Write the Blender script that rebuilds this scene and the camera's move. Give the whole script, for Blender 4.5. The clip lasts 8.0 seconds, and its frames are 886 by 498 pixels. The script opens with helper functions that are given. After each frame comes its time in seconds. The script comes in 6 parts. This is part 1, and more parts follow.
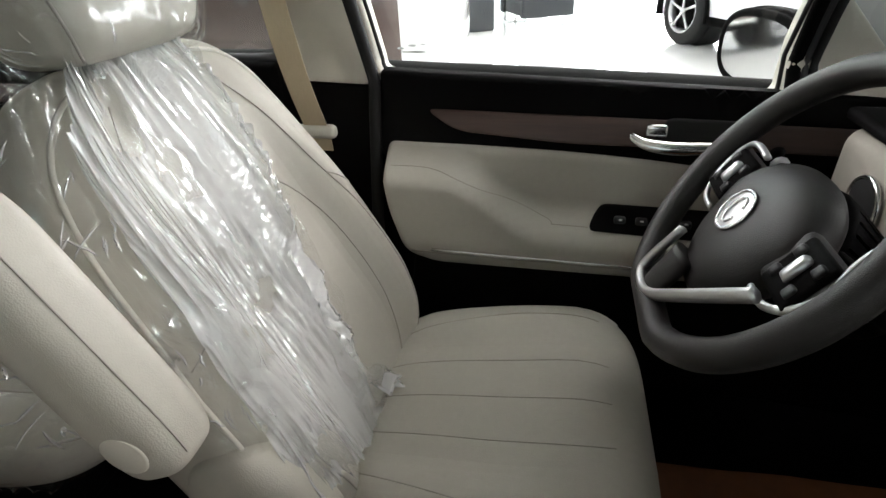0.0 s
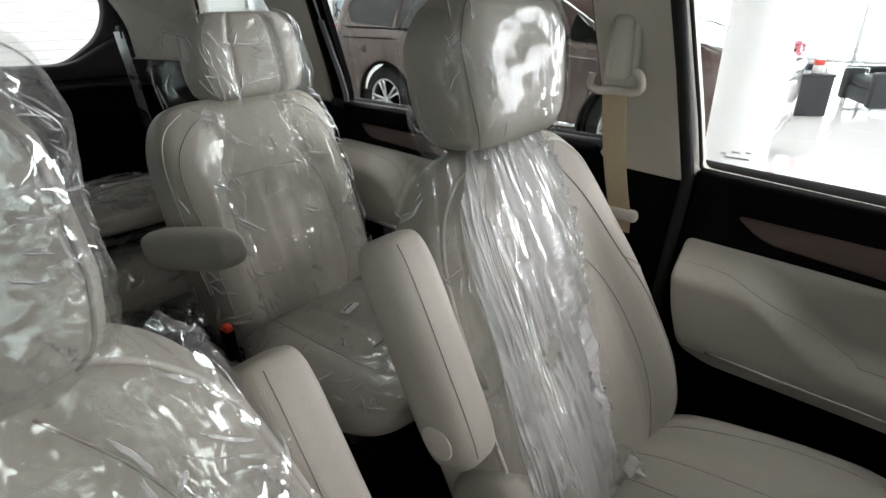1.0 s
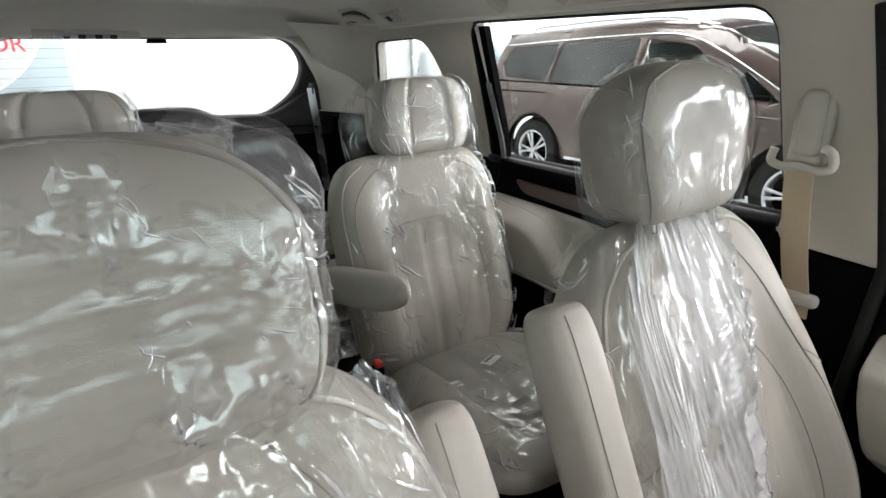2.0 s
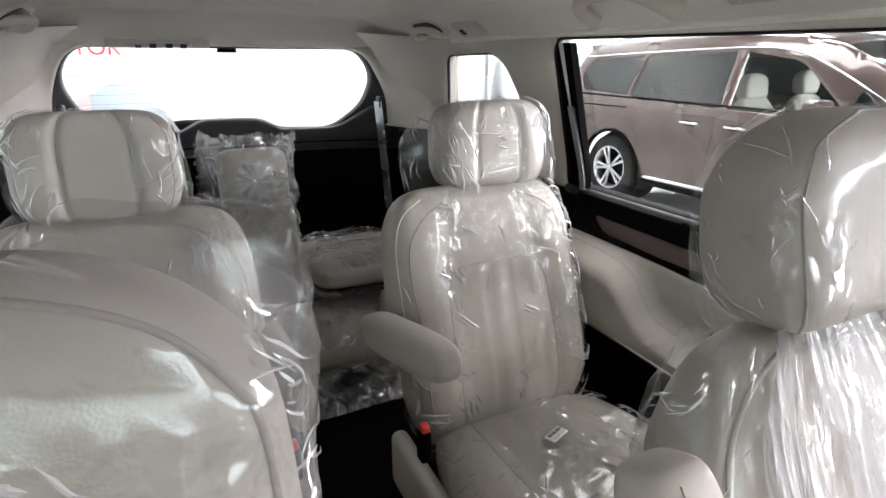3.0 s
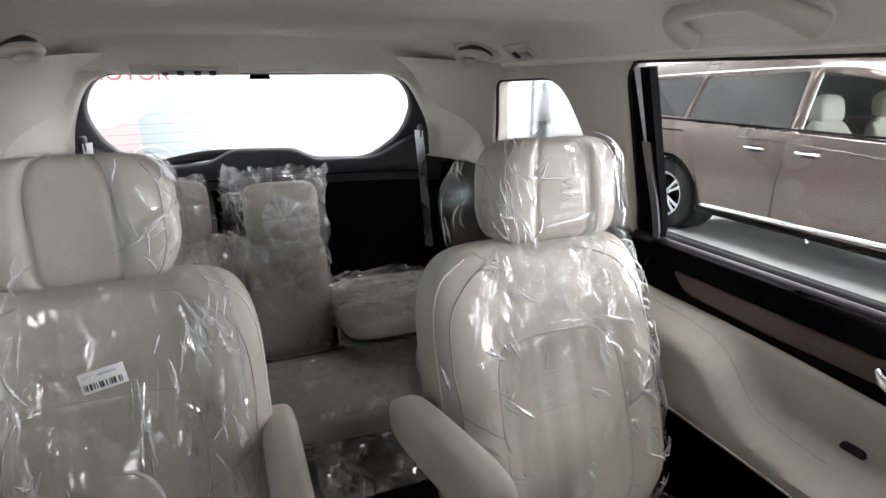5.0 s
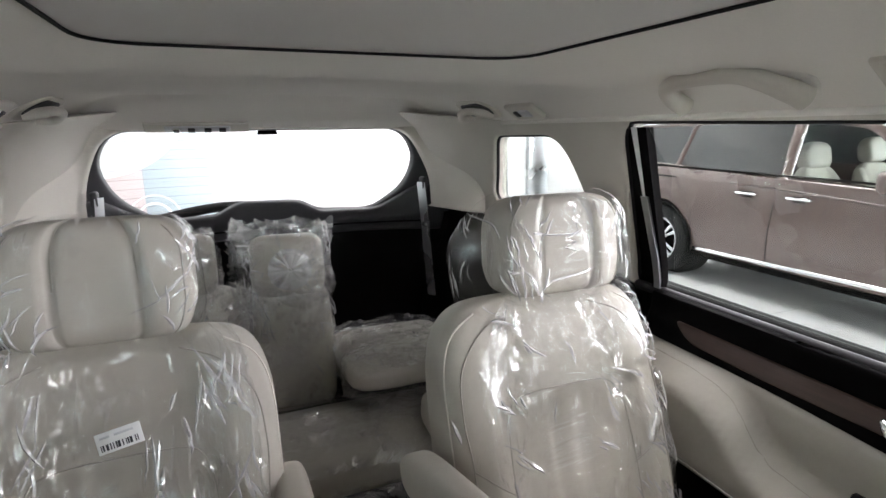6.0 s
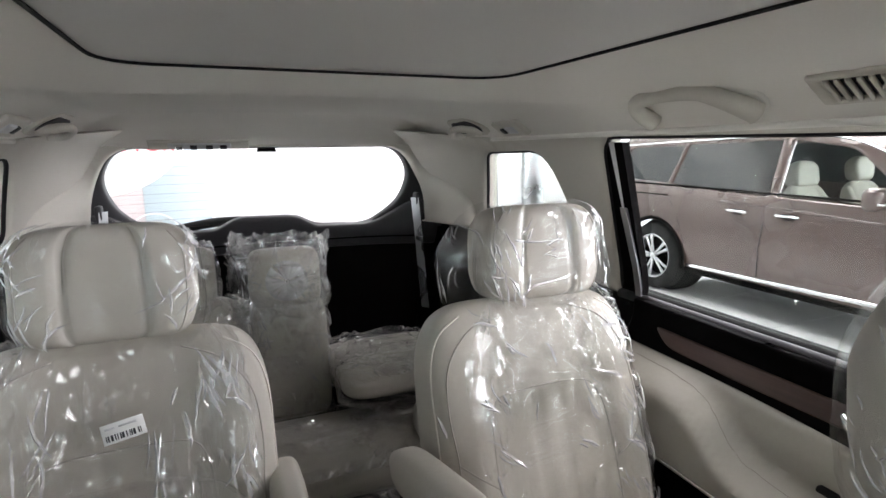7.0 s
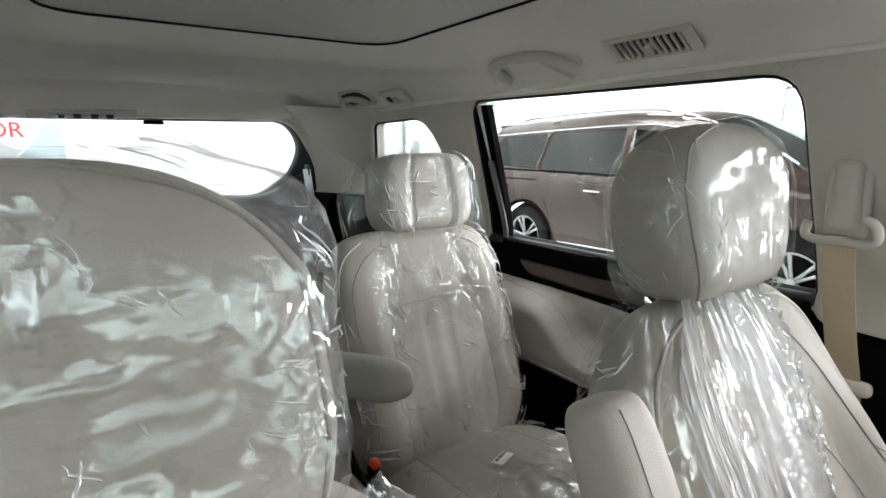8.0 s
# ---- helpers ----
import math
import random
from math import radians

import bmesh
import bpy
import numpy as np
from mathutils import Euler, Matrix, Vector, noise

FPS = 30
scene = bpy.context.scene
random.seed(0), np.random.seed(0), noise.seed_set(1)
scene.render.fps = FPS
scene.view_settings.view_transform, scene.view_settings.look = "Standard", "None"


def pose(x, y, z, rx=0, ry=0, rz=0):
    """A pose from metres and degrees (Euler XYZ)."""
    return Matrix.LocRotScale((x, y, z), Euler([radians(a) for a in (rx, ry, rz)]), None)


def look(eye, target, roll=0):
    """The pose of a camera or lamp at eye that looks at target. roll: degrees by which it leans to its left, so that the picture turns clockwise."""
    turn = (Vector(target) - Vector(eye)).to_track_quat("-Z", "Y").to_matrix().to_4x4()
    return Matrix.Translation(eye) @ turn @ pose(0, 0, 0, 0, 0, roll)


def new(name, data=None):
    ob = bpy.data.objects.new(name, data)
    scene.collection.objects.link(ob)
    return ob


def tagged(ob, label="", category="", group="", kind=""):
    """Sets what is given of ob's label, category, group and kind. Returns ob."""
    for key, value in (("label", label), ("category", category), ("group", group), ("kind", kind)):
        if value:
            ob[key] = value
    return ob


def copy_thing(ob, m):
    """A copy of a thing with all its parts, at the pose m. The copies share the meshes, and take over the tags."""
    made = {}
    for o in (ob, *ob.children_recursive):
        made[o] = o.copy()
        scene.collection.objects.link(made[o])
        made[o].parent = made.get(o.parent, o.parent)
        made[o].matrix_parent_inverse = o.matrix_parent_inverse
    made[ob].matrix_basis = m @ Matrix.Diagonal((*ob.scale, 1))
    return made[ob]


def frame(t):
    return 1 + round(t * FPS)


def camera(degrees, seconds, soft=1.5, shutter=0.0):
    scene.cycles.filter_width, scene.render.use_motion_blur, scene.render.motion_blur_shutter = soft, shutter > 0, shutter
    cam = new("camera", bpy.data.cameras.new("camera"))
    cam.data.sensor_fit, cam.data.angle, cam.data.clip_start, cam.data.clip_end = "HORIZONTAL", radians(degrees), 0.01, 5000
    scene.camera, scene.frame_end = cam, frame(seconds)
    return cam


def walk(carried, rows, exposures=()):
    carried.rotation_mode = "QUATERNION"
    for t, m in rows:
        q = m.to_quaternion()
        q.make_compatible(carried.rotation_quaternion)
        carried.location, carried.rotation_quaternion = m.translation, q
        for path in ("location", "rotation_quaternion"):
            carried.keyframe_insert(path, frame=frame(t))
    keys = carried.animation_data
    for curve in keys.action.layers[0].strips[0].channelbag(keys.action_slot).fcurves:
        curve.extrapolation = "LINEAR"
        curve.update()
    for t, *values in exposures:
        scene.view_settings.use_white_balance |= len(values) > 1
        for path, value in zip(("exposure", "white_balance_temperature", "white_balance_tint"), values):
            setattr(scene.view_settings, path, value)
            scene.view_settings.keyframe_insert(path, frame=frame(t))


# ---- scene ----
cam = camera(79.1, 8.0)
PATH = [
    (0, (0.188, 0.065, 1.228), (-1.485, -0.307, 0.196), -2.7),
    (0.5, (0.24, 0.044, 1.289), (-1.297, -0.829, 0.354), -1.1),
    (1, (0.286, 0.04, 1.309), (-1.073, -1.162, 0.467), -0.9),
    (1.5, (0.303, 0.032, 1.33), (-0.894, -1.382, 0.577), -0.8),
    (2, (0.33, 0.025, 1.345), (-0.711, -1.54, 0.664), -1.0),
    (2.2, (0.331, 0.002, 1.356), (-0.668, -1.596, 0.686), -0.7),
    (3.3, (0.186, -0.182, 1.373), (-0.607, -1.899, 0.723), -0.3),
    (3.5, (0.166, -0.217, 1.366), (-0.608, -1.946, 0.726), -0.7),
    (4, (0.138, -0.307, 1.368), (-0.62, -2.045, 0.731), -0.6),
    (4.5, (0.142, -0.349, 1.376), (-0.599, -2.096, 0.745), -0.5),
    (5.8, (0.146, -0.316, 1.41), (-0.531, -2.139, 0.942), -0.5),
    (6, (0.173, -0.327, 1.415), (-0.565, -2.134, 0.981), -0.7),
    (6.5, (0.175, -0.32, 1.418), (-0.569, -2.139, 1.044), -0.8),
    (7, (0.178, -0.26, 1.402), (-0.572, -2.079, 1.041), -0.7),
    (7.5, (0.217, -0.154, 1.366), (-0.544, -1.969, 1.008), -0.6),
    (8, (0.312, -0.064, 1.307), (-0.814, -1.674, 0.933), -0.6),
]
walk(cam, [(t, look(eye, target, roll)) for t, eye, target, roll in PATH], [(0.0, 1.25, 6500, 15), (0.5, 0.74, 6500, 16), (1.0, 0.72, 6450, 17), (1.5, 0.96, 6420, 17), (2.0, 1.20, 6380, 19), (3.3, 1.62, 6400, 25), (6.0, 1.64, 6400, 23), (7.0, 1.63, 6380, 23), (7.5, 1.60, 6380, 21), (8.0, 1.25, 6330, 17)])

# ---- light: a bright hall with daylight from a glazed front and panels in its ceiling ----
world = bpy.data.worlds.new("sky")
scene.world = world
world.use_nodes = True
wn = world.node_tree
sky = wn.nodes.new("ShaderNodeTexSky")
sky.sky_type, sky.sun_disc, sky.sun_elevation, sky.sun_rotation = "NISHITA", False, radians(48), radians(250)
wn.links.new(sky.outputs[0], wn.nodes["Background"].inputs[0])
wn.nodes["Background"].inputs[1].default_value = 0.15


def area_lamp(name, where, aim, sx, sy, watts, colour=(1.0, 0.985, 0.96)):
    data = bpy.data.lights.new(name, "AREA")
    data.shape, data.size, data.size_y, data.energy, data.color = "RECTANGLE", sx, sy, watts, colour
    ob = new(name, data)
    ob.matrix_world = look(where, aim)
    return ob


# daylight that enters through the glazed front and side of the hall
area_lamp("daylight_west", (-13.4, 6.5, 1.8), (0, 4.0, 1.5), 11.0, 3.3, 1250, (0.98, 0.985, 1.0))
area_lamp("daylight_north", (-6.0, 15.2, 1.8), (-5.0, 0, 1.5), 15.0, 3.3, 270, (0.98, 0.985, 1.0))
# east fill lamp, added for ambient light; no known window there
area_lamp("fill_east", (8.6, 0.0, 1.0), (-2.0, -1.0, 1.4), 12.0, 1.7, 20, (0.98, 0.985, 1.0))
HALL = dict(x0=-14.0, x1=9.0, y0=-6.2, y1=16.0, z=4.6)
for lx, ly, watts in ((-6.5, -4.2, 150), (-6.5, 3.5, 190), (-6.5, 9.5, 160), (-2.5, -4.2, 60), (-2.5, 1.6, 20), (-2.4, 6.5, 230), (3.6, -4.2, 8), (3.6, 6.5, 90), (3.6, 9.5, 40)):
    area_lamp("ceiling_panel_lamp", (lx, ly, HALL["z"] - 0.09), (lx, ly + 0.001, 0), 2.2, 2.2, watts)

# ---- materials ----
def material(name):
    m = bpy.data.materials.new(name)
    m.use_nodes = True
    return m, m.node_tree.nodes, m.node_tree.links, m.node_tree.nodes["Principled BSDF"]


def coords(nodes, links, scale, kind="Object"):
    tc, mp = nodes.new("ShaderNodeTexCoord"), nodes.new("ShaderNodeMapping")
    links.new(tc.outputs[kind], mp.inputs[0])
    mp.inputs["Scale"].default_value = scale if hasattr(scale, "__len__") else (scale,) * 3
    return mp


def noise_tex(nodes, links, scale, detail=4.0, rough=0.55, vec=None):
    n = nodes.new("ShaderNodeTexNoise")
    n.inputs["Scale"].default_value, n.inputs["Detail"].default_value, n.inputs["Roughness"].default_value = scale, detail, rough
    if vec is not None:
        links.new(vec.outputs[0], n.inputs["Vector"])
    return n


def ramp(nodes, links, src, a, b, ca=(0, 0, 0, 1), cb=(1, 1, 1, 1)):
    r = nodes.new("ShaderNodeValToRGB")
    r.color_ramp.elements[0].position, r.color_ramp.elements[1].position = a, b
    r.color_ramp.elements[0].color, r.color_ramp.elements[1].color = ca, cb
    links.new(src, r.inputs[0])
    return r


def surface(name, colour, rough=0.5, metal=0.0, spread=0.12, grain=60.0, patch=5.0, bump=0.0, bump_scale=400.0, coat=0.0, spec=0.5, bump_kind="noise", stretch=(1, 1, 1)):
    """A surface with two scales of variation in tone and gloss, and a fine relief."""
    m, nodes, links, p = material(name)
    vec = coords(nodes, links, stretch)
    big, small = noise_tex(nodes, links, patch, 3, 0.5, vec), noise_tex(nodes, links, grain, 5, 0.65, vec)
    add = nodes.new("ShaderNodeMath")
    add.operation = "ADD"
    links.new(big.outputs["Fac"], add.inputs[0]), links.new(small.outputs["Fac"], add.inputs[1])
    dark = tuple(c * (1 - spread) for c in colour) + (1,)
    light = tuple(min(1, c * (1 + spread)) for c in colour) + (1,)
    r = ramp(nodes, links, add.outputs[0], 0.65, 1.35, dark, light)
    half = nodes.new("ShaderNodeMath")
    half.operation, half.inputs[1].default_value = "MULTIPLY", 0.5
    links.new(add.outputs[0], half.inputs[0])
    links.new(half.outputs[0], r.inputs[0])
    r.color_ramp.elements[0].position, r.color_ramp.elements[1].position = 0.3, 0.7
    links.new(r.outputs[0], p.inputs["Base Color"])
    rr = nodes.new("ShaderNodeMapRange")
    rr.inputs[1].default_value, rr.inputs[2].default_value = 0.25, 0.75
    rr.inputs[3].default_value, rr.inputs[4].default_value = max(0.02, rough - 0.07), min(1, rough + 0.07)
    links.new(big.outputs["Fac"], rr.inputs[0]), links.new(rr.outputs[0], p.inputs["Roughness"])
    p.inputs["Metallic"].default_value, p.inputs["Coat Weight"].default_value, p.inputs["Coat Roughness"].default_value = metal, coat, 0.05
    p.inputs["Specular IOR Level"].default_value = spec
    if bump:
        b = nodes.new("ShaderNodeBump")
        b.inputs["Strength"].default_value, b.inputs["Distance"].default_value = bump, 0.002
        if bump_kind == "cells":
            v = nodes.new("ShaderNodeTexVoronoi")
            v.inputs["Scale"].default_value = bump_scale
            links.new(vec.outputs[0], v.inputs["Vector"]), links.new(v.outputs["Distance"], b.inputs["Height"])
        else:
            t = noise_tex(nodes, links, bump_scale, 4, 0.6, vec)
            links.new(t.outputs["Fac"], b.inputs["Height"])
        links.new(b.outputs[0], p.inputs["Normal"])
    return m


def grazing(nodes, links, base, top, bump=None):
    """How much a clear sheet mirrors: base seen squarely, base + top at a grazing angle."""
    lw = nodes.new("ShaderNodeLayerWeight")
    lw.inputs["Blend"].default_value = 0.5
    if bump is not None:
        links.new(bump.outputs[0], lw.inputs["Normal"])
    pw, gain = nodes.new("ShaderNodeMath"), nodes.new("ShaderNodeMath")
    pw.operation, pw.inputs[1].default_value = "POWER", 4.0
    gain.operation, gain.use_clamp = "MULTIPLY_ADD", True
    gain.inputs[1].default_value, gain.inputs[2].default_value = top, base
    links.new(lw.outputs["Facing"], pw.inputs[0]), links.new(pw.outputs[0], gain.inputs[0])
    return gain


def film(name, haze=0.05, shine=0.08, cell=20.0, aspect=0.5, tilt=0.9, crease=0.35, calm=0.5, least=0.06, tint=(0.965, 0.97, 0.965, 1), rough=0.09):
    """Thin clear polythene: smooth and clear, with crumpled places broken into small flat facets that catch the light,
    and fold lines painted bright. aspect below 1 draws the facets out along the sheet.
    """
    m, nodes, links, p = material(name)
    nodes.remove(p)
    vec = coords(nodes, links, (1, aspect, 1), "UV")
    plain = coords(nodes, links, (1, 0.75, 1), "UV")

    def maths(op, a, b, clamp=False):
        n = nodes.new("ShaderNodeMath")
        n.operation, n.use_clamp = op, clamp
        for i, x in enumerate((a, b)):
            if isinstance(x, (int, float)):
                n.inputs[i].default_value = x
            else:
                links.new(x, n.inputs[i])
        return n.outputs[0]

    def vmath(op, a, b=None, scale=None):
        n = nodes.new("ShaderNodeVectorMath")
        n.operation = op
        for i, x in enumerate((a, b)):
            if isinstance(x, tuple):
                n.inputs[i].default_value = x
            elif x is not None:
                links.new(x, n.inputs[i])
        if scale is not None:
            if isinstance(scale, (int, float)):
                n.inputs["Scale"].default_value = scale
            else:
                links.new(scale, n.inputs["Scale"])
        return n.outputs[0]

    wander = noise_tex(nodes, links, cell * 0.8, 3, 0.6, vec)
    bent = vmath("ADD", vec.outputs[0], vmath("SCALE", vmath("SUBTRACT", wander.outputs["Color"], (0.5, 0.5, 0.5)), scale=1.6 / cell))

    def facets(sc):
        v = nodes.new("ShaderNodeTexVoronoi")
        v.inputs["Scale"].default_value = sc
        links.new(bent, v.inputs["Vector"])
        return vmath("SUBTRACT", v.outputs["Color"], (0.5, 0.5, 0.5))

    def fold_lines(sc, wide):
        v = nodes.new("ShaderNodeTexVoronoi")
        v.feature, v.inputs["Scale"].default_value = "DISTANCE_TO_EDGE", sc
        links.new(bent, v.inputs["Vector"])
        return ramp(nodes, links, v.outputs["Distance"], 0.0, wide, (1, 1, 1, 1), (0, 0, 0, 1)).outputs[0]

    where = ramp(nodes, links, noise_tex(nodes, links, 9.0, 3, 0.55, plain).outputs["Fac"], calm - 0.05, calm + 0.11, (least,) * 3 + (1,), (1, 1, 1, 1)).outputs[0]
    lean = vmath("ADD", vmath("SCALE", facets(cell), scale=tilt * 0.75), vmath("SCALE", facets(cell * 2.3), scale=tilt * 0.7))
    lean = vmath("SCALE", lean, scale=where)
    soft = nodes.new("ShaderNodeBump")
    soft.inputs["Strength"].default_value, soft.inputs["Distance"].default_value = 0.25, 0.4 / cell
    links.new(noise_tex(nodes, links, cell * 0.7, 2, 0.5, vec).outputs["Fac"], soft.inputs["Height"])
    normal = vmath("NORMALIZE", vmath("ADD", soft.outputs[0], lean))
    clear, gloss, cloud = nodes.new("ShaderNodeBsdfTransparent"), nodes.new("ShaderNodeBsdfGlossy"), nodes.new("ShaderNodeBsdfDiffuse")
    clear.inputs[0].default_value = tint
    gloss.inputs["Roughness"].default_value = rough
    gloss.inputs["Color"].default_value = (1, 1, 1, 1)
    cloud.inputs["Color"].default_value = (0.86, 0.86, 0.85, 1)
    links.new(normal, gloss.inputs["Normal"])
    gain = grazing(nodes, links, shine, 0.55)
    # the film lies double along its folds; glints painted there with gloss and haze
    patchy = ramp(nodes, links, noise_tex(nodes, links, cell * 0.9, 2, 0.5, plain).outputs["Fac"], 0.48, 0.62).outputs[0]
    line = maths("MULTIPLY", maths("MULTIPLY", fold_lines(cell * 0.8, 0.05), patchy), where)
    m1, m2 = nodes.new("ShaderNodeMixShader"), nodes.new("ShaderNodeMixShader")
    links.new(maths("ADD", maths("MULTIPLY", where, haze), maths("MULTIPLY", line, crease * 0.7), True), m1.inputs[0])
    links.new(clear.outputs[0], m1.inputs[1]), links.new(cloud.outputs[0], m1.inputs[2])
    taut = maths("ADD", maths("MULTIPLY", where, 0.65), 0.35)
    links.new(maths("ADD", maths("MULTIPLY", gain.outputs[0], taut), maths("MULTIPLY", line, crease), True), m2.inputs[0])
    links.new(m1.outputs[0], m2.inputs[1]), links.new(gloss.outputs[0], m2.inputs[2])
    links.new(m2.outputs[0], nodes["Material Output"].inputs[0])
    return m


def pane_glass(name, tint=(0.93, 0.97, 0.95, 1), shine=0.03):
    m, nodes, links, p = material(name)
    nodes.remove(p)
    clear, gloss = nodes.new("ShaderNodeBsdfTransparent"), nodes.new("ShaderNodeBsdfGlossy")
    clear.inputs[0].default_value = tint
    gloss.inputs["Roughness"].default_value = 0.02
    gain = grazing(nodes, links, shine, 0.7)
    mix = nodes.new("ShaderNodeMixShader")
    links.new(gain.outputs[0], mix.inputs[0]), links.new(clear.outputs[0], mix.inputs[1]), links.new(gloss.outputs[0], mix.inputs[2])
    links.new(mix.outputs[0], nodes["Material Output"].inputs[0])
    return m


def glowing(name, colour, strength):
    m, nodes, links, p = material(name)
    p.inputs["Base Color"].default_value = (*colour, 1)
    p.inputs["Emission Color"].default_value = (*colour, 1)
    p.inputs["Emission Strength"].default_value = strength
    return m


LEATHER = surface("beige_leather", (0.41, 0.385, 0.332), 0.55, spread=0.05, spec=0.35, grain=90, patch=6, bump=0.10, bump_scale=650, bump_kind="cells")
THREAD = surface("pale_thread", (0.60, 0.57, 0.51), 0.7, spread=0.08)
# beige darkened, with the shade of joints and recesses put into the colour
SEAM = surface("shadowed_seam", (0.30, 0.28, 0.245), 0.8, spread=0.08)
LINER = surface("headliner_cloth", (0.80, 0.772, 0.715), 0.9, spread=0.04, grain=300, patch=3, bump=0.14, bump_scale=900)
BLIND = surface("sunblind_cloth", (0.66, 0.645, 0.62), 0.95, spread=0.04, grain=350, patch=2, bump=0.16, bump_scale=1100)
TRIM = surface("beige_moulded_plastic", (0.60, 0.568, 0.50), 0.55, spread=0.04, grain=200, bump=0.10, bump_scale=800)
BELT = surface("beige_webbing", (0.50, 0.41, 0.28), 0.75, spread=0.08, grain=300, bump=0.25, bump_scale=700, stretch=(1, 1, 0.2))
BLACK = surface("black_moulded_plastic", (0.0028, 0.0026, 0.0026), 0.7, spread=0.2, grain=200, bump=0.18, bump_scale=900, spec=0.05)
GREYBLACK = surface("charcoal_moulded_plastic", (0.030, 0.030, 0.032), 0.5, spread=0.15, grain=200, bump=0.15, bump_scale=900, spec=0.4)
RUBBER = surface("black_rubber", (0.012, 0.012, 0.012), 0.75, spread=0.2, spec=0.3)
CARPET = surface("black_carpet", (0.004, 0.0037, 0.0037), 0.98, spread=0.3, grain=500, bump=0.5, bump_scale=900, spec=0.04)
MAT_BROWN = surface("brown_floor_paper", (0.20, 0.075, 0.03), 0.7, spread=0.2, grain=40, bump=0.25, bump_scale=60)
WOOD = surface("dark_brown_wood_veneer", (0.062, 0.034, 0.026), 0.50, spread=0.28, grain=28, patch=8, bump=0.05, coat=0.05, stretch=(1, 0.35, 9))
CHROME = surface("satin_chrome", (0.80, 0.80, 0.80), 0.2, 1.0, spread=0.04)
SILVER = surface("satin_silver_paint", (0.62, 0.62, 0.63), 0.32, 0.85, spread=0.05)
WHEEL_LEATHER = surface("black_wheel_leather", (0.017, 0.015, 0.0145), 0.48, spread=0.15, grain=120, bump=0.2, bump_scale=900, bump_kind="cells")
WHITE_PAINT = surface("white_car_paint", (0.78, 0.79, 0.80), 0.25, spread=0.02, coat=0.6)
BROWN_PAINT = surface("brown_metallic_car_paint", (0.080, 0.048, 0.040), 0.30, 0.30, spread=0.02, grain=12, patch=1.5, coat=1.0)
RED_PLASTIC = surface("red_plastic", (0.75, 0.06, 0.03), 0.4, spread=0.1)
RED_LENS = surface("red_lamp_lens", (0.55, 0.02, 0.02), 0.15, spread=0.1, coat=1.0)
GLASS = pane_glass("clear_car_glass", (0.95, 0.98, 0.965, 1))
GLASS_SIDE = pane_glass("tinted_side_glass", (0.80, 0.845, 0.825, 1), 0.035)
# windscreen tint set dark to weaken the light from ahead on the seats
GLASS_FRONT = pane_glass("light_cutting_windscreen_glass", (0.58, 0.64, 0.62, 1), 0.04)
GLASS_DARK = pane_glass("tinted_car_glass", (0.055, 0.070, 0.072, 1), 0.075)
HALL_GLASS = pane_glass("hall_glass")
MIRROR = surface("mirror", (0.92, 0.92, 0.92), 0.02, 1.0, spread=0.01)
FILM = film("clear_polythene", haze=0.06, shine=0.11, cell=24.0, aspect=0.42, tilt=1.1, crease=0.6, calm=0.555, rough=0.06)
FILM_PLEAT = film("pleated_polythene", haze=0.48, shine=0.13, cell=52.0, aspect=0.13, tilt=1.0, crease=0.4, calm=0.36, rough=0.10)
FILM_LONG = film("streaked_polythene", haze=0.07, shine=0.11, cell=26.0, aspect=0.2, tilt=1.0, crease=0.6, calm=0.52, rough=0.06)
FILM_BAG = film("loose_polythene_bag", haze=0.11, shine=0.10, cell=24.0, aspect=0.55, tilt=1.1, crease=0.6, calm=0.535, rough=0.07)
FILM_CALM = film("smooth_polythene", haze=0.05, shine=0.06, cell=30.0, aspect=0.5, tilt=1.1, crease=0.6, calm=0.56, rough=0.08)
FILM_GLARE = film("bright_crumpled_polythene", haze=0.10, shine=0.15, cell=27.0, aspect=0.7, tilt=1.0, crease=0.6, calm=0.50, rough=0.07)
FILM_CRUMPLED = film("crumpled_polythene", haze=0.16, shine=0.13, cell=26.0, aspect=0.7, tilt=1.2, crease=0.7, calm=0.44, rough=0.08)
# white haze and extra gloss paint glints onto the raised folds
FILM_FOLD = film("folded_glint_polythene", haze=0.48, shine=0.22, cell=60.0, aspect=1.0, tilt=0.8, crease=0.3, calm=0.30, rough=0.14)
WALL_WHITE = surface("white_wall_paint", (0.83, 0.83, 0.82), 0.8, spread=0.03, grain=40, patch=0.6, bump=0.05, bump_scale=80)
TILE = surface("polished_pale_tile", (0.74, 0.74, 0.725), 0.07, spread=0.04, grain=8, patch=0.7, coat=0.3)
# ceiling out of view, made dark so less light bounces into the cabin
CEILING_GREY = surface("bounce_cutting_dark_ceiling", (0.10, 0.10, 0.105), 0.85, spread=0.06, grain=20, patch=0.5)
GROUT = surface("grey_grout", (0.45, 0.45, 0.44), 0.8, spread=0.06)
STEEL = surface("brushed_steel", (0.55, 0.56, 0.57), 0.3, 0.9, spread=0.05)
SOFA = surface("black_sofa_leather", (0.026, 0.029, 0.034), 0.4, spread=0.15, grain=90, bump=0.15, bump_scale=300, bump_kind="cells")
PAPER = surface("white_paper", (0.82, 0.82, 0.80), 0.8, spread=0.03)
INK = surface("dark_ink", (0.06, 0.06, 0.065), 0.8, spread=0.1)
RED_INK = surface("red_ink", (0.60, 0.05, 0.06), 0.7, spread=0.05)
DISC_WHITE = surface("off_white_print", (0.55, 0.57, 0.565), 0.8, spread=0.04, patch=1.2)
PINK = surface("pale_pink_print", (0.52, 0.45, 0.44), 0.8, spread=0.05, patch=1.2)
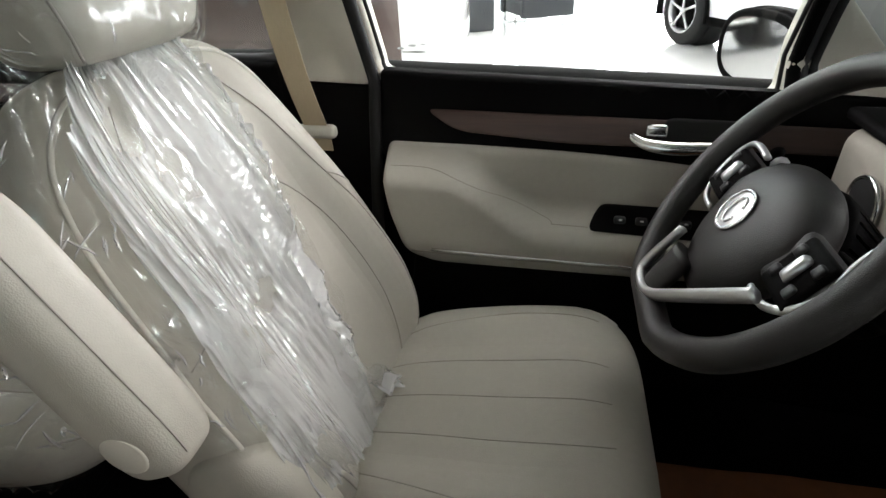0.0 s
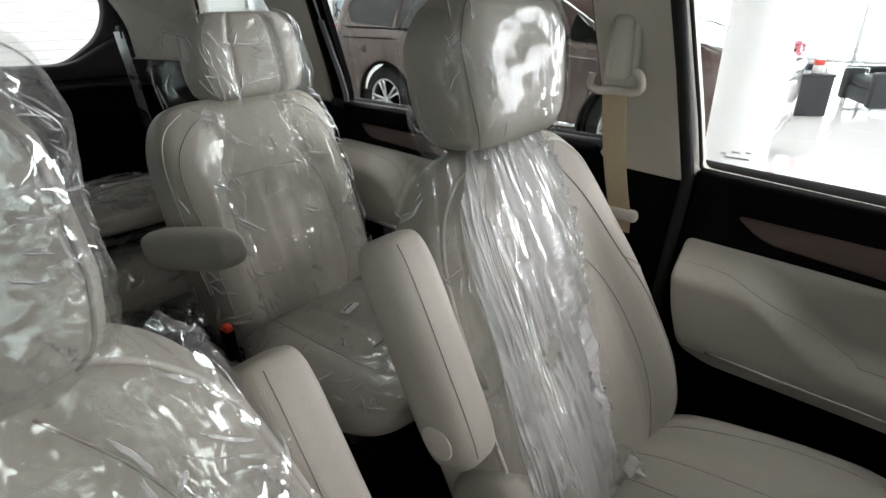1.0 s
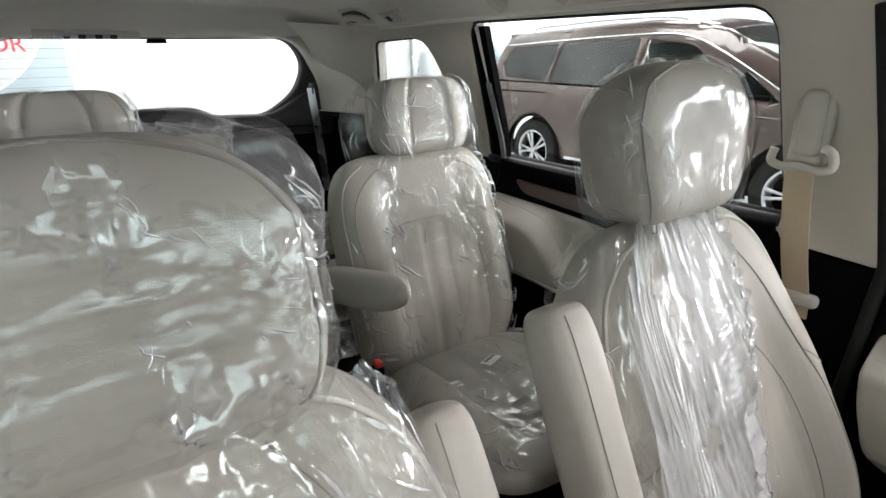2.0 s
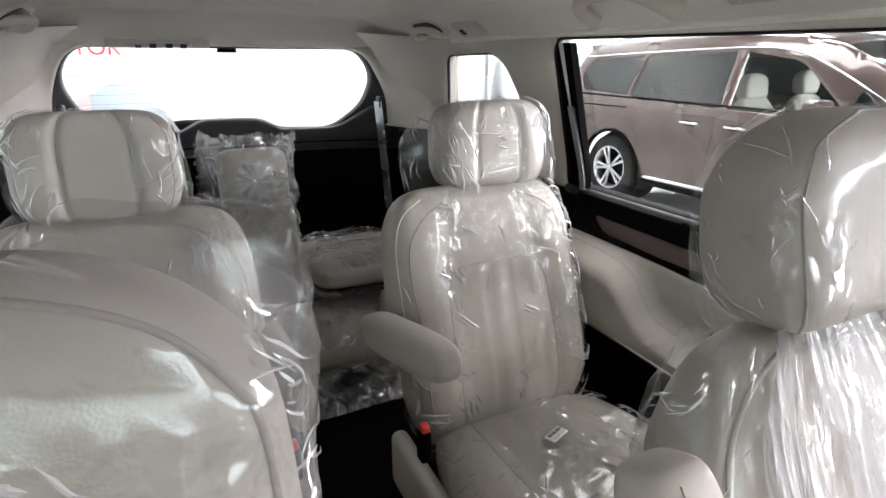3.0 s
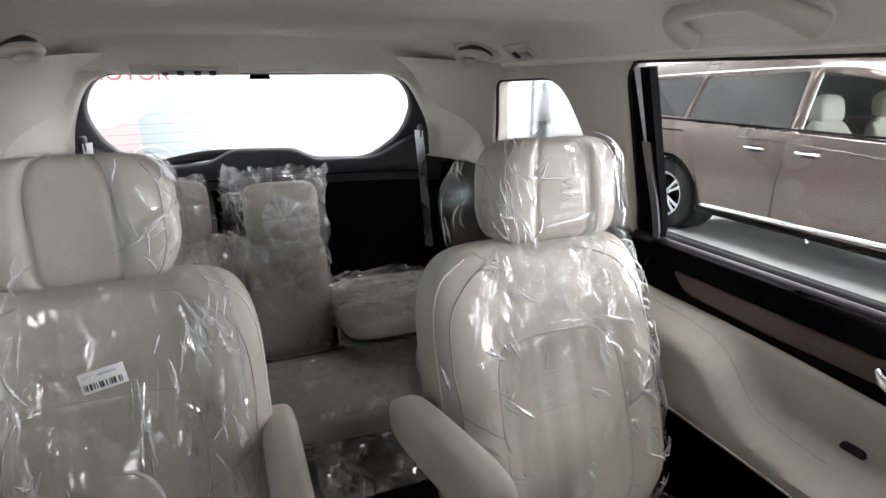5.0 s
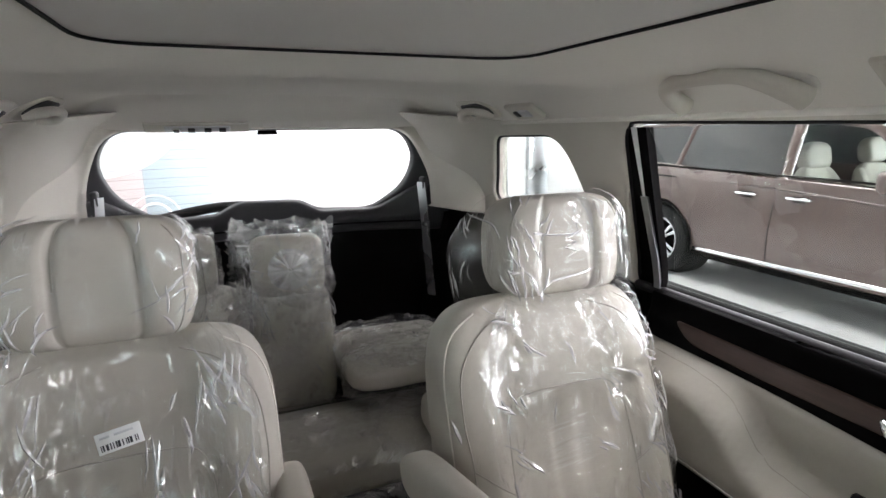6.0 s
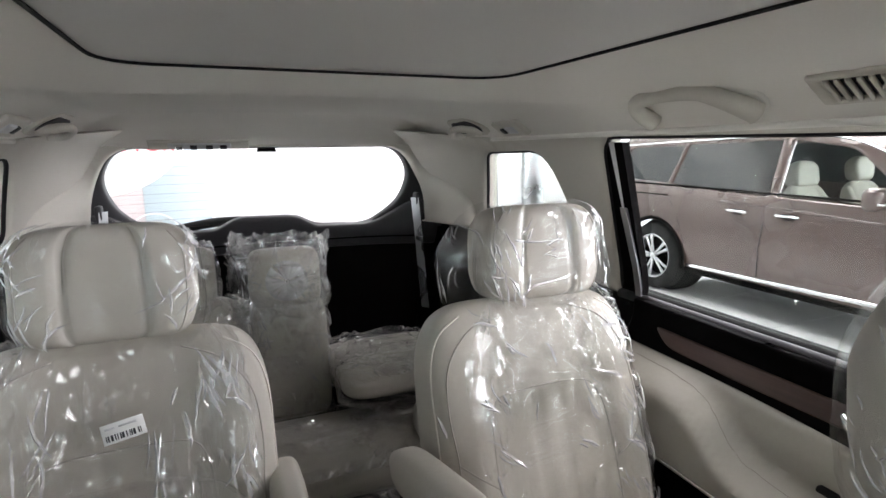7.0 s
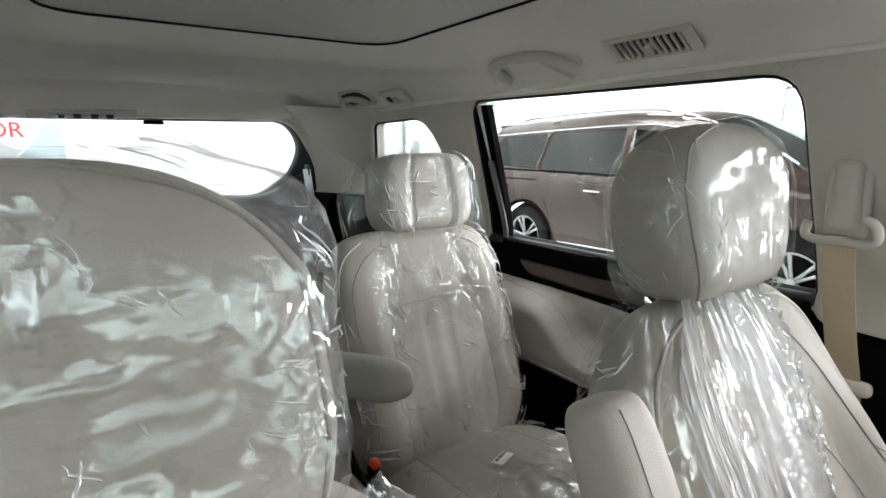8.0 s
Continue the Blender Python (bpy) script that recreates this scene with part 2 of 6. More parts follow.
PALE_BLUE = surface("pale_blue_print", (0.44, 0.51, 0.54), 0.8, spread=0.05, patch=1.2)
FLOWER = surface("pink_petals", (0.75, 0.25, 0.30), 0.7, spread=0.2)
PANEL_GLOW = glowing("ceiling_panel_diffuser", (1.0, 0.985, 0.96), 1.5)
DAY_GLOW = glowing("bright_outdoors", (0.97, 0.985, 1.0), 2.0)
# dimmer copy of the glow, turned down to weaken light from the east
DAY_DIM = glowing("dimmed_backdrop_glow", (0.97, 0.985, 1.0), 0.12)

# ---- builders ----
from mathutils.geometry import delaunay_2d_cdt


def mesh_of(verts, faces, smooth=True, name="mesh"):
    me = bpy.data.meshes.new(name)
    me.from_pydata([tuple(v) for v in verts], [], faces)
    me.validate()
    if smooth:
        me.polygons.foreach_set("use_smooth", [True] * len(me.polygons))
    return me


def finish(bm, smooth=True, name="mesh"):
    bmesh.ops.recalc_face_normals(bm, faces=bm.faces)
    me = bpy.data.meshes.new(name)
    bm.to_mesh(me)
    bm.free()
    if smooth:
        me.polygons.foreach_set("use_smooth", [True] * len(me.polygons))
    return me


def part(name, me, mat, parent=None, label="", m=None, sharp=None):
    """One mesh object; under a thing or a part when a parent is given."""
    if isinstance(me, bmesh.types.BMesh):
        me = finish(me)
    ob = new(name, me)
    if mat is not None and not me.materials:
        me.materials.append(mat)
    if sharp is not None:
        me.set_sharp_from_angle(angle=radians(sharp))
    if parent is not None:
        ob.parent = parent
    if m is not None:
        ob.matrix_local = m
    if label:
        ob["label"] = label
    return ob


def thing(name, m, label, category, group="", kind=""):
    ob = new(name)
    ob.empty_display_size = 0.05
    ob.matrix_world = m
    return tagged(ob, label, category, group, kind)


def rbox(sx, sy, sz, r=0.01, seg=3, at=(0, 0, 0), taper=1.0):
    """A block with rounded edges, centred on at; taper narrows its top."""
    bm = bmesh.new()
    bmesh.ops.create_cube(bm, size=1.0)
    for v in bm.verts:
        k = taper if v.co.z > 0 else 1.0
        v.co = Vector((v.co.x * sx * k, v.co.y * sy * k, v.co.z * sz))
    bmesh.ops.bevel(bm, geom=bm.edges[:], offset=min(r, 0.49 * min(sx, sy, sz)), segments=seg, profile=0.5, affect="EDGES", clamp_overlap=True)
    for v in bm.verts:
        v.co += Vector(at)
    return bm


def cyl(r1, r2, h, seg=32, at=(0, 0, 0), axis="z", bevel=0.0):
    bm = bmesh.new()
    bmesh.ops.create_cone(bm, cap_ends=True, segments=seg, radius1=r1, radius2=r2, depth=h)
    if bevel:
        rim = [e for e in bm.edges if all(abs(abs(v.co.z) - h / 2) < 1e-6 for v in e.verts)]
        bmesh.ops.bevel(bm, geom=rim, offset=bevel, segments=2, profile=0.5, affect="EDGES")
    turn = {"z": Matrix(), "x": Matrix.Rotation(math.pi / 2, 4, "Y"), "y": Matrix.Rotation(-math.pi / 2, 4, "X")}[axis]
    bm.transform(Matrix.Translation(at) @ turn)
    return bm


def joined(*bms):
    out = bmesh.new()
    for b in bms:
        me = bpy.data.meshes.new("tmp")
        b.to_mesh(me)
        b.free()
        out.from_mesh(me)
        bpy.data.meshes.remove(me)
    return out


def smooth_line(points, n=8, closed=False):
    """Catmull-Rom through the points."""
    pts = [Vector(p) for p in points]
    out, c = [], len(pts)
    for i in range(c if closed else c - 1):
        g = (lambda k: pts[k % c]) if closed else (lambda k: pts[min(max(k, 0), c - 1)])
        a, b, d, e = g(i - 1), g(i), g(i + 1), g(i + 2)
        for j in range(n):
            t = j / n
            out.append(0.5 * ((2 * b) + (d - a) * t + (2 * a - 5 * b + 4 * d - e) * t * t + (3 * b - a - 3 * d + e) * t ** 3))
    if not closed:
        out.append(pts[-1])
    return out


def tube(points, r, seg=8, closed=False, flat=1.0, up=None):
    """A tube along a line; r may be a list; flat squeezes it along the second axis."""
    pts = [Vector(p) for p in points]
    n = len(pts)
    verts, faces = [], []
    side = None
    for i, p in enumerate(pts):
        a, b = (pts[i - 1], pts[(i + 1) % n]) if closed else (pts[max(i - 1, 0)], pts[min(i + 1, n - 1)])
        d = (b - a).normalized()
        if up is not None:
            s = d.cross(Vector(up)).normalized()
        elif side is None:
            s = d.orthogonal().normalized()
        else:
            s = (side - d * side.dot(d)).normalized()
        side = s
        w = d.cross(s)
        rr = r[i] if hasattr(r, "__len__") else r
        for j in range(seg):
            t = 2 * math.pi * j / seg
            verts.append(p + s * (math.cos(t) * rr) + w * (math.sin(t) * rr * flat))
    for i in range(n if closed else n - 1):
        k = (i + 1) % n
        for j in range(seg):
            l = (j + 1) % seg
            faces.append((i * seg + j, i * seg + l, k * seg + l, k * seg + j))
    if not closed:
        faces.append(tuple(range(seg))[::-1])
        faces.append(tuple((n - 1) * seg + j for j in range(seg)))
    return mesh_of(verts, faces)


def inside(pt, loop):
    x, y = pt
    hit = False
    for i in range(len(loop)):
        (x1, y1), (x2, y2) = loop[i - 1], loop[i]
        if (y1 > y) != (y2 > y) and x < (x2 - x1) * (y - y1) / (y2 - y1) + x1:
            hit = not hit
    return hit


def round_loop(points, r=0.03, n=5):
    """A closed outline with its corners rounded; a point may carry its own radius."""
    out, c = [], len(points)
    for i in range(c):
        p = points[i]
        rad = p[2] if len(p) > 2 else r
        p, a, b = Vector(p[:2]), Vector(points[i - 1][:2]), Vector(points[(i + 1) % c][:2])
        da, db = (a - p), (b - p)
        k = min(rad, da.length * 0.48, db.length * 0.48)
        if k < 1e-4:
            out.append(tuple(p))
            continue
        s, e = p + da.normalized() * k, p + db.normalized() * k
        for j in range(n + 1):
            t = j / n
            out.append(tuple(s * (1 - t) ** 2 + p * 2 * t * (1 - t) + e * t * t))
    return out


def split_loop(loop, step):
    out = []
    for i in range(len(loop)):
        a, b = Vector(loop[i]), Vector(loop[(i + 1) % len(loop)])
        n = max(1, int((b - a).length / step))
        out += [tuple(a.lerp(b, j / n)) for j in range(n)]
    return out


def loop_gap(pt, loops):
    p, best = np.array(pt), 1e9
    for loop in loops:
        a = np.array(loop)
        b = np.roll(a, -1, 0)
        d = b - a
        t = np.clip(((p - a) * d).sum(1) / np.maximum((d * d).sum(1), 1e-12), 0, 1)
        best = min(best, float(np.sqrt((((a + d * t[:, None]) - p) ** 2).sum(1)).min()))
    return best


def panel(outline, holes, place, thick=0.02, step=0.05, soft=0.0, smooth=True):
    """A sheet with thickness and openings: a flat outline laid into space by place(u, v, depth). soft rounds its edges over that width."""
    loops = [split_loop(l, step) for l in (outline, *holes)]
    pts, edges = [], []
    for l in loops:
        k = len(pts)
        pts += l
        edges += [(k + i, k + (i + 1) % len(l)) for i in range(len(l))]
    xs, ys = [p[0] for p in loops[0]], [p[1] for p in loops[0]]
    extra = []
    nx, ny = max(1, int((max(xs) - min(xs)) / step)), max(1, int((max(ys) - min(ys)) / step))
    for i in range(1, nx):
        for j in range(1, ny):
            q = (min(xs) + (max(xs) - min(xs)) * (i + 0.5 * (j % 2)) / nx, min(ys) + (max(ys) - min(ys)) * j / ny)
            if inside(q, loops[0]) and not any(inside(q, h) for h in loops[1:]) and loop_gap(q, loops) > max(0.45 * step, soft * 1.15):
                extra.append(q)
    if soft:
        for l in loops:
            for i in range(len(l)):
                a, p, b = Vector(l[i - 1]), Vector(l[i]), Vector(l[(i + 1) % len(l)])
                n = Vector(((b - a).y, -(b - a).x)).normalized()
                for f in (0.16, 0.5, 1.0):
                    for s in (1, -1):
                        q = tuple(p + n * (s * soft * f))
                        if inside(q, loops[0]) and not any(inside(q, h) for h in loops[1:]) and loop_gap(q, loops) > soft * f * 0.93:
                            extra.append(q)
    res = delaunay_2d_cdt([Vector(p) for p in pts + extra], edges, [], 0, 1e-6)
    v2, tris = res[0], res[2]
    keep = []
    for t in tris:
        c = sum((v2[i] for i in t), Vector((0, 0))) / 3
        if inside(c, loops[0]) and not any(inside(c, h) for h in loops[1:]):
            keep.append(tuple(t))
    verts = []
    for p in v2:
        dip = 0.0
        if soft:
            g = min(1.0, loop_gap(p, loops) / soft)
            dip = soft * 0.8 * (1 - math.sqrt(max(0.0, 1 - (1 - g) ** 2)))
        verts.append(Vector(place(p[0], p[1], min(dip, thick))))
    n = len(v2)
    verts += [Vector(place(p[0], p[1], thick)) for p in v2]
    faces = keep + [tuple(n + i for i in reversed(t)) for t in keep]
    count = {}
    for t in keep:
        for i in range(3):
            e = (t[i], t[(i + 1) % 3])
            count[tuple(sorted(e))] = count.get(tuple(sorted(e)), 0) + 1
    for t in keep:
        for i in range(3):
            e = (t[i], t[(i + 1) % 3])
            if count[tuple(sorted(e))] == 1:
                faces.append((e[1], e[0], n + e[0], n + e[1]))
    bm = bmesh.new()
    bm.from_mesh(mesh_of(verts, faces))
    bmesh.ops.delete(bm, geom=[v for v in bm.verts if not v.link_faces], context="VERTS")
    me = finish(bm, smooth)
    if smooth:
        me.set_sharp_from_angle(angle=radians(42))
    return me


class Pad:
    """An upholstered block: rings of a rounded outline along its length h. w(s): half width, front(s, u): thickness ahead, back(s): behind; bend(s): its centre line."""

    def __init__(self, h, w, front, back, bend=lambda s: 0.0, n=3.2, mw=5.0, mt=3.0):
        self.h, self.w, self.front, self.back, self.bend, self.n, self.mw, self.mt = h, w, front, back, bend, n, mw, mt

    def at(self, q, s, grow=0.0):
        c, d = math.cos(2 * math.pi * q), math.sin(2 * math.pi * q)
        sx, sy = math.copysign(abs(c) ** (2 / self.n), c), math.copysign(abs(d) ** (2 / self.n), d)
        e = min(1.0, abs(2 * s - 1))
        mw = self.mw if not hasattr(self.mw, "__len__") else self.mw[0 if s < 0.5 else 1]
        kw, kt = (1 - e ** mw) ** (1 / mw), (1 - e ** self.mt) ** (1 / self.mt)
        t = self.front(s, sx) if d > 0 else self.back(s)
        ww = self.w(s) * kw + grow * min(1, kw * 2)
        return Vector((ww * sx, (t * kt + grow) * sy + self.bend(s), self.h * s + grow * (2 * s - 1)))

    def face(self, u, s, grow=0.0):
        c = math.copysign(min(1.0, abs(u)) ** (self.n / 2), u)
        return self.at(math.acos(c) / (2 * math.pi), s, grow)

    def mesh(self, rings=44, around=72):
        verts, faces = [], []
        # places round the outline: even in angle, and even across the faces
        qs = {round(j / around, 5) for j in range(around)}
        for j in range(around):
            a = 2 * math.pi * (j + 0.5) / around
            c = math.copysign(abs(math.cos(a)) ** (self.n / 2), math.cos(a))
            q = math.acos(c) / (2 * math.pi)
            qs.add(round(q if a < math.pi else (1 - q) % 1.0, 5))
        qs = sorted(qs)
        around = len(qs)
        for i in range(rings + 1):
            s = 0.5 - 0.5 * math.cos(math.pi * (0.02 + 0.96 * i / rings))
            for q in qs:
                verts.append(self.at(q, s))
        for i in range(rings):
            for j in range(around):
                k = (j + 1) % around
                faces.append((i * around + j, i * around + k, (i + 1) * around + k, (i + 1) * around + j))
        faces.append(tuple(range(around))[::-1])
        faces.append(tuple(rings * around + j for j in range(around)))
        return mesh_of(verts, faces)

    def seam(self, line, r=0.0022, grow=0.0004, n=6, closed=False):
        return tube([self.face(p[0], p[1], grow) for p in smooth_line([(a, b, 0) for a, b in line], n, closed)], r, 6, closed)

    def wrap(self, q0, q1, s0, s1, grow, crinkle, nq=90, ns=90, pleat=(1, 1, 1), seed=0.0, ragged=0.02, swell=None, calm=0.0, hem=0):
        """A sheet of film laid round a stretch of the block. q0, q1 may depend on the height along the sheet, s0 on the way across it; swell(q, s) stands it off; hem: columns folded back at its far edge."""
        fa = q0 if callable(q0) else (lambda b: q0)
        fb = q1 if callable(q1) else (lambda b: q1)
        fs = s0 if callable(s0) else (lambda a: s0)
        mid, run = 0.5 * (fs(0.5) + s1), [0.0]
        lowest, highest = min(fa(0.0), fa(0.5), fa(1.0)) - 0.05, max(fb(0.0), fb(0.5), fb(1.0)) + 0.05
        qs = np.linspace(lowest, highest, 160)
        for a, b in zip(qs[:-1], qs[1:]):
            run.append(run[-1] + (self.at(b % 1.0, mid) - self.at(a % 1.0, mid)).length)
        verts, faces, uvs = [], [], []
        cols = nq + hem
        for i in range(ns + 1):
            for j in range(cols + 1):
                back = max(0, j - nq)
                a, b = (min(j, nq) - back) / nq, i / ns
                edge = (abs(2 * a - 1) ** 10 + abs(2 * b - 1) ** 10)
                wob = ragged * noise.noise(Vector((9 * b, 3 * a, seed + 5)))
                q = fa(b) + (fb(b) - fa(b)) * a + wob * 0.4 * (abs(2 * a - 1) ** 6)
                s = fs(a) + (s1 - fs(a)) * b + ragged * noise.noise(Vector((9 * a, 2, seed))) * (abs(2 * b - 1) ** 6)
                s = min(0.995, max(0.005, s))
                u, v = float(np.interp(q, qs, run)) + 0.02 * back, s * self.h
                x = Vector((u * pleat[0], v * pleat[2], seed))
                where = ease(noise.noise(Vector((u * 7, v * 6, seed + 3))), calm - 0.12, calm + 0.22)
                r1 = 1 - abs(noise.noise(x * 15)) * 2.4
                r2 = 1 - abs(noise.noise(x * 37 + Vector((0, 9, 0)))) * 2.4
                r3 = noise.noise(x * 5 + Vector((4, 0, 0)))
                k = 0.08 + 0.92 * where + 0.9 * min(1.0, edge)
                g = grow + crinkle * (k * (0.8 * max(0, r1) ** 2 + 0.45 * max(0, r2) ** 2) + 0.10 * r3 + 0.15)
                if swell is not None:
                    g += swell(q % 1.0, s) * (1 + 0.5 * noise.noise(Vector((u * 14, v * 9, seed + 8))))
                g += 0.0025 * back * (1 + noise.noise(Vector((v * 60, back, seed))))
                verts.append(self.at(q % 1.0, s, max(0.002, g)))
                uvs.append((u, v + seed * 0.37))
        for i in range(ns):
            for j in range(cols):
                k = i * (cols + 1) + j
                faces.append((k, k + 1, k + cols + 2, k + cols + 1))
        return with_uv(mesh_of(verts, faces), uvs)


def fold_mesh(pad, q0, q1, s0, s1, count, seed, lean=0.0, spread=70, length=(0.015, 0.055), width=(0.0012, 0.0032), grow=0.010, cluster=0.0):
    """Sharp raised folds of a film: thin tapered tents lying along the block, in sheaves, with a leaning of their own."""
    rng = random.Random(seed)
    verts, faces, uvs = [], [], []

    def place(q, s, extra=0.0):
        s = min(0.985, max(0.015, s))
        return pad.at(q % 1.0, s, (grow(q % 1.0, s) if callable(grow) else grow) + extra)

    made = 0
    while made < count:
        q, s = rng.uniform(q0, q1), rng.uniform(s0, s1)
        if noise.noise(Vector((q * 14, s * 7, seed + 1.3))) < cluster - 0.35:
            continue
        base = radians(lean + rng.gauss(0, spread * 0.5))
        per_q = max(0.05, (place(q + 0.003, s) - place(q - 0.003, s)).length / 0.006)
        sheaf = rng.choice((1, 1, 1, 2, 3))
        for k in range(sheaf):
            made += 1
            a = base + rng.gauss(0, 0.16)
            run, w = rng.uniform(*length), rng.uniform(*width)
            ox, oz = rng.gauss(0, 0.007) + 0.006 * k * math.cos(base), rng.gauss(0, 0.007)
            bend = rng.gauss(0, 0.25)
            n = 6
            line = []
            for i in range(n + 1):
                f = i / n
                b = a + bend * (f - 0.5)
                x = ox + run * (f - 0.5) * math.sin(b) + rng.gauss(0, 0.0006)
                z = oz + run * (f - 0.5) * math.cos(b)
                line.append((q + x / per_q, s + z / pad.h, f))
            for i, (qq, ss, f) in enumerate(line):
                p, up = place(qq, ss), place(qq, ss, 0.01)
                nq = line[min(i + 1, n)]
                pq = line[max(i - 1, 0)]
                along = place(nq[0], nq[1]) - place(pq[0], pq[1])
                normal = (up - p).normalized()
                across = along.cross(normal).normalized()
                ww = w * (0.15 + 0.85 * math.sin(math.pi * f) ** 0.7) * (0.8 + 0.4 * rng.random())
                base_i = len(verts)
                verts += [p - across * ww, p + normal * ww * 0.8, p + across * ww]
                uvs += [(qq * per_q - ww, ss * pad.h), (qq * per_q, ss * pad.h), (qq * per_q + ww, ss * pad.h)]
                if i:
                    faces += [(base_i - 3, base_i - 2, base_i + 1, base_i), (base_i - 2, base_i - 1, base_i + 2, base_i + 1)]
    return with_uv(mesh_of(verts, faces, False), uvs)


def with_uv(me, uvs):
    layer = me.uv_layers.new(name="sheet")
    idx = np.zeros(len(me.loops), dtype=np.int32)
    me.loops.foreach_get("vertex_index", idx)
    layer.data.foreach_set("uv", np.array(uvs, dtype=np.float32)[idx].ravel())
    return me


def loose_sheet(f, nu, nv, size, seed, crinkle=0.012):
    """A crumpled free sheet: f(a, b) gives its place, displaced by folds."""
    verts, uvs, faces = [], [], []
    for i in range(nv + 1):
        for j in range(nu + 1):
            a, b = j / nu, i / nv
            u, v = a * size[0], b * size[1]
            r = 1 - abs(noise.noise(Vector((u * 16, v * 11, seed)))) * 2.4
            d = crinkle * (max(0, r) ** 2 + noise.noise(Vector((u * 6, v * 6, seed + 2))))
            verts.append(Vector(f(a, b)) + Vector((0.5 * d, 0.6 * d, 0.7 * d)))
            uvs.append((u, v + seed))
    for i in range(nv):
        for j in range(nu):
            k = i * (nu + 1) + j
            faces.append((k, k + 1, k + nu + 2, k + nu + 1))
    return with_uv(mesh_of(verts, faces), uvs)


def bump_fn(x, x0, s):
    return math.exp(-((x - x0) / s) ** 2)


def ease(x, a, b):
    t = min(1.0, max(0.0, (x - a) / (b - a)))
    return t * t * (3 - 2 * t)


def lerp_table(x, table):
    return float(np.interp(x, [a for a, _ in table], [b for _, b in table]))

# ---- the car's cabin ----
IN = [(0.25, 0.70), (0.60, 0.715), (0.72, 0.72), (0.87, 0.74), (0.95, 0.765), (1.02, 0.795), (1.10, 0.765), (1.42, 0.613), (1.455, 0.545), (1.48, 0.49)]


def wall_x(y, z):
    """Half width of the cabin's lining."""
    k = 1.0 - 0.16 * ease(-y, 1.75, 2.6) - 0.10 * ease(y, 0.45, 1.3)
    return lerp_table(z, IN) * k


def left(y, z, d):
    return (-wall_x(y, z) - d, y, z)


def right(y, z, d):
    return (wall_x(y, z) + d, y, z)


def roof_z(x, y):
    a = abs(x)
    z = lerp_table(a, [(0, 1.514), (0.33, 1.509), (0.42, 1.507), (0.47, 1.498), (0.51, 1.480), (0.55, 1.457), (0.60, 1.428), (0.62, 1.412)])
    back = ease(-y, 2.19, 2.35)
    return z + 0.018 * ease(-y, 1.6, 2.2) - 0.102 * back * (1 - 0.55 * ease(a, 0.42, 0.6)) - 0.10 * ease(y, 0.25, 0.75)


def roof_half(y):
    return 0.588 * (1.0 - 0.08 * ease(-y, 1.75, 2.6) - 0.10 * ease(y, 0.45, 1.3))


SIDE_WINDOWS = {
    "front": round_loop([(-0.255, 1.0), (0.425, 0.965, 0.02), (0.432, 1.14, 0.03), (0.13, 1.385, 0.08), (-0.292, 1.40, 0.03)], 0.02),
    "slide": round_loop([(-1.380, 1.022, 0.03), (-0.450, 1.015, 0.03), (-0.446, 1.415, 0.06), (-1.258, 1.428, 0.05)], 0.03),
    "quarter": round_loop([(-2.00, 1.18, 0.04), (-1.90, 1.105, 0.05), (-1.50, 1.10, 0.05), (-1.475, 1.22, 0.1), (-1.50, 1.40, 0.13), (-1.845, 1.395, 0.035)], 0.03),
}

floor = part("floor", panel([(-0.74, -2.62), (0.74, -2.62), (0.74, 1.15), (-0.74, 1.15)], [], lambda u, v, d: (u, v, 0.34 + 0.10 * ease(-v, 0.55, 0.75) + 0.012 * noise.noise(Vector((u * 4, v * 4, 0))) - d), 0.05, 0.08), CARPET)
tagged(floor, "black carpeted car floor between the seats", "car floor", kind="structure")
mat = part("floor_mat", panel(round_loop([(-0.505, -0.10), (-0.12, -0.10), (-0.12, 0.72), (-0.53, 0.72)], 0.05), [], lambda u, v, d: (u, v, 0.362 + 0.01 * noise.noise(Vector((u * 7, v * 7, 3))) - d), 0.008, 0.05), MAT_BROWN)
tagged(mat, "creased brown paper mat on the driver's floor", "floor mat")
mat = part("floor_mat", panel(round_loop([(-0.10, -0.95), (0.10, -0.95), (0.12, -0.32), (-0.12, -0.32)], 0.03), [], lambda u, v, d: (u, v, 0.462 - 0.085 * ease(v, -0.75, -0.55) + 0.01 * noise.noise(Vector((u * 9, v * 9, 8))) - d), 0.006, 0.04), MAT_BROWN)
tagged(mat, "creased reddish brown paper between the seats", "floor mat")


def side_trim(side, place):
    """Pillars and rail above the waistline, beige, with the three side windows cut through."""
    s = -1 if side == "left" else 1
    wall = thing("wall_" + side, pose(0, 0, 0), "beige pillar trim and black lower lining of a car's side", "car side", kind="structure")
    outline = [(0.66, 0.945), (0.14, 1.436), (-1.7, 1.437), (-2.0, 1.458), (-2.25, 1.479), (-2.42, 1.479), (-2.47, 1.32), (-2.43, 1.115), (-1.86, 1.10), (-1.46, 1.02), (-1.30, 1.012)]
    outline += [(-0.455, 1.005), (-0.44, 0.985), (-0.275, 0.978), (-0.25, 0.99)]
    part("pillar_trim", panel(round_loop(outline, 0.015), [SIDE_WINDOWS["front"], SIDE_WINDOWS["slide"], SIDE_WINDOWS["quarter"]], place, 0.05, 0.05, 0.012), TRIM, wall)
    low = [(0.95, 0.36), (0.95, 0.93), (0.66, 0.94), (-0.248, 0.985), (-0.28, 0.973), (-0.44, 0.98), (-0.46, 0.998), (-1.31, 1.006), (-1.47, 1.014), (-1.87, 1.093), (-2.435, 1.108), (-2.55, 0.95), (-2.55, 0.36)]
    part("lower_lining", panel(low, [], lambda y, z, d: place(y, z, d + 0.012), 0.06, 0.07), BLACK, wall)
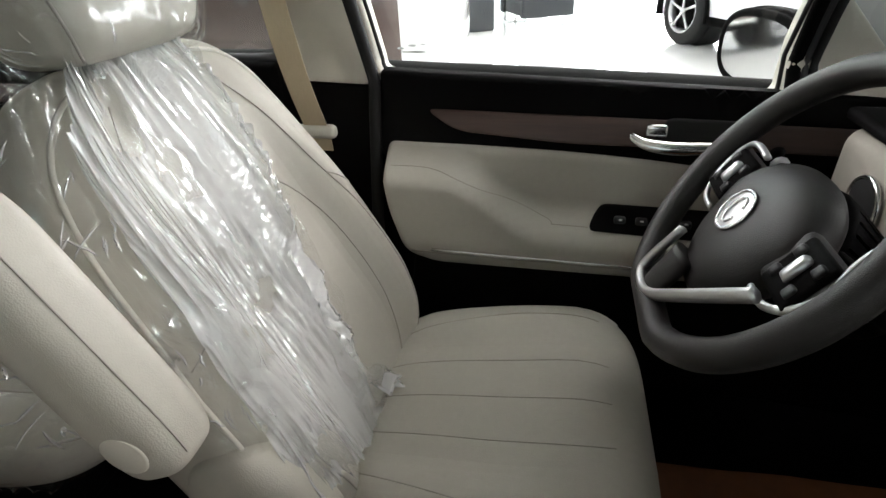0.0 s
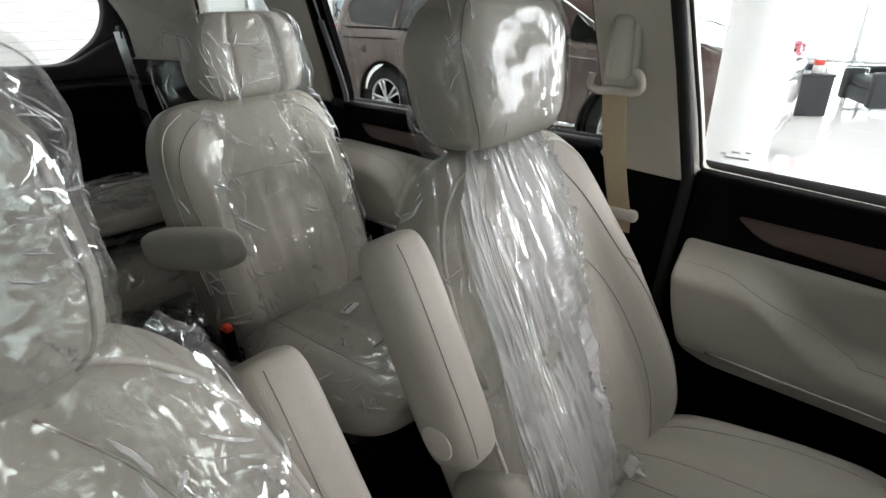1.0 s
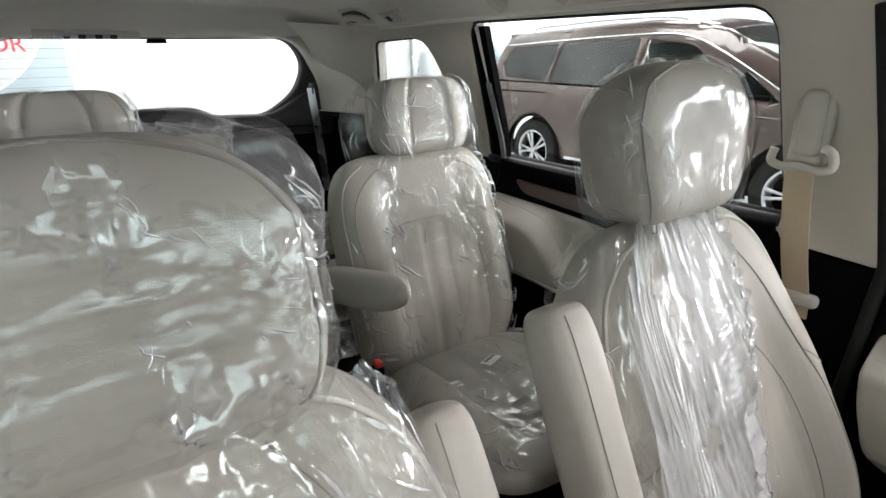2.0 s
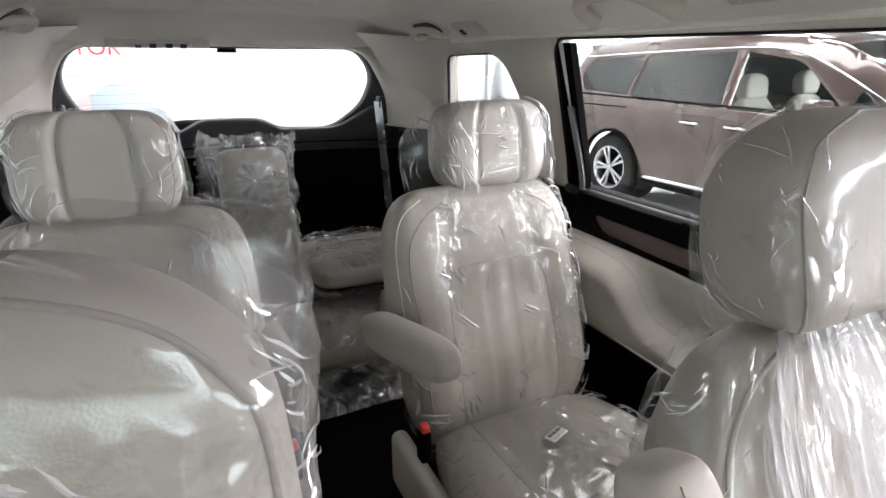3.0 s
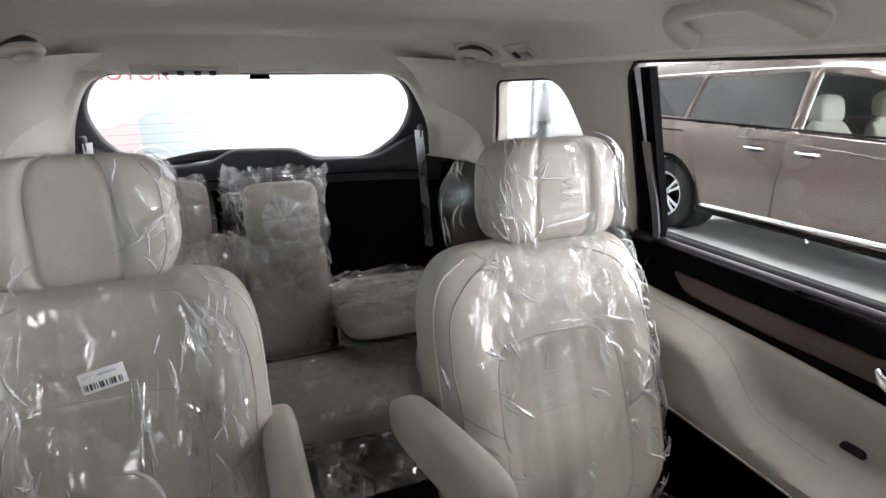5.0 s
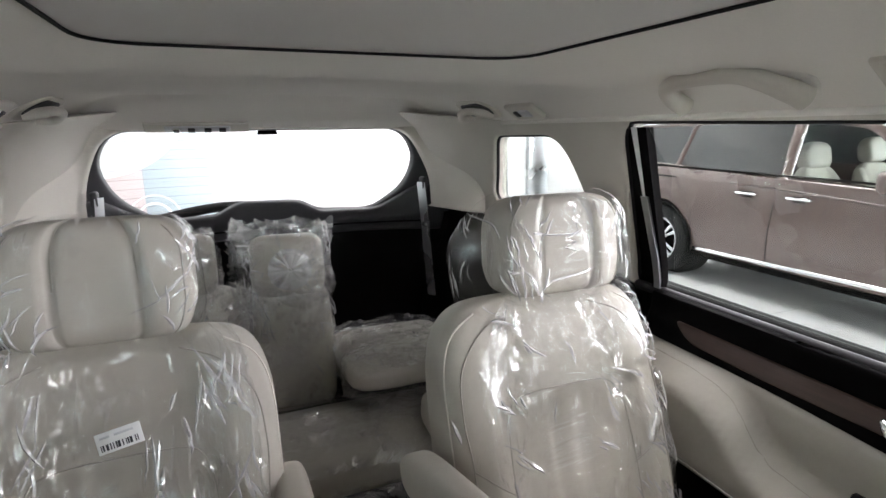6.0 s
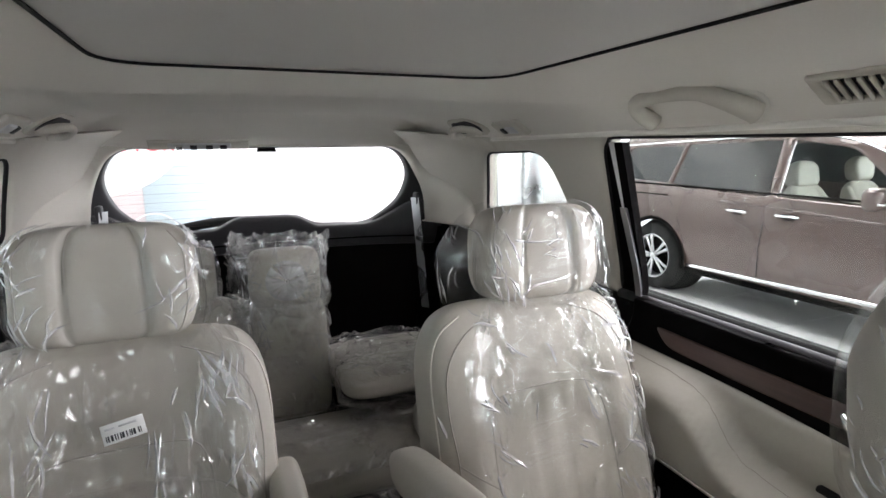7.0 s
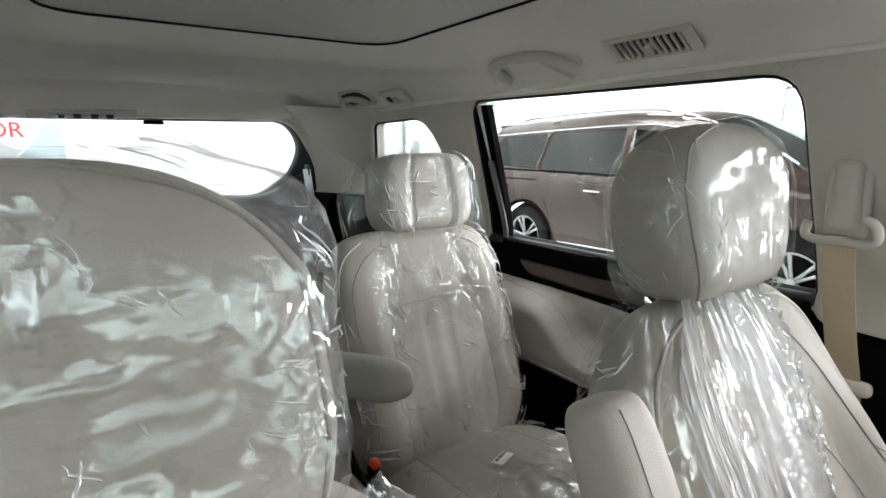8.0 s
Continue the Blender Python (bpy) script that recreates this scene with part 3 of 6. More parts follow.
    part("door_seal", tube([place(-0.268, 0.45, -0.012), place(-0.262, 0.75, -0.014), place(-0.262, 0.99, -0.012), place(-0.285, 1.2, -0.010), place(-0.300, 1.40, -0.010)], 0.012, 8), RUBBER, wall)
    return wall


wall_left, wall_right = side_trim("left", left), side_trim("right", right)
for w, place in ((wall_left, left), (wall_right, right)):
    part("roof_joint", tube([place(y, 1.433, -0.001) for y in np.linspace(0.10, -1.72, 40)], 0.006, 8), LINER, w)

# headliner with its sunroof recess
SUN = round_loop([(-0.325, -1.20, 0.10), (0.325, -1.20, 0.10), (0.325, 0.22, 0.10), (-0.325, 0.22, 0.10)], 0.1, 8)


def roof_outline():
    a = [(-roof_half(y), y) for y in np.linspace(0.42, -2.47, 30)]
    return a + [(-x, y) for x, y in reversed(a)]


def lip(u, v):
    """The lining rises towards the sunroof."""
    g = loop_gap((u, v), [SUN])
    return 0.028 * (1 - ease(g, 0.0, 0.075)) - 0.013 * bump_fn(g, 0.125, 0.030)


ceiling = part("ceiling", panel(roof_outline(), [SUN], lambda u, v, d: (u, v, roof_z(u, v) + lip(u, v) + d), 0.03, 0.045), LINER)
tagged(ceiling, "beige cloth headliner of the car", "headliner", kind="structure")
blind = part("sunroof_blind", panel(round_loop([(-0.345, -1.22, 0.1), (0.345, -1.22, 0.1), (0.345, 0.24, 0.1), (-0.345, 0.24, 0.1)], 0.1, 8), [], lambda u, v, d: (u, v, 1.540 - 0.02 * (u / 0.34) ** 2 * 0.3 + d), 0.01, 0.08), BLIND)
tagged(blind, "closed beige cloth blind of a panoramic sunroof", "sunblind", kind="structure")
seal = part("sunroof_seal", tube([(x, y, roof_z(x, y) + 0.0235) for x, y in SUN], 0.0026, 6, True), RUBBER)
tagged(seal, "thin black seal round the sunroof opening", "trim", kind="structure")

# ---- tailgate ----
TAIL_HALF = [(0.105, 1.152, 0.02), (0.178, 1.112, 0.03), (0.39, 1.106, 0.05), (0.515, 1.20, 0.06), (0.553, 1.32, 0.05), (0.50, 1.420, 0.07)]
TAIL_WINDOW = round_loop([(-x, z, r) for x, z, r in TAIL_HALF] + [(x, z, r) for x, z, r in reversed(TAIL_HALF)], 0.05)


def tail(x, z, d):
    return (x, -2.46 - 0.16 * ease(1.40 - z, 0.0, 0.9) - d + 0.10 * abs(x / 0.62) ** 3, z)


gate = thing("wall_rear", pose(0, 0, 0), "charcoal moulded tailgate lining with a wide rear window", "tailgate", kind="structure")
ring = round_loop([(-0.70, 1.085, 0.03), (0.70, 1.085, 0.03), (0.66, 1.27, 0.1), (0.58, 1.445, 0.06), (-0.58, 1.445, 0.06), (-0.66, 1.27, 0.1)], 0.05)
part("window_surround", panel(ring, [TAIL_WINDOW], lambda x, z, d: tail(x, z, d - 0.02), 0.05, 0.03, 0.015), GREYBLACK, gate)
low = round_loop([(-0.72, 0.38, 0.02), (0.72, 0.38, 0.02), (0.72, 1.083, 0.02), (-0.72, 1.083, 0.02)], 0.02)
part("lower_panel", panel(low, [], lambda x, z, d: tail(x, z, d + 0.012), 0.05, 0.06), BLACK, gate)
LEDGE = [(-0.66, 1.01, 0.02), (0.66, 1.01, 0.02), (0.64, 1.20, 0.04), (0.55, 1.20, 0.03), (0.41, 1.108, 0.05), (0.205, 1.116, 0.02), (0.122, 1.160, 0.03), (-0.092, 1.156, 0.03), (-0.175, 1.110, 0.02), (-0.40, 1.108, 0.05), (-0.55, 1.20, 0.03), (-0.64, 1.20, 0.04)]


def ledge(x, z, d):
    """A moulded shelf under the rear window that swells inwards and falls away to the panel below."""
    q = tail(x, z, d)
    return (q[0], q[1] + 0.035 + 0.030 * ease(z, 1.03, 1.075), q[2])


part("sill_ledge", panel(round_loop(LEDGE, 0.03), [], ledge, 0.07, 0.02, 0.014), GREYBLACK, gate)
part("shelf_groove", tube([tail(x, 1.052, -0.062) for x in np.linspace(-0.60, 0.60, 30)], 0.003, 6), BLACK, gate)
part("pane", panel(round_loop([(-0.62, 1.07), (0.62, 1.07), (0.60, 1.425), (-0.60, 1.425)], 0.05), [], lambda x, z, d: tail(x, z, d + 0.045), 0.004, 0.1), GLASS, gate).visible_shadow = False
for i in range(9):
    z = 1.125 + 0.033 * i
    part("heating_wire", tube([tail(x, z, 0.043) for x in np.linspace(-0.55, 0.55, 16)], 0.0006, 4), BROWN_PAINT, gate)
part("wiper_arm", tube(smooth_line([tail(x, z, 0.08) for x, z in ((0.05, 1.130), (0.18, 1.132), (0.28, 1.122), (0.40, 1.100))], 6), 0.014, 8, flat=1.6), RUBBER, gate)
part("high_brake_lamp", rbox(0.075, 0.03, 0.02, 0.005, at=(0.0, -2.475, 1.415), taper=0.8), BLACK, gate, "black high brake lamp housing")

# beige trim that frames the rear window above and at the sides
arch_out = [(-0.70, 1.12), (-0.70, 1.56), (-0.45, 1.56), (-0.42, 1.448), (0.42, 1.448), (0.45, 1.56), (0.70, 1.56), (0.70, 1.12)]
arch_in = round_loop([(0.585, 1.12, 0.01), (0.578, 1.27, 0.10), (0.51, 1.424, 0.085), (-0.51, 1.424, 0.085), (-0.588, 1.27, 0.10), (-0.592, 1.12, 0.01)], 0.05)
frame_trim = part("rear_trim", panel([(x, z) for x, z in arch_out] + arch_in, [], lambda x, z, d: (x, -2.355 + 0.05 * abs(x / 0.62) ** 3 + 0.24 * ease(abs(x), 0.56, 0.68) - d, z), 0.05, 0.025, 0.014), TRIM)
tagged(frame_trim, "beige trim framing the rear window", "car trim", kind="structure")

def dome_lamp():
    t = thing("reading_lamp", pose(0.23, -2.322, roof_z(0.23, -2.322) - 0.002, 212, 0, 0), "small clear rear reading lamp in a beige bezel", "lamp")
    part("bezel", rbox(0.32, 0.050, 0.010, 0.004), TRIM, t)
    part("lens", rbox(0.20, 0.030, 0.010, 0.004, at=(0, 0, 0.005)), SILVER, t)
    for x in (-0.075, -0.030, 0.020, 0.065):
        part("switch", rbox(0.022, 0.02, 0.012, 0.003, at=(x, 0, 0.010)), GREYBLACK if x < 0.04 else CHROME, t)
    return t


dome_lamp()


def glass_pane(name, loop, place, depth, mat=GLASS, label="clear side window glass"):
    grown = [(sum(p[0] for p in loop) / len(loop), sum(p[1] for p in loop) / len(loop))]
    cx, cy = grown[0]
    big = [(cx + (p[0] - cx) * 1.05, cy + (p[1] - cy) * 1.06) for p in loop]
    ob = part(name, panel(big, [], lambda y, z, d: place(y, z, depth + d), 0.004, 0.12), mat)
    ob.visible_shadow = False
    return tagged(ob, label, "car window", kind="structure")


k = 0
for side, place in (("left", left), ("right", right)):
    for w in ("front", "slide", "quarter"):
        k += 1
        glass_pane(f"window_{k}", SIDE_WINDOWS[w], place, 0.035, GLASS if w == "front" else GLASS_SIDE, label={"front": "clear front door window glass", "slide": "clear sliding door window glass", "quarter": "clear rear quarter window glass"}[w])
for side, place in (("left", left), ("right", right)):
    seals = thing("window_seal", pose(0, 0, 0), "black rubber seals round the side windows", "window seal", kind="structure")
    for w in ("front", "slide", "quarter"):
        part("rubber_seal", tube([place(y, z, 0.016) for y, z in split_loop(SIDE_WINDOWS[w], 0.04)], 0.0055, 6, True), RUBBER, seals)


# ---- window frame of the sliding door: black post, pale body edge, grey track ----
def slide_frame(place, s):
    t = thing("window_frame", pose(0, 0, 0), "black sliding window frame with a pale painted edge", "window frame", kind="structure")
    def post(name, y0, y1, z0, z1, d, w, th, mat):
        a, b = Vector(place(y0, z0, d)), Vector(place(y1, z1, d))
        pts = [a.lerp(b, i / 8) for i in range(9)]
        out = []
        for p in pts:
            q = place(p.y, p.z, d)
            out.append(q)
        verts, faces = [], []
        for q in out:
            for dy, dd in ((-w / 2, 0), (w / 2, 0), (w / 2, th), (-w / 2, th)):
                verts.append((q[0] + s * dd, q[1] + dy, q[2]))
        for i in range(8):
            for j in range(4):
                l = (j + 1) % 4
                faces.append((i * 4 + j, i * 4 + l, i * 4 + 4 + l, i * 4 + 4 + j))
        faces += [(0, 1, 2, 3), (32, 33, 34, 35)]
        part(name, mesh_of(verts, faces, False), mat, t)
    part("sill_cap", tube([place(y, 1.020, 0.006) for y in np.linspace(-1.375, -0.452, 24)], 0.013, 10), GREYBLACK, t, "dark satin window sill cap")
    part("sill_seal", tube([place(y, 1.018, 0.034) for y in np.linspace(-1.375, -0.452, 24)], 0.017, 10), RUBBER, t)
    post("black_post", -1.346, -1.238, 1.0, 1.415, 0.016, 0.062, 0.012, BLACK)
    post("painted_edge", -1.262, -1.230, 1.25, 1.415, 0.012, 0.022, 0.006, WHITE_PAINT)
    post("inner_post", -1.312, -1.206, 1.0, 1.415, 0.008, 0.026, 0.02, BLACK)
    post("guide_track", -1.304, -1.256, 1.015, 1.265, 0.002, 0.020, 0.008, STEEL)
    return t


slide_frame(left, -1), slide_frame(right, 1)


def front_post(place, s):
    t = thing("window_post", pose(0, 0, 0), "black front window post with a grey rubber edge", "window frame", kind="structure")
    for name, y, r, d, mat in (("black_post", 0.438, 0.011, 0.0, BLACK), ("grey_edge", 0.452, 0.006, -0.004, GREYBLACK), ("rubber_post", 0.464, 0.007, -0.006, RUBBER)):
        part(name, tube([place(y, z, d) for z in np.linspace(0.965, 1.145, 8)], r, 8), mat, t)


front_post(left, -1), front_post(right, 1)

for y, z, w in ((-0.222, 1.036, 0.012), (-0.200, 1.041, 0.015), (-0.178, 1.043, 0.010), (-0.198, 1.029, 0.045)):
    part("etched_mark", finish(rbox(0.001, w, 0.0035, 0.0004, 1, at=left(y, z, 0.034))), STEEL, bpy.data.objects["window_1"])

# ---- door linings ----
REAR_CREST = [(0.0, 0.876), (0.19, 0.874), (0.27, 0.869), (0.33, 0.860), (0.38, 0.840), (0.42, 0.812), (0.46, 0.788), (0.51, 0.774), (0.62, 0.764), (1.0, 0.756)]


def door_lining(name, place, s, y0, y1, label, front):
    """Black upper, wood strip, beige padded card with an armrest, chrome line and pull."""
    t = thing(name, pose(0, 0, 0), label, "car door", kind="structure")
    L = y1 - y0
    lift, slope, base = (-0.003, 0.022, place) if front else (0.042, 0.010, place)
    low = 0.0 if front else -0.027
    place = lambda y, z, d: base(y, z + lift - slope * (y - y0), d)

    def bulge(y, z):
        """The armrest swells out of the card."""
        # crest line of the armrest: high behind, dropping towards the front
        crest = (0.862 - 0.085 * ease(y, y0 + 0.12 * L, y0 + 0.30 * L)) if front else lerp_table((y - y0) / L, REAR_CREST)
        low = 1 - ease(z, crest - 0.026, crest + 0.024)
        return (0.068 if front else 0.085) * low * (1 - 0.55 * ease(0.74 - z, 0.0, 0.09)) + 0.004

    up = round_loop([(y0, 0.86), (y1, 0.86), (y1, 0.985 if front else 0.987), (y0, 1.012 if front else 0.986)], 0.01)
    part("upper_panel", panel(up, [], lambda y, z, d: place(y, z, d - 0.008 - 0.014 * ease(z, 0.975 + low, 1.005 + low)), 0.03, 0.03, 0.010), BLACK, t)
    lower = 0.0 if front else -0.010
    wood = round_loop([(y0 + 0.085, 0.949 + lower, 0.02), (y1 - 0.01, 0.944 + lower, 0.01), (y1 - 0.01, 0.905 + 0.4 * lower, 0.01), (y0 + 0.34, 0.902 + 0.4 * lower, 0.03), (y0 + 0.14, 0.914 + lower, 0.06)], 0.02)
    part("wood_strip", panel(wood, [], lambda y, z, d: place(y, z, d - 0.013), 0.012, 0.02, 0.005), WOOD, t, "dark brown wood-look strip")
    top = (lambda y: 0.892 - 0.052 * ease(y, y0 + 0.12 * L, y1) ** 1.5) if front else (lambda y: 0.886 - 0.020 * ease(y, y0 + 0.3 * L, y1))
    card = [(y, top(y)) for y in np.linspace(y0 + 0.012, y1 - 0.01, 14)] + [(y1 - 0.01, 0.69 if front else 0.705), (y0 + 0.11, 0.676 if front else 0.698), (y0 + 0.062, 0.70 if front else 0.715), (y0 + 0.03, 0.79)]
    part("padded_card", panel(round_loop(card, 0.02), [], lambda y, z, d: place(y, z, d - 0.012 - bulge(y, z)), 0.08, 0.010, 0.012), LEATHER, t, "beige padded armrest card")
    f0, f1 = (0.12, 0.30) if front else (0.22, 0.48)
    h0 = 0.862 if front else 0.875
    line = smooth_line([(y0 + 0.03, h0, 0), (y0 + f0 * L, h0 - 0.004, 0), (y0 + (f0 + f1) / 2 * L, h0 - 0.042, 0), (y0 + f1 * L, h0 - 0.082, 0), (y0 + (f1 + 0.08) * L, h0 - 0.088, 0), (y1 - 0.02, h0 - 0.092, 0)], 10)
    if not front:
        line = smooth_line([(y0 + f * L, z + 0.004, 0) for f, z in REAR_CREST[:-1]], 5)
    part("stitched_seam", tube([place(p.x, p.y, -0.0122 - bulge(p.x, p.y)) for p in line], 0.0006, 6), SEAM, t)
    strip = [(y, 0.722 - 0.004 * (y - y0)) for y in np.linspace(y0 + 0.11, y1 - 0.12, 20)]
    part("chrome_strip", tube([place(y, z, -0.0145 - bulge(y, z)) for y, z in strip], 0.0028, 6), CHROME, t, "thin chrome strip")
    part("card_seam", tube([place(y, z, -0.0125 - bulge(y, z)) for y, z in [(y, 0.713 - 0.004 * (y - y0)) for y in np.linspace(y0 + 0.07, y1 - 0.02, 20)]], 0.0014, 6), SEAM, t)
    low = round_loop([(y0 + 0.02, 0.40), (y1 - 0.02, 0.40), (y1 - 0.02, 0.70), (y0 + 0.06, 0.70)], 0.04)
    part("door_pocket", panel(low, [], lambda y, z, d: place(y, z, d - 0.004 - 0.02 * ease(0.60 - z, 0, 0.1)), 0.05, 0.05, 0.01), BLACK, t)
    # inner handle in its cup
    hy, hz = (y0 + 0.49, 0.921) if front else (y0 + 0.575, 0.922)
    part("handle_cup", panel(round_loop([(hy - 0.015, hz - 0.018), (hy + 0.15, hz - 0.022), (hy + 0.15, hz + 0.028), (hy + 0.01, hz + 0.03)], 0.02), [], lambda y, z, d: place(y, z, d - 0.0165), 0.01, 0.02, 0.003), RUBBER, t)
    lever = smooth_line([place(hy + a, hz + b, -0.024 - c) for a, b, c in ((-0.045, 0.004, 0.0), (-0.02, -0.005, 0.012), (0.03, -0.008, 0.016), (0.08, -0.006, 0.012), (0.14, -0.004, 0.004))], 6)
    part("door_handle", tube(lever, [0.0045 + 0.004 * math.sin(math.pi * i / (len(lever) - 1)) for i in range(len(lever))], 10, flat=1.4), CHROME, t, "chrome inner door handle")
    part("lock_button", finish(rbox(0.012, 0.036, 0.022, 0.006, at=place(hy - 0.005, hz + 0.014, -0.028))), CHROME, t)
    if front:
        sw = round_loop([(y0 + 0.385, 0.772), (y1 - 0.20, 0.766), (y1 - 0.20, 0.80), (y0 + 0.41, 0.803)], 0.012)
        part("switch_panel", panel(sw, [], lambda y, z, d: place(y, z, d - 0.026 - bulge(y, z) * 0.25 - 0.03 * (0.80 - z) / 0.03), 0.02, 0.02, 0.004), BLACK, t, "black window switch panel")
        for i in range(4):
            y = y0 + 0.44 + 0.036 * i
            part("window_switch", finish(rbox(0.014, 0.020, 0.012, 0.004, at=place(y, 0.788, -0.046))), GREYBLACK, t)
            part("switch_mark", finish(rbox(0.002, 0.006, 0.003, 0.0008, at=place(y, 0.792, -0.054))), PAPER, t)
    else:
        part("pull_cup", panel(round_loop([(y0 + 0.52, 0.790), (y0 + 0.56, 0.790), (y0 + 0.557, 0.803), (y0 + 0.523, 0.803)], 0.006), [], lambda y, z, d: place(y, z, d - 0.022 - bulge(y, z) * 0.3), 0.01, 0.02, 0.003), RUBBER, t)
    return t


door_lining("door_1", left, -1, -0.25, 0.80, "front door lining, beige armrest, brown wood strip, black top", True)
door_lining("door_2", left, -1, -1.30, -0.455, "sliding door lining, beige armrest, brown wood strip, black top", False)
door_lining("door_3", right, 1, -1.30, -0.455, "sliding door lining, beige armrest, brown wood strip, black top", False)
door_lining("door_4", right, 1, -0.25, 0.80, "front door lining, beige armrest, brown wood strip, black top", True)


# ---- seat belt on the pillar ----
def seat_belt(place, s, y, group="front seat belts"):
    t = thing("seat_belt", pose(0, 0, 0), "beige seat belt on a pillar anchor with a plastic guide", "seat belt", group)
    a = Vector(place(y, 1.228, -0.02))
    part("anchor_cover", finish(joined(rbox(0.028, 0.044, 0.11, 0.012, at=a, taper=0.85))), TRIM, t)
    part("height_slider", finish(rbox(0.016, 0.060, 0.18, 0.006, at=Vector(place(y, 1.25, 0.0)))), TRIM, t)
    loop = smooth_line([a + Vector((-s * 0.012, dy, dz)) for dy, dz in ((-0.045, -0.045), (-0.048, -0.066), (-0.03, -0.074), (0.0, -0.072), (0.03, -0.074), (0.048, -0.066), (0.045, -0.045), (0.03, -0.036))], 6)
    part("belt_ring", tube(loop, 0.0075, 8), TRIM, t)
    foot = Vector(place(y + 0.017, 0.865, -0.004))
    line = [(a + Vector((-s * 0.012, 0.0, -0.066))).lerp(Vector(place(y + 0.016, 0.905, -0.020)), f) + Vector((-s * 0.012 * math.sin(math.pi * f), 0, 0)) for f in (0, 0.25, 0.5, 0.75, 1)] + [foot]
    verts, faces = [], []
    pts = smooth_line(line, 8)
    for p in pts:
        for dy, dx in ((-0.023, 0), (0.023, 0), (0.023, -s * 0.0016), (-0.023, -s * 0.0016)):
            verts.append((p.x + dx, p.y + dy, p.z))
    for i in range(len(pts) - 1):
        for j in range(4):
            l = (j + 1) % 4
            faces.append((i * 4 + j, i * 4 + l, i * 4 + 4 + l, i * 4 + 4 + j))
    part("webbing", mesh_of(verts, faces), BELT, t, sharp=40)
    g = Vector(place(y + 0.016, 0.905, -0.022))
    part("belt_guide", finish(rbox(0.022, 0.078, 0.026, 0.010, 4, at=g)), TRIM, t)
    return t


seat_belt(left, -1, -0.387)
seat_belt(right, 1, -0.387)


def rear_belt(place, s):
    t = thing("seat_belt", pose(0, 0, 0), "grey third-row seat belt hanging by the rear pillar", "seat belt", "rear seat belts")
    part("belt_hook", finish(rbox(0.02, 0.05, 0.05, 0.008, at=(s * 0.545, -2.28, 1.215))), GREYBLACK, t)
    verts, faces = [], []
    pts = [(s * 0.532, -2.272, 1.22), (s * 0.535, -2.262, 1.15), (s * 0.54, -2.25, 1.05), (s * 0.545, -2.24, 0.92), (s * 0.55, -2.22, 0.78)]
    for p in smooth_line(pts, 6):
        for dx, dy in ((-0.022, 0), (0.022, 0), (0.022, 0.002), (-0.022, 0.002)):
            verts.append((p.x + dx * 0.45, p.y + dy + dx * s * 0.8, p.z))
    n = len(verts) // 4
    for i in range(n - 1):
        for j in range(4):
            l = (j + 1) % 4
            faces.append((i * 4 + j, i * 4 + l, i * 4 + 4 + l, i * 4 + 4 + j))
    part("webbing", mesh_of(verts, faces), STEEL, t, sharp=40)
    part("belt_clip", finish(rbox(0.018, 0.048, 0.018, 0.005, at=(s * 0.54, -2.25, 1.06))), GREYBLACK, t)
    return t


rear_belt(left, -1), rear_belt(right, 1)


# ---- roof fittings ----
def rail_frame(s, y, x=0.535, tilt=33, proud=0.004):
    """A pose on the roof's side rail: x along the car, y towards the car's right, z into the cabin."""
    n = Vector((-s * math.sin(radians(tilt)), 0, -math.cos(radians(tilt))))
    ax = Vector((0, 1, 0))
    ay = n.cross(ax)
    m = Matrix((ax, ay, n)).transposed().to_4x4()
    m.translation = Vector((s * x, y, roof_z(x, y))) + n * proud
    return m


def grab_handle(s, y, w, label):
    """Folded up against the rail: a bar above, its two feet bent down to their hinges."""
    t = thing("grab_handle", rail_frame(s, y, 0.512, 35, 0.002), label, "grab handle", "roof grab handles")
    pts = smooth_line([(-w / 2 - 0.002, s * 0.036, 0.010), (-w / 2, s * 0.006, 0.018), (-w / 2 + 0.012, -s * 0.022, 0.020), (-w / 4, -s * 0.033, 0.018), (0, -s * 0.036, 0.017), (w / 4, -s * 0.033, 0.018), (w / 2 - 0.022, -s * 0.022, 0.020), (w / 2 - 0.002, s * 0.002, 0.018), (w / 2 + 0.008, s * 0.032, 0.010)], 7)
    k = len(pts) - 1
    part("grip", tube(pts, [0.0125 + 0.005 * abs(2 * i / k - 1) ** 3 for i in range(k + 1)], 14), TRIM, t)
    cup = round_loop([(-w / 2 - 0.022, -s * 0.050), (w / 2 + 0.006, -s * 0.050), (w / 2 + 0.028, s * 0.020), (w / 2 + 0.016, s * 0.044), (-w / 2 - 0.020, s * 0.044)], 0.022)
    part("recess", panel(cup, [], lambda u, v, d: (u, v, 0.003 - d), 0.006, 0.02, 0.003), LINER, t)
    # dark strip paints the shade behind the grip
    part("painted_recess_shade", finish(rbox(w * 0.56, 0.010, 0.004, 0.001, at=(0, -s * 0.016, 0.005))), SEAM, t)
    for e in (-1, 1):
        part("hinge_foot", finish(rbox(0.026, 0.016, 0.016, 0.005, at=(e * (w / 2 + 0.002), s * 0.030, 0.006))), TRIM, t)
    return t


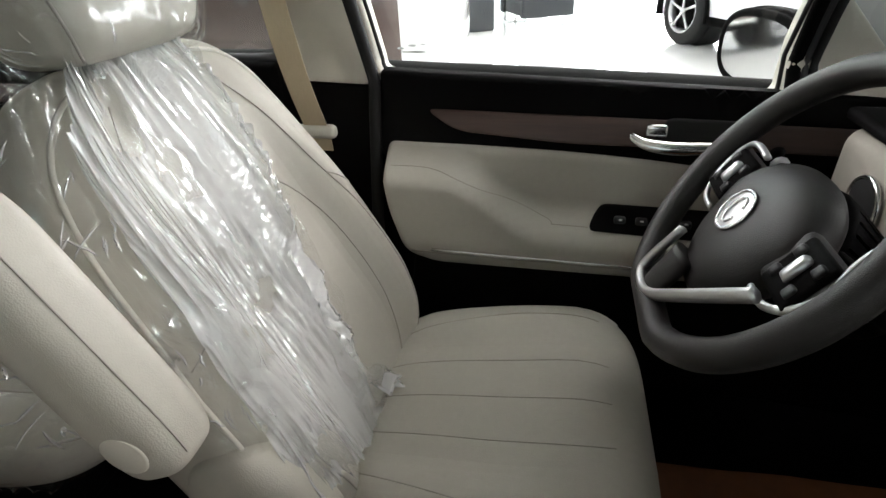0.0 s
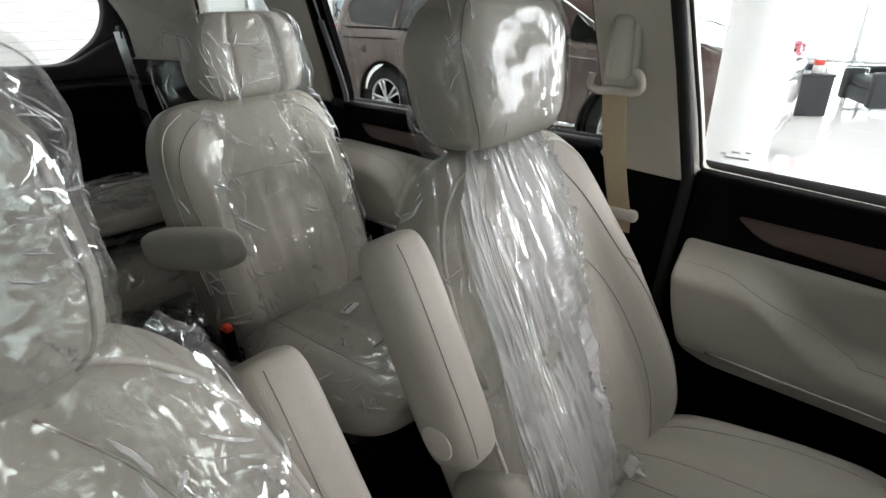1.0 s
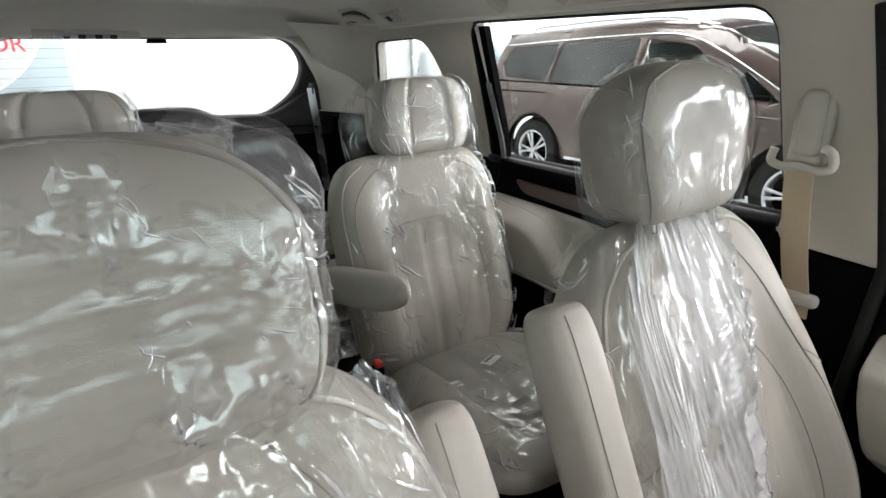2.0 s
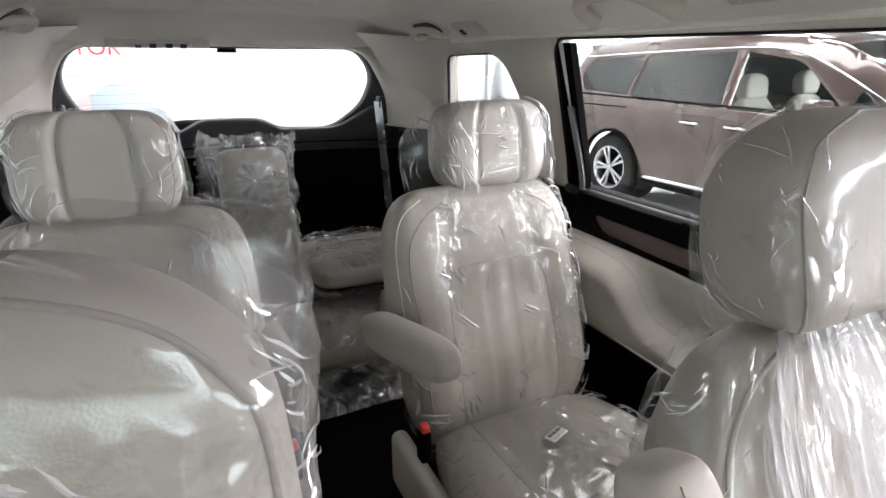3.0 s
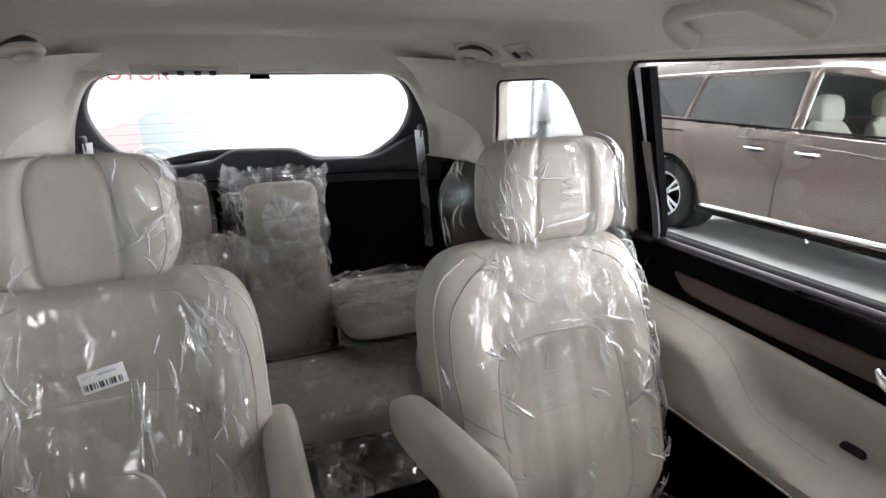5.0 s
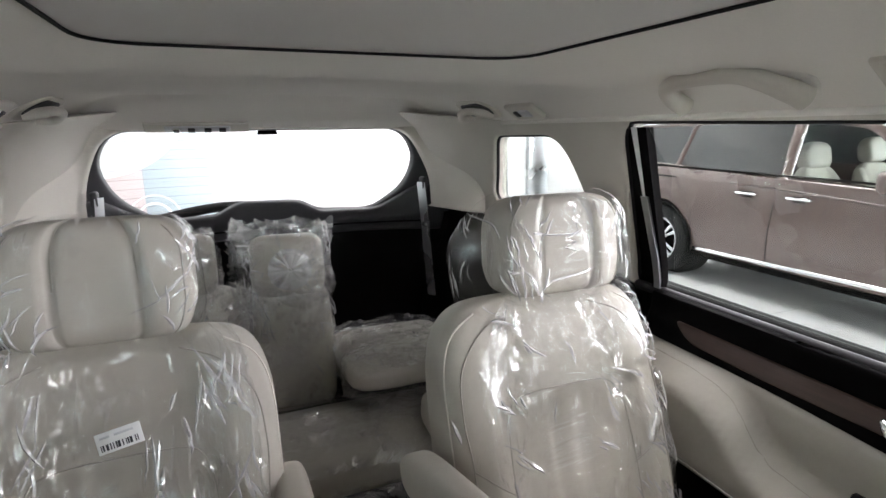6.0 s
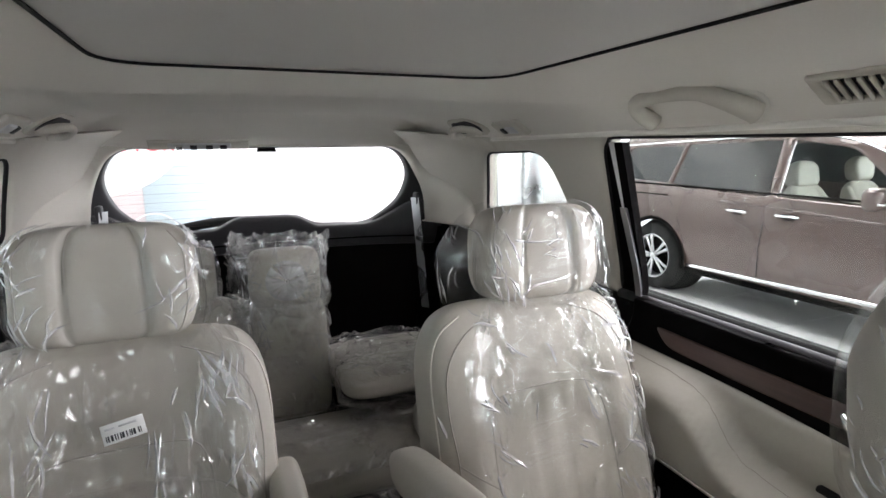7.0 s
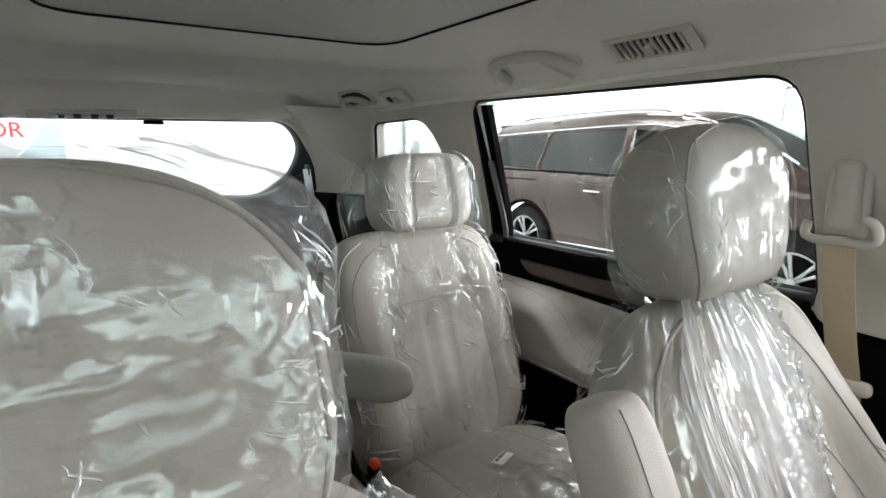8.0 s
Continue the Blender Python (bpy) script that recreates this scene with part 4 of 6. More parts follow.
def roof_vent(s, y):
    t = thing("roof_vent", rail_frame(s, y, 0.515, 33, 0.006), "beige roof air vent with slanted louvres", "air vent", "roof air vents")
    part("frame", finish(joined(rbox(0.165, 0.010, 0.009, 0.004, at=(0, 0.024, 0.003)), rbox(0.165, 0.010, 0.009, 0.004, at=(0, -0.024, 0.003)), rbox(0.018, 0.056, 0.0088, 0.004, at=(0.0745, 0, 0.003)), rbox(0.018, 0.056, 0.0088, 0.004, at=(-0.0745, 0, 0.003)))), TRIM, t)
    part("duct", finish(rbox(0.142, 0.042, 0.006, 0.002, at=(0, 0, -0.001))), GREYBLACK, t)
    me = finish(rbox(0.0048, 0.040, 0.012, 0.0012, 1))
    me.materials.append(TRIM)
    for i in range(11):
        part("louvre", me, None, t, m=pose(-0.062 + 0.0124 * i, 0, 0.005, 0, 28, 0))
    part("thumb_wheel", finish(rbox(0.012, 0.018, 0.014, 0.003, at=(0.004, 0, 0.010))), TRIM, t)
    return t


def coat_hook(s, y):
    """A short folding grip in an oval cup."""
    t = thing("coat_hook", rail_frame(s, y, 0.525, 34, 0.004), "small beige grab loop by the third row", "grab handle", "third-row grab loops")
    cup = round_loop([(-0.10, -0.040, 0.03), (0.06, -0.046, 0.03), (0.10, 0.0, 0.03), (0.085, 0.040, 0.03), (-0.10, 0.040, 0.03)], 0.03)
    part("base", panel([(a, s * b) for a, b in cup], [], lambda u, v, d: (u, v, 0.006 - d), 0.010, 0.02, 0.004), TRIM, t)
    # charcoal sheet on the base paints the shade inside the cup
    part("recess", panel([(a * 0.80 + 0.006, s * (b * 0.66 - 0.004)) for a, b in cup], [], lambda u, v, d: (u, v, 0.0085 - d), 0.006, 0.02, 0.002), GREYBLACK, t)
    pts = smooth_line([(-0.090, s * 0.034, 0.002), (-0.086, s * 0.006, 0.024), (-0.045, -s * 0.022, 0.028), (0.02, -s * 0.024, 0.025), (0.052, -s * 0.004, 0.018), (0.060, s * 0.020, 0.004)], 6)
    part("loop", tube(pts, [0.010 + 0.004 * abs(2 * i / (len(pts) - 1) - 1) ** 2 for i in range(len(pts))], 12), TRIM, t)
    return t


def roof_lamp(s, y):
    t = thing("roof_lamp", rail_frame(s, y, 0.540, 34, 0.006), "small beige roof lamp with a grey lens", "lamp", "roof lamps")
    part("bezel", finish(rbox(0.13, 0.055, 0.014, 0.005)), TRIM, t)
    part("lens", finish(rbox(0.045, 0.026, 0.010, 0.004, at=(0.012, 0, 0.006))), SILVER, t)
    part("switch", finish(rbox(0.018, 0.02, 0.012, 0.003, at=(-0.026, 0, 0.006))), GREYBLACK, t)
    return t


for s in (-1, 1):
    grab_handle(s, -0.915, 0.19, "beige curved grab handle above the sliding door")
    roof_vent(s, -0.635)
    coat_hook(s, -1.75)
    roof_lamp(s, -1.52)

# ---- seats ----
LAY = Matrix(((-1, 0, 0, 0), (0, 0, 1, 0), (0, 1, 0, 0), (0, 0, 0, 1)))  # lays a block down: its front up, its length ahead


def up_at(y, z, lean):
    return Matrix.Translation((0, y, z)) @ Matrix.Rotation(radians(lean), 4, "X")


def stretch(me, m):
    me.transform(m)
    return me


def bolstered(depth, bolster, groove=(), arch=0.9, valley=0.0):
    """Front thickness of a seat back or cushion: raised side bolsters and stitched channels."""
    def f(s, u):
        a = abs(u)
        b = bolster * ease(a, 0.42, 0.74) * (0.35 + 0.65 * ease(s, 0.04, 0.22) * (1 - ease(s, 0.55, 0.85)))
        g = sum(0.010 * bump_fn(u, u0, 0.026) * (1 - ease(s, arch - 0.06, arch)) * ease(s, 0.03, 0.08) for u0 in groove)
        if groove:
            edge = 0.5 * (1 + math.tanh((arch - s - 0.10 * max(0, a / 0.55) ** 4) * 60))
            g -= 0.004 * edge * (1 - ease(a, 0.50, 0.58)) * (1 - 0)
        return depth + b - g - valley * (1 - a * a) * bump_fn(s, 0.15, 0.3)
    return f


def front_seat(name_label, side, group, head_z=1.118):
    """side: +1 when the inner side faces local +x (driver), -1 for the passenger."""
    t = thing("car_seat", pose(0, 0, 0), name_label, "car seat", group)
    back = Pad(0.665, lambda s: lerp_table(s, [(0, 0.205), (0.12, 0.234), (0.3, 0.252), (0.5, 0.246), (0.7, 0.230), (0.85, 0.216), (1, 0.200)]), bolstered(0.058, 0.042), lambda s: lerp_table(s, [(0, 0.11), (0.5, 0.12), (0.85, 0.10), (1, 0.06)]), lambda s: 0.020 * bump_fn(s, 0.25, 0.25), 3.6, (7.0, 4.6), 3.0)
    mb = up_at(-0.21, 0.50, 22.5)
    br = part("backrest", stretch(back.mesh(56, 96), mb), LEATHER, t)
    def on(pad, m, line, r=0.0011, mat=SEAM, name="seam", under=br, closed=False):
        part(name, stretch(pad.seam(line, r, closed=closed), m), mat, under)
    for s in (-1, 1):
        on(back, mb, [(s * 0.44, 0.04), (s * 0.50, 0.2), (s * 0.53, 0.4), (s * 0.50, 0.55), (s * 0.40, 0.64), (s * 0.22, 0.69), (0, 0.70)], 0.0011)
        on(back, mb, [(s * 0.60, 0.05), (s * 0.74, 0.20), (s * 0.78, 0.42), (s * 0.66, 0.62), (s * 0.60, 0.8), (s * 0.45, 0.92)], 0.0011)
        on(back, mb, [(s * 0.66, 0.62), (s * 0.80, 0.58), (s * 0.93, 0.55)], 0.0011)
        on(back, mb, [(s * 0.955, 0.06), (s * 0.955, 0.3), (s * 0.955, 0.6), (s * 0.94, 0.8), (s * 0.88, 0.90), (s * 0.66, 0.955), (0.0, 0.98)], 0.0030, THREAD, "piping")
    cush = Pad(0.445, lambda s: lerp_table(s, [(0, 0.225), (0.5, 0.250), (0.8, 0.255), (1, 0.235)]), bolstered(0.062, 0.022), lambda s: 0.07, lambda s: 0.012 * bump_fn(s, 0.85, 0.2), 3.2, 5.0, 2.6)
    mc = Matrix.Translation((0, -0.235, 0.560)) @ Matrix.Rotation(radians(5.0), 4, "X") @ LAY
    cu = part("seat_cushion", stretch(cush.mesh(44, 88), mc), LEATHER, t)
    for s in (-1, 1):
        on(cush, mc, [(s * 0.985, 0.05), (s * 0.985, 0.4), (s * 0.985, 0.75), (s * 0.95, 0.93)], 0.0018, THREAD, "piping", cu)
        on(cush, mc, [(s * 0.60, 0.05), (s * 0.66, 0.3), (s * 0.72, 0.55), (s * 0.76, 0.86)], 0.0007, under=cu)
    for u in (-0.30, 0.0, 0.30):
        on(cush, mc, [(u, 0.12), (u * 1.02, 0.5), (u * 1.05, 0.88)], 0.0007, under=cu)
    # head restraint: broad, with a seam round its rim
    head = Pad(0.215, lambda s: lerp_table(s, [(0, 0.104), (0.35, 0.124), (0.65, 0.134), (0.85, 0.126), (1, 0.100)] if side > 0 else [(0, 0.136), (0.3, 0.145), (0.7, 0.141), (1, 0.112)]), lambda s, u: 0.062 - 0.010 * (1 - abs(u)) * bump_fn(s, 0.45, 0.3), lambda s: lerp_table(s, [(0, 0.088), (0.6, 0.068), (1, 0.040)]), lambda s: -0.012 * s, 4.6, (9.0, 3.2), 3.4)
    mh = up_at(-0.440, head_z, 6.0)
    hr = part("head_restraint", stretch(head.mesh(36, 72), mh), LEATHER, t)
    for s in (-1, 1):
        on(head, mh, [(s * 0.90, 0.03), (s * 0.91, 0.3), (s * 0.91, 0.7), (s * 0.86, 0.9), (s * 0.5, 0.972), (0, 0.985)], 0.0018, under=hr)
    for s in (-1, 1):
        part("head_post", tube([Vector((s * 0.055, -0.425, 1.05)), Vector((s * 0.055, -0.432, 1.15))], 0.006, 10), CHROME, hr)
    # raised armrest on the inner side
    arm = Pad(0.278, lambda s: 0.034, lambda s, u: 0.043 - 0.004 * s, lambda s: 0.040, lambda s: 0.0, 3.4, 7.0, 5.0)
    ma = Matrix.Translation((0.286, -0.270, 0.822) if side > 0 else (-0.252, -0.312, 0.772)) @ Matrix.Rotation(radians(25 if side > 0 else 30), 4, "X")
    ar = part("armrest", stretch(arm.mesh(30, 48), ma), LEATHER, t, "beige folding armrest, raised")
    for q in (0.21,):
        line = [arm.at(q, 0.06 + 0.9 * i / 24, 0.0006) for i in range(25)]
        part("stitching", stretch(tube(line, 0.0008, 6), ma), SEAM, ar)
    part("pivot_cap", stretch(finish(cyl(0.023, 0.022, 0.005, 28, (side * 0.0315, 0, 0.042), "x", 0.0015)), ma), TRIM, ar)
    # rounded hinge cover between backrest and cushion, on the inner side
    hip = Pad(0.30, lambda s: 0.040, lambda s, u: 0.085 - 0.03 * s, lambda s: 0.10, lambda s: 0.0, 3.0, 6.0, 2.6)
    part("hinge_cover", stretch(hip.mesh(28, 48), Matrix.Translation((side * 0.226, -0.185, 0.485)) @ Matrix.Rotation(radians(14), 4, "X")), LEATHER, t, "beige padded hinge cover")
    # base
    part("side_shield", finish(rbox(0.05, 0.40, 0.15, 0.03, 4, at=(side * 0.235, -0.10, 0.485))), LEATHER, t)
    part("outer_shield", finish(rbox(0.045, 0.44, 0.12, 0.03, 4, at=(-side * 0.245, -0.06, 0.47))), TRIM, t)
    part("seat_frame", finish(rbox(0.42, 0.42, 0.06, 0.02, 3, at=(0, 0.0, 0.455))), BLACK, t)
    for s in (-1, 1):
        part("seat_rail", finish(rbox(0.05, 0.50, 0.085, 0.01, 2, at=(s * 0.19, -0.02, 0.385))), BLACK, t)
    return t, dict(back=(back, mb), cush=(cush, mc), head=(head, mh), arm=(arm, ma))


def captain_seat(label, side, group):
    t = thing("car_seat", pose(0, 0, 0), label, "car seat", group)
    back = Pad(0.585, lambda s: lerp_table(s, [(0, 0.205), (0.2, 0.220), (0.5, 0.226), (0.8, 0.225), (1, 0.217)]), bolstered(0.065, 0.030, (-0.135, 0.135), 0.71), lambda s: lerp_table(s, [(0, 0.11), (0.5, 0.11), (0.85, 0.095), (1, 0.06)]), lambda s: 0.02 * bump_fn(s, 0.25, 0.25), 4.4, (7.0, 6.2), 3.4)
    mb = up_at(-0.075, 0.545, 15.0)
    br = part("backrest", stretch(back.mesh(60, 110), mb), LEATHER, t)
    def on(pad, m, line, r=0.0011, mat=SEAM, name="seam", under=br):
        part(name, stretch(pad.seam(line, r), m), mat, under)
    on(back, mb, [(-0.57, 0.05), (-0.57, 0.3), (-0.56, 0.54), (-0.52, 0.64), (-0.40, 0.69), (0.0, 0.70), (0.40, 0.69), (0.52, 0.64), (0.56, 0.54), (0.57, 0.3), (0.57, 0.05)])
    for u in (-0.135, 0.135):
        on(back, mb, [(u, 0.06), (u, 0.3), (u, 0.695)], 0.0012)
    for s in (-1, 1):
        on(back, mb, [(s * 0.90, 0.05), (s * 0.90, 0.35), (s * 0.88, 0.52), (s * 0.90, 0.66), (s * 0.86, 0.80), (s * 0.70, 0.90), (s * 0.45, 0.945)], 0.0013, SEAM, "piping")
        on(back, mb, [(s * 0.55, 0.42), (s * 0.72, 0.47), (s * 0.88, 0.52)])
        on(back, mb, [(s * 0.985, 0.30), (s * 0.985, 0.6), (s * 0.98, 0.78), (s * 0.94, 0.90), (s * 0.8, 0.955)], 0.0016, THREAD, "piping")
    cush = Pad(0.52, lambda s: lerp_table(s, [(0, 0.21), (0.5, 0.232), (1, 0.215)]), bolstered(0.055, 0.018, (-0.135, 0.135), 0.80), lambda s: 0.075, lambda s: 0.0, 3.2, 5.0, 2.6)
    mc = Matrix.Translation((0, -0.06, 0.582)) @ Matrix.Rotation(radians(5), 4, "X") @ LAY
    cu = part("seat_cushion", stretch(cush.mesh(44, 88), mc), LEATHER, t)
    for s in (-1, 1):
        on(cush, mc, [(s * 0.55, 0.05), (s * 0.56, 0.4), (s * 0.55, 0.75), (s * 0.40, 0.82), (0, 0.83)], under=cu)
    head = Pad(0.190, lambda s: lerp_table(s, [(0, 0.118), (0.3, 0.131), (0.75, 0.130), (1, 0.118)]), lambda s, u: 0.056 + 0.007 * ease(abs(u), 0.46 - 0.08 * s, 0.60 - 0.08 * s) - 0.006 * bump_fn(abs(u), 0.46 - 0.08 * s, 0.035), lambda s: lerp_table(s, [(0, 0.075), (0.6, 0.066), (1, 0.045)]), lambda s: -0.008 * s, 5.6, (8.0, 5.4), 5.0)
    mh = Matrix.Translation((-0.045 if side > 0 else 0.010, 0, 0)) @ up_at(-0.225, 1.102, 6.0)
    hr = part("head_restraint", stretch(head.mesh(36, 96), mh), LEATHER, t)
    for s in (-1, 1):
        on(head, mh, [(s * 0.458, 0.02), (s * 0.436, 0.3), (s * 0.404, 0.7), (s * 0.382, 0.98)], 0.0012, under=hr)
        on(head, mh, [(s * 0.88, 0.04), (s * 0.89, 0.3), (s * 0.89, 0.7), (s * 0.84, 0.92)], 0.0012, under=hr)
        part("head_post", tube([Vector((s * 0.05, -0.205, 1.04)), Vector((s * 0.05, -0.205, 1.12))], 0.006, 10), CHROME, hr)
    arm = Pad(0.385, lambda s: (0.034 if side > 0 else 0.029) - 0.004 * s, lambda s, u: 0.036, lambda s: 0.050 - 0.012 * s, lambda s: 0.0, 3.2, 6.0, (4.0))
    ma = Matrix.Translation((side * (0.274 if side > 0 else 0.233), -0.165, 0.838)) @ Matrix.Rotation(radians(15 if side > 0 else 6), 4, "X") @ LAY
    ar = part("armrest", stretch(arm.mesh(30, 48), ma), LEATHER, t, "beige folding armrest, lowered")
    part("inner_shield", finish(rbox(0.04, 0.34, 0.14, 0.03, 4, at=(side * 0.245, 0.06, 0.53))), TRIM, t)
    part("seat_frame", finish(rbox(0.40, 0.40, 0.07, 0.02, 3, at=(0, 0.14, 0.475))), BLACK, t)
    for s in (-1, 1):
        part("seat_rail", finish(rbox(0.05, 0.46, 0.10, 0.01, 2, at=(s * 0.18, 0.12, 0.455))), BLACK, t)
    b = part("buckle", finish(rbox(0.024, 0.030, 0.075, 0.007, 3, at=(side * 0.235, 0.015, 0.640))), BLACK, t, "black belt buckle with a red button")
    part("release_button", finish(rbox(0.018, 0.022, 0.016, 0.004, 2, at=(side * 0.235, 0.017, 0.682))), RED_PLASTIC, b, "red release button")
    return t, dict(back=(back, mb), cush=(cush, mc), head=(head, mh), arm=(arm, ma))


driver, DRV = front_seat("beige leather driver's seat with its armrest raised", 1, "front seats")
driver.matrix_world = pose(-0.365, 0.02, 0)
passenger, PAS = front_seat("beige leather front passenger seat under clear film", -1, "front seats", 1.090)
passenger.matrix_world = pose(0.345, 0.09, 0)
mid_left, MDL = captain_seat("beige leather captain seat with channelled back and lowered armrest", 1, "second-row captain seats")
mid_left.matrix_world = pose(-0.368, -0.965, 0)
mid_right, MDR = captain_seat("beige leather captain seat with a paper tag on its film", -1, "second-row captain seats")
mid_right.matrix_world = pose(0.348, -1.03, 0)


def cover(name, me, mat, place, label, m):
    me.transform(m)
    ob = part(name, me, mat)
    ob.matrix_world = place
    return tagged(ob, label, "plastic cover", "protective seat films")


def creases(ob, pad, m, *args, **kw):
    """The film's sharp folds, a part of its sheet."""
    me = fold_mesh(pad, *args, **kw)
    me.transform(m)
    part("sharp_folds", me, FILM_FOLD, ob)["kind"] = "stuff"


def hem(ob, pad, q, s0, s1, mat, m, wide=0.010, seed=0.0):
    """The film's edge, folded back on itself."""
    edge = q if callable(q) else (lambda b: q)
    me = pad.wrap(lambda b: edge(b) - wide, lambda b: edge(b) + 0.004, s0, s1, 0.006, 0.004, 12, 130, (1, 1, 1.6), seed + 0.7, 0.0, calm=-0.6)
    me.transform(m)
    part("folded_hem", me, mat, ob)


# ---- films over the seats ----
def bag_front(q, s):
    """How far the passenger's bag stands off its head restraint."""
    return (0.034 * bump_fn(q, 0.56, 0.07) * (0.3 + 0.7 * ease(s, 0.35, 0.8)) + 0.010 * ease(s, 0.5, 1.0) * ease(abs(q - 0.25), 0.2, 0.3)) * (1 - 0.75 * ease(s, 0.80, 1.0))


def bag_captain(q, s):
    return (0.050 * bump_fn(q, 0.53, 0.05) + 0.045 * bump_fn(q, 0.97, 0.05)) * (1 - ease(s, 0.5, 0.98)) + 0.006 * (1 - s)


P = driver.matrix_world
sheet = cover("plastic_cover", DRV["back"][0].wrap(lambda b: 0.142 - 0.045 * (1 - b) + 0.03 * ease(b, 0.8, 1.0), lambda b: 0.232 + 0.044 * b + 0.03 * (1 - b) ** 6, lambda a: 0.25 - 0.13 * ease(a, 0.3, 0.95), 0.985, 0.005, 0.0075, 150, 170, (3.2, 1, 0.34), 1.0, 0.010, calm=-0.1, hem=5), FILM_PLEAT, P, "clear pleated plastic film over the driver's backrest", DRV["back"][1])
hem(sheet, DRV["back"][0], lambda b: 0.234 + 0.043 * b, 0.12, 0.95, FILM_BAG, DRV["back"][1], 0.008, 1.0)
sheet = cover("plastic_cover", DRV["back"][0].wrap(lambda b: 0.030 + 0.03 * (1 - b), 0.180, lambda a: 0.26 - 0.08 * a, 0.97, 0.004, 0.007, 70, 130, (1.6, 1, 0.6), 1.2, 0.012, calm=0.0), FILM, P, "clear plastic film over the inner bolster of the driver's backrest", DRV["back"][1])
creases(sheet, *DRV["back"], 0.06, 0.19, 0.25, 0.88, 26, 21, lean=10, spread=40, length=(0.008, 0.030), width=(0.0007, 0.0018), grow=0.007)
sheet = cover("plastic_cover", DRV["back"][0].wrap(-0.14, 0.12, 0.74, 0.985, 0.004, 0.007, 70, 50, (1, 1, 1), 1.5, 0.03, calm=0.0), FILM, P, "clear plastic film over the shoulder of the driver's backrest", DRV["back"][1])
creases(sheet, *DRV["back"], -0.10, 0.06, 0.76, 0.92, 22, 22, lean=70, spread=40, length=(0.012, 0.040), width=(0.0008, 0.002), grow=0.007)
sheet = cover("plastic_cover", DRV["head"][0].wrap(0.0, 1.0, 0.005, 0.985, 0.004, 0.0035, 150, 80, (1, 1, 0.7), 2.0, 0.0, lambda q, s: 0.006 * (1 - s)), FILM_CALM, P, "clear plastic film round the driver's head restraint", DRV["head"][1])
creases(sheet, *DRV["head"], 0.04, 0.46, 0.08, 0.88, 18, 23, lean=20, spread=35, length=(0.010, 0.035), width=(0.0008, 0.002), grow=0.007)
creases(sheet, *DRV["head"], 0.88, 1.06, 0.08, 0.85, 14, 41, lean=-35, spread=25, length=(0.010, 0.040), width=(0.0006, 0.0015), grow=0.006)
P = passenger.matrix_world
sheet = cover("plastic_cover", PAS["back"][0].wrap(-0.02, 0.455, 0.02, 0.95, 0.003, 0.006, 130, 150, (1.2, 1, 0.8), 3.0, 0.015, calm=-0.05), FILM_GLARE, P, "crumpled clear plastic film over the passenger backrest", PAS["back"][1])
creases(sheet, *PAS["back"], 0.06, 0.43, 0.50, 0.90, 90, 24, lean=-30, spread=60, length=(0.01, 0.045))
sheet = cover("plastic_cover", PAS["head"][0].wrap(0.0, 1.0, 0.005, 0.985, 0.004, 0.0030, 200, 120, (2.0, 1, 1.6), 4.0, 0.0, bag_front), FILM_GLARE, P, "loose clear plastic bag over the passenger head restraint", PAS["head"][1])
creases(sheet, *PAS["head"], 0.05, 0.46, 0.30, 0.80, 70, 25, lean=-35, spread=70, length=(0.008, 0.026), width=(0.0005, 0.0014), grow=lambda q, s: 0.006 + bag_front(q, s), cluster=0.35)
P = mid_left.matrix_world
sheet = cover("plastic_cover", MDL["back"][0].wrap(lambda b: -0.035 + 0.20 * ease(b, 0.42, 0.62) + 0.05 * ease(b, 0.75, 1.0), 0.60, 0.02, 0.97, 0.004, 0.006, 150, 140, (1.7, 1, 0.6), 5.0, 0.03, lambda q, s: 0.028 * bump_fn(q, 0.52, 0.03) * ease(s, 0.1, 0.5) + 0.012 * bump_fn(q, -0.0, 0.06) * (1 - ease(s, 0.3, 0.55)), hem=5), FILM, P, "clear plastic film hanging over the captain seat's back", MDL["back"][1])
creases(sheet, *MDL["back"], 0.02, 0.50, 0.05, 0.66, 120, 26, lean=-35, spread=60, length=(0.018, 0.065), width=(0.0012, 0.0040), cluster=0.15)
creases(sheet, *MDL["back"], 0.18, 0.50, 0.55, 0.95, 54, 27, lean=-45, spread=40, length=(0.02, 0.07), width=(0.0012, 0.0040))
hem(sheet, MDL["back"][0], 0.50, 0.05, 0.92, FILM_BAG, MDL["back"][1], 0.014, 5.0)
sheet = cover("plastic_cover", MDL["head"][0].wrap(0.0, 1.0, 0.005, 0.985, 0.005, 0.004, 160, 90, (1, 1, 0.8), 6.0, 0.0, bag_captain), FILM_BAG, P, "loose clear plastic bag over the captain seat's head restraint", MDL["head"][1])
for q0, q1, seed in ((0.90, 1.0, 38), (0.49, 0.58, 39)):
    creases(sheet, *MDL["head"], q0, q1, 0.06, 0.8, 16, seed, lean=0, spread=60, length=(0.012, 0.04), grow=lambda q, s: 0.009 + bag_captain(q, s))
creases(sheet, *MDL["head"], 0.03, 0.50, 0.08, 0.93, 55, 28, lean=-20, spread=60, grow=lambda q, s: 0.009 + bag_captain(q, s))
sheet = cover("plastic_cover", MDL["cush"][0].wrap(-0.03, 0.53, 0.05, 0.98, 0.005, 0.009, 100, 100, (1, 1, 1), 7.0, 0.03), FILM, P, "clear plastic film over the captain seat's cushion", MDL["cush"][1])
creases(sheet, *MDL["cush"], 0.04, 0.46, 0.1, 0.95, 90, 31, lean=80, spread=60)
P = mid_right.matrix_world
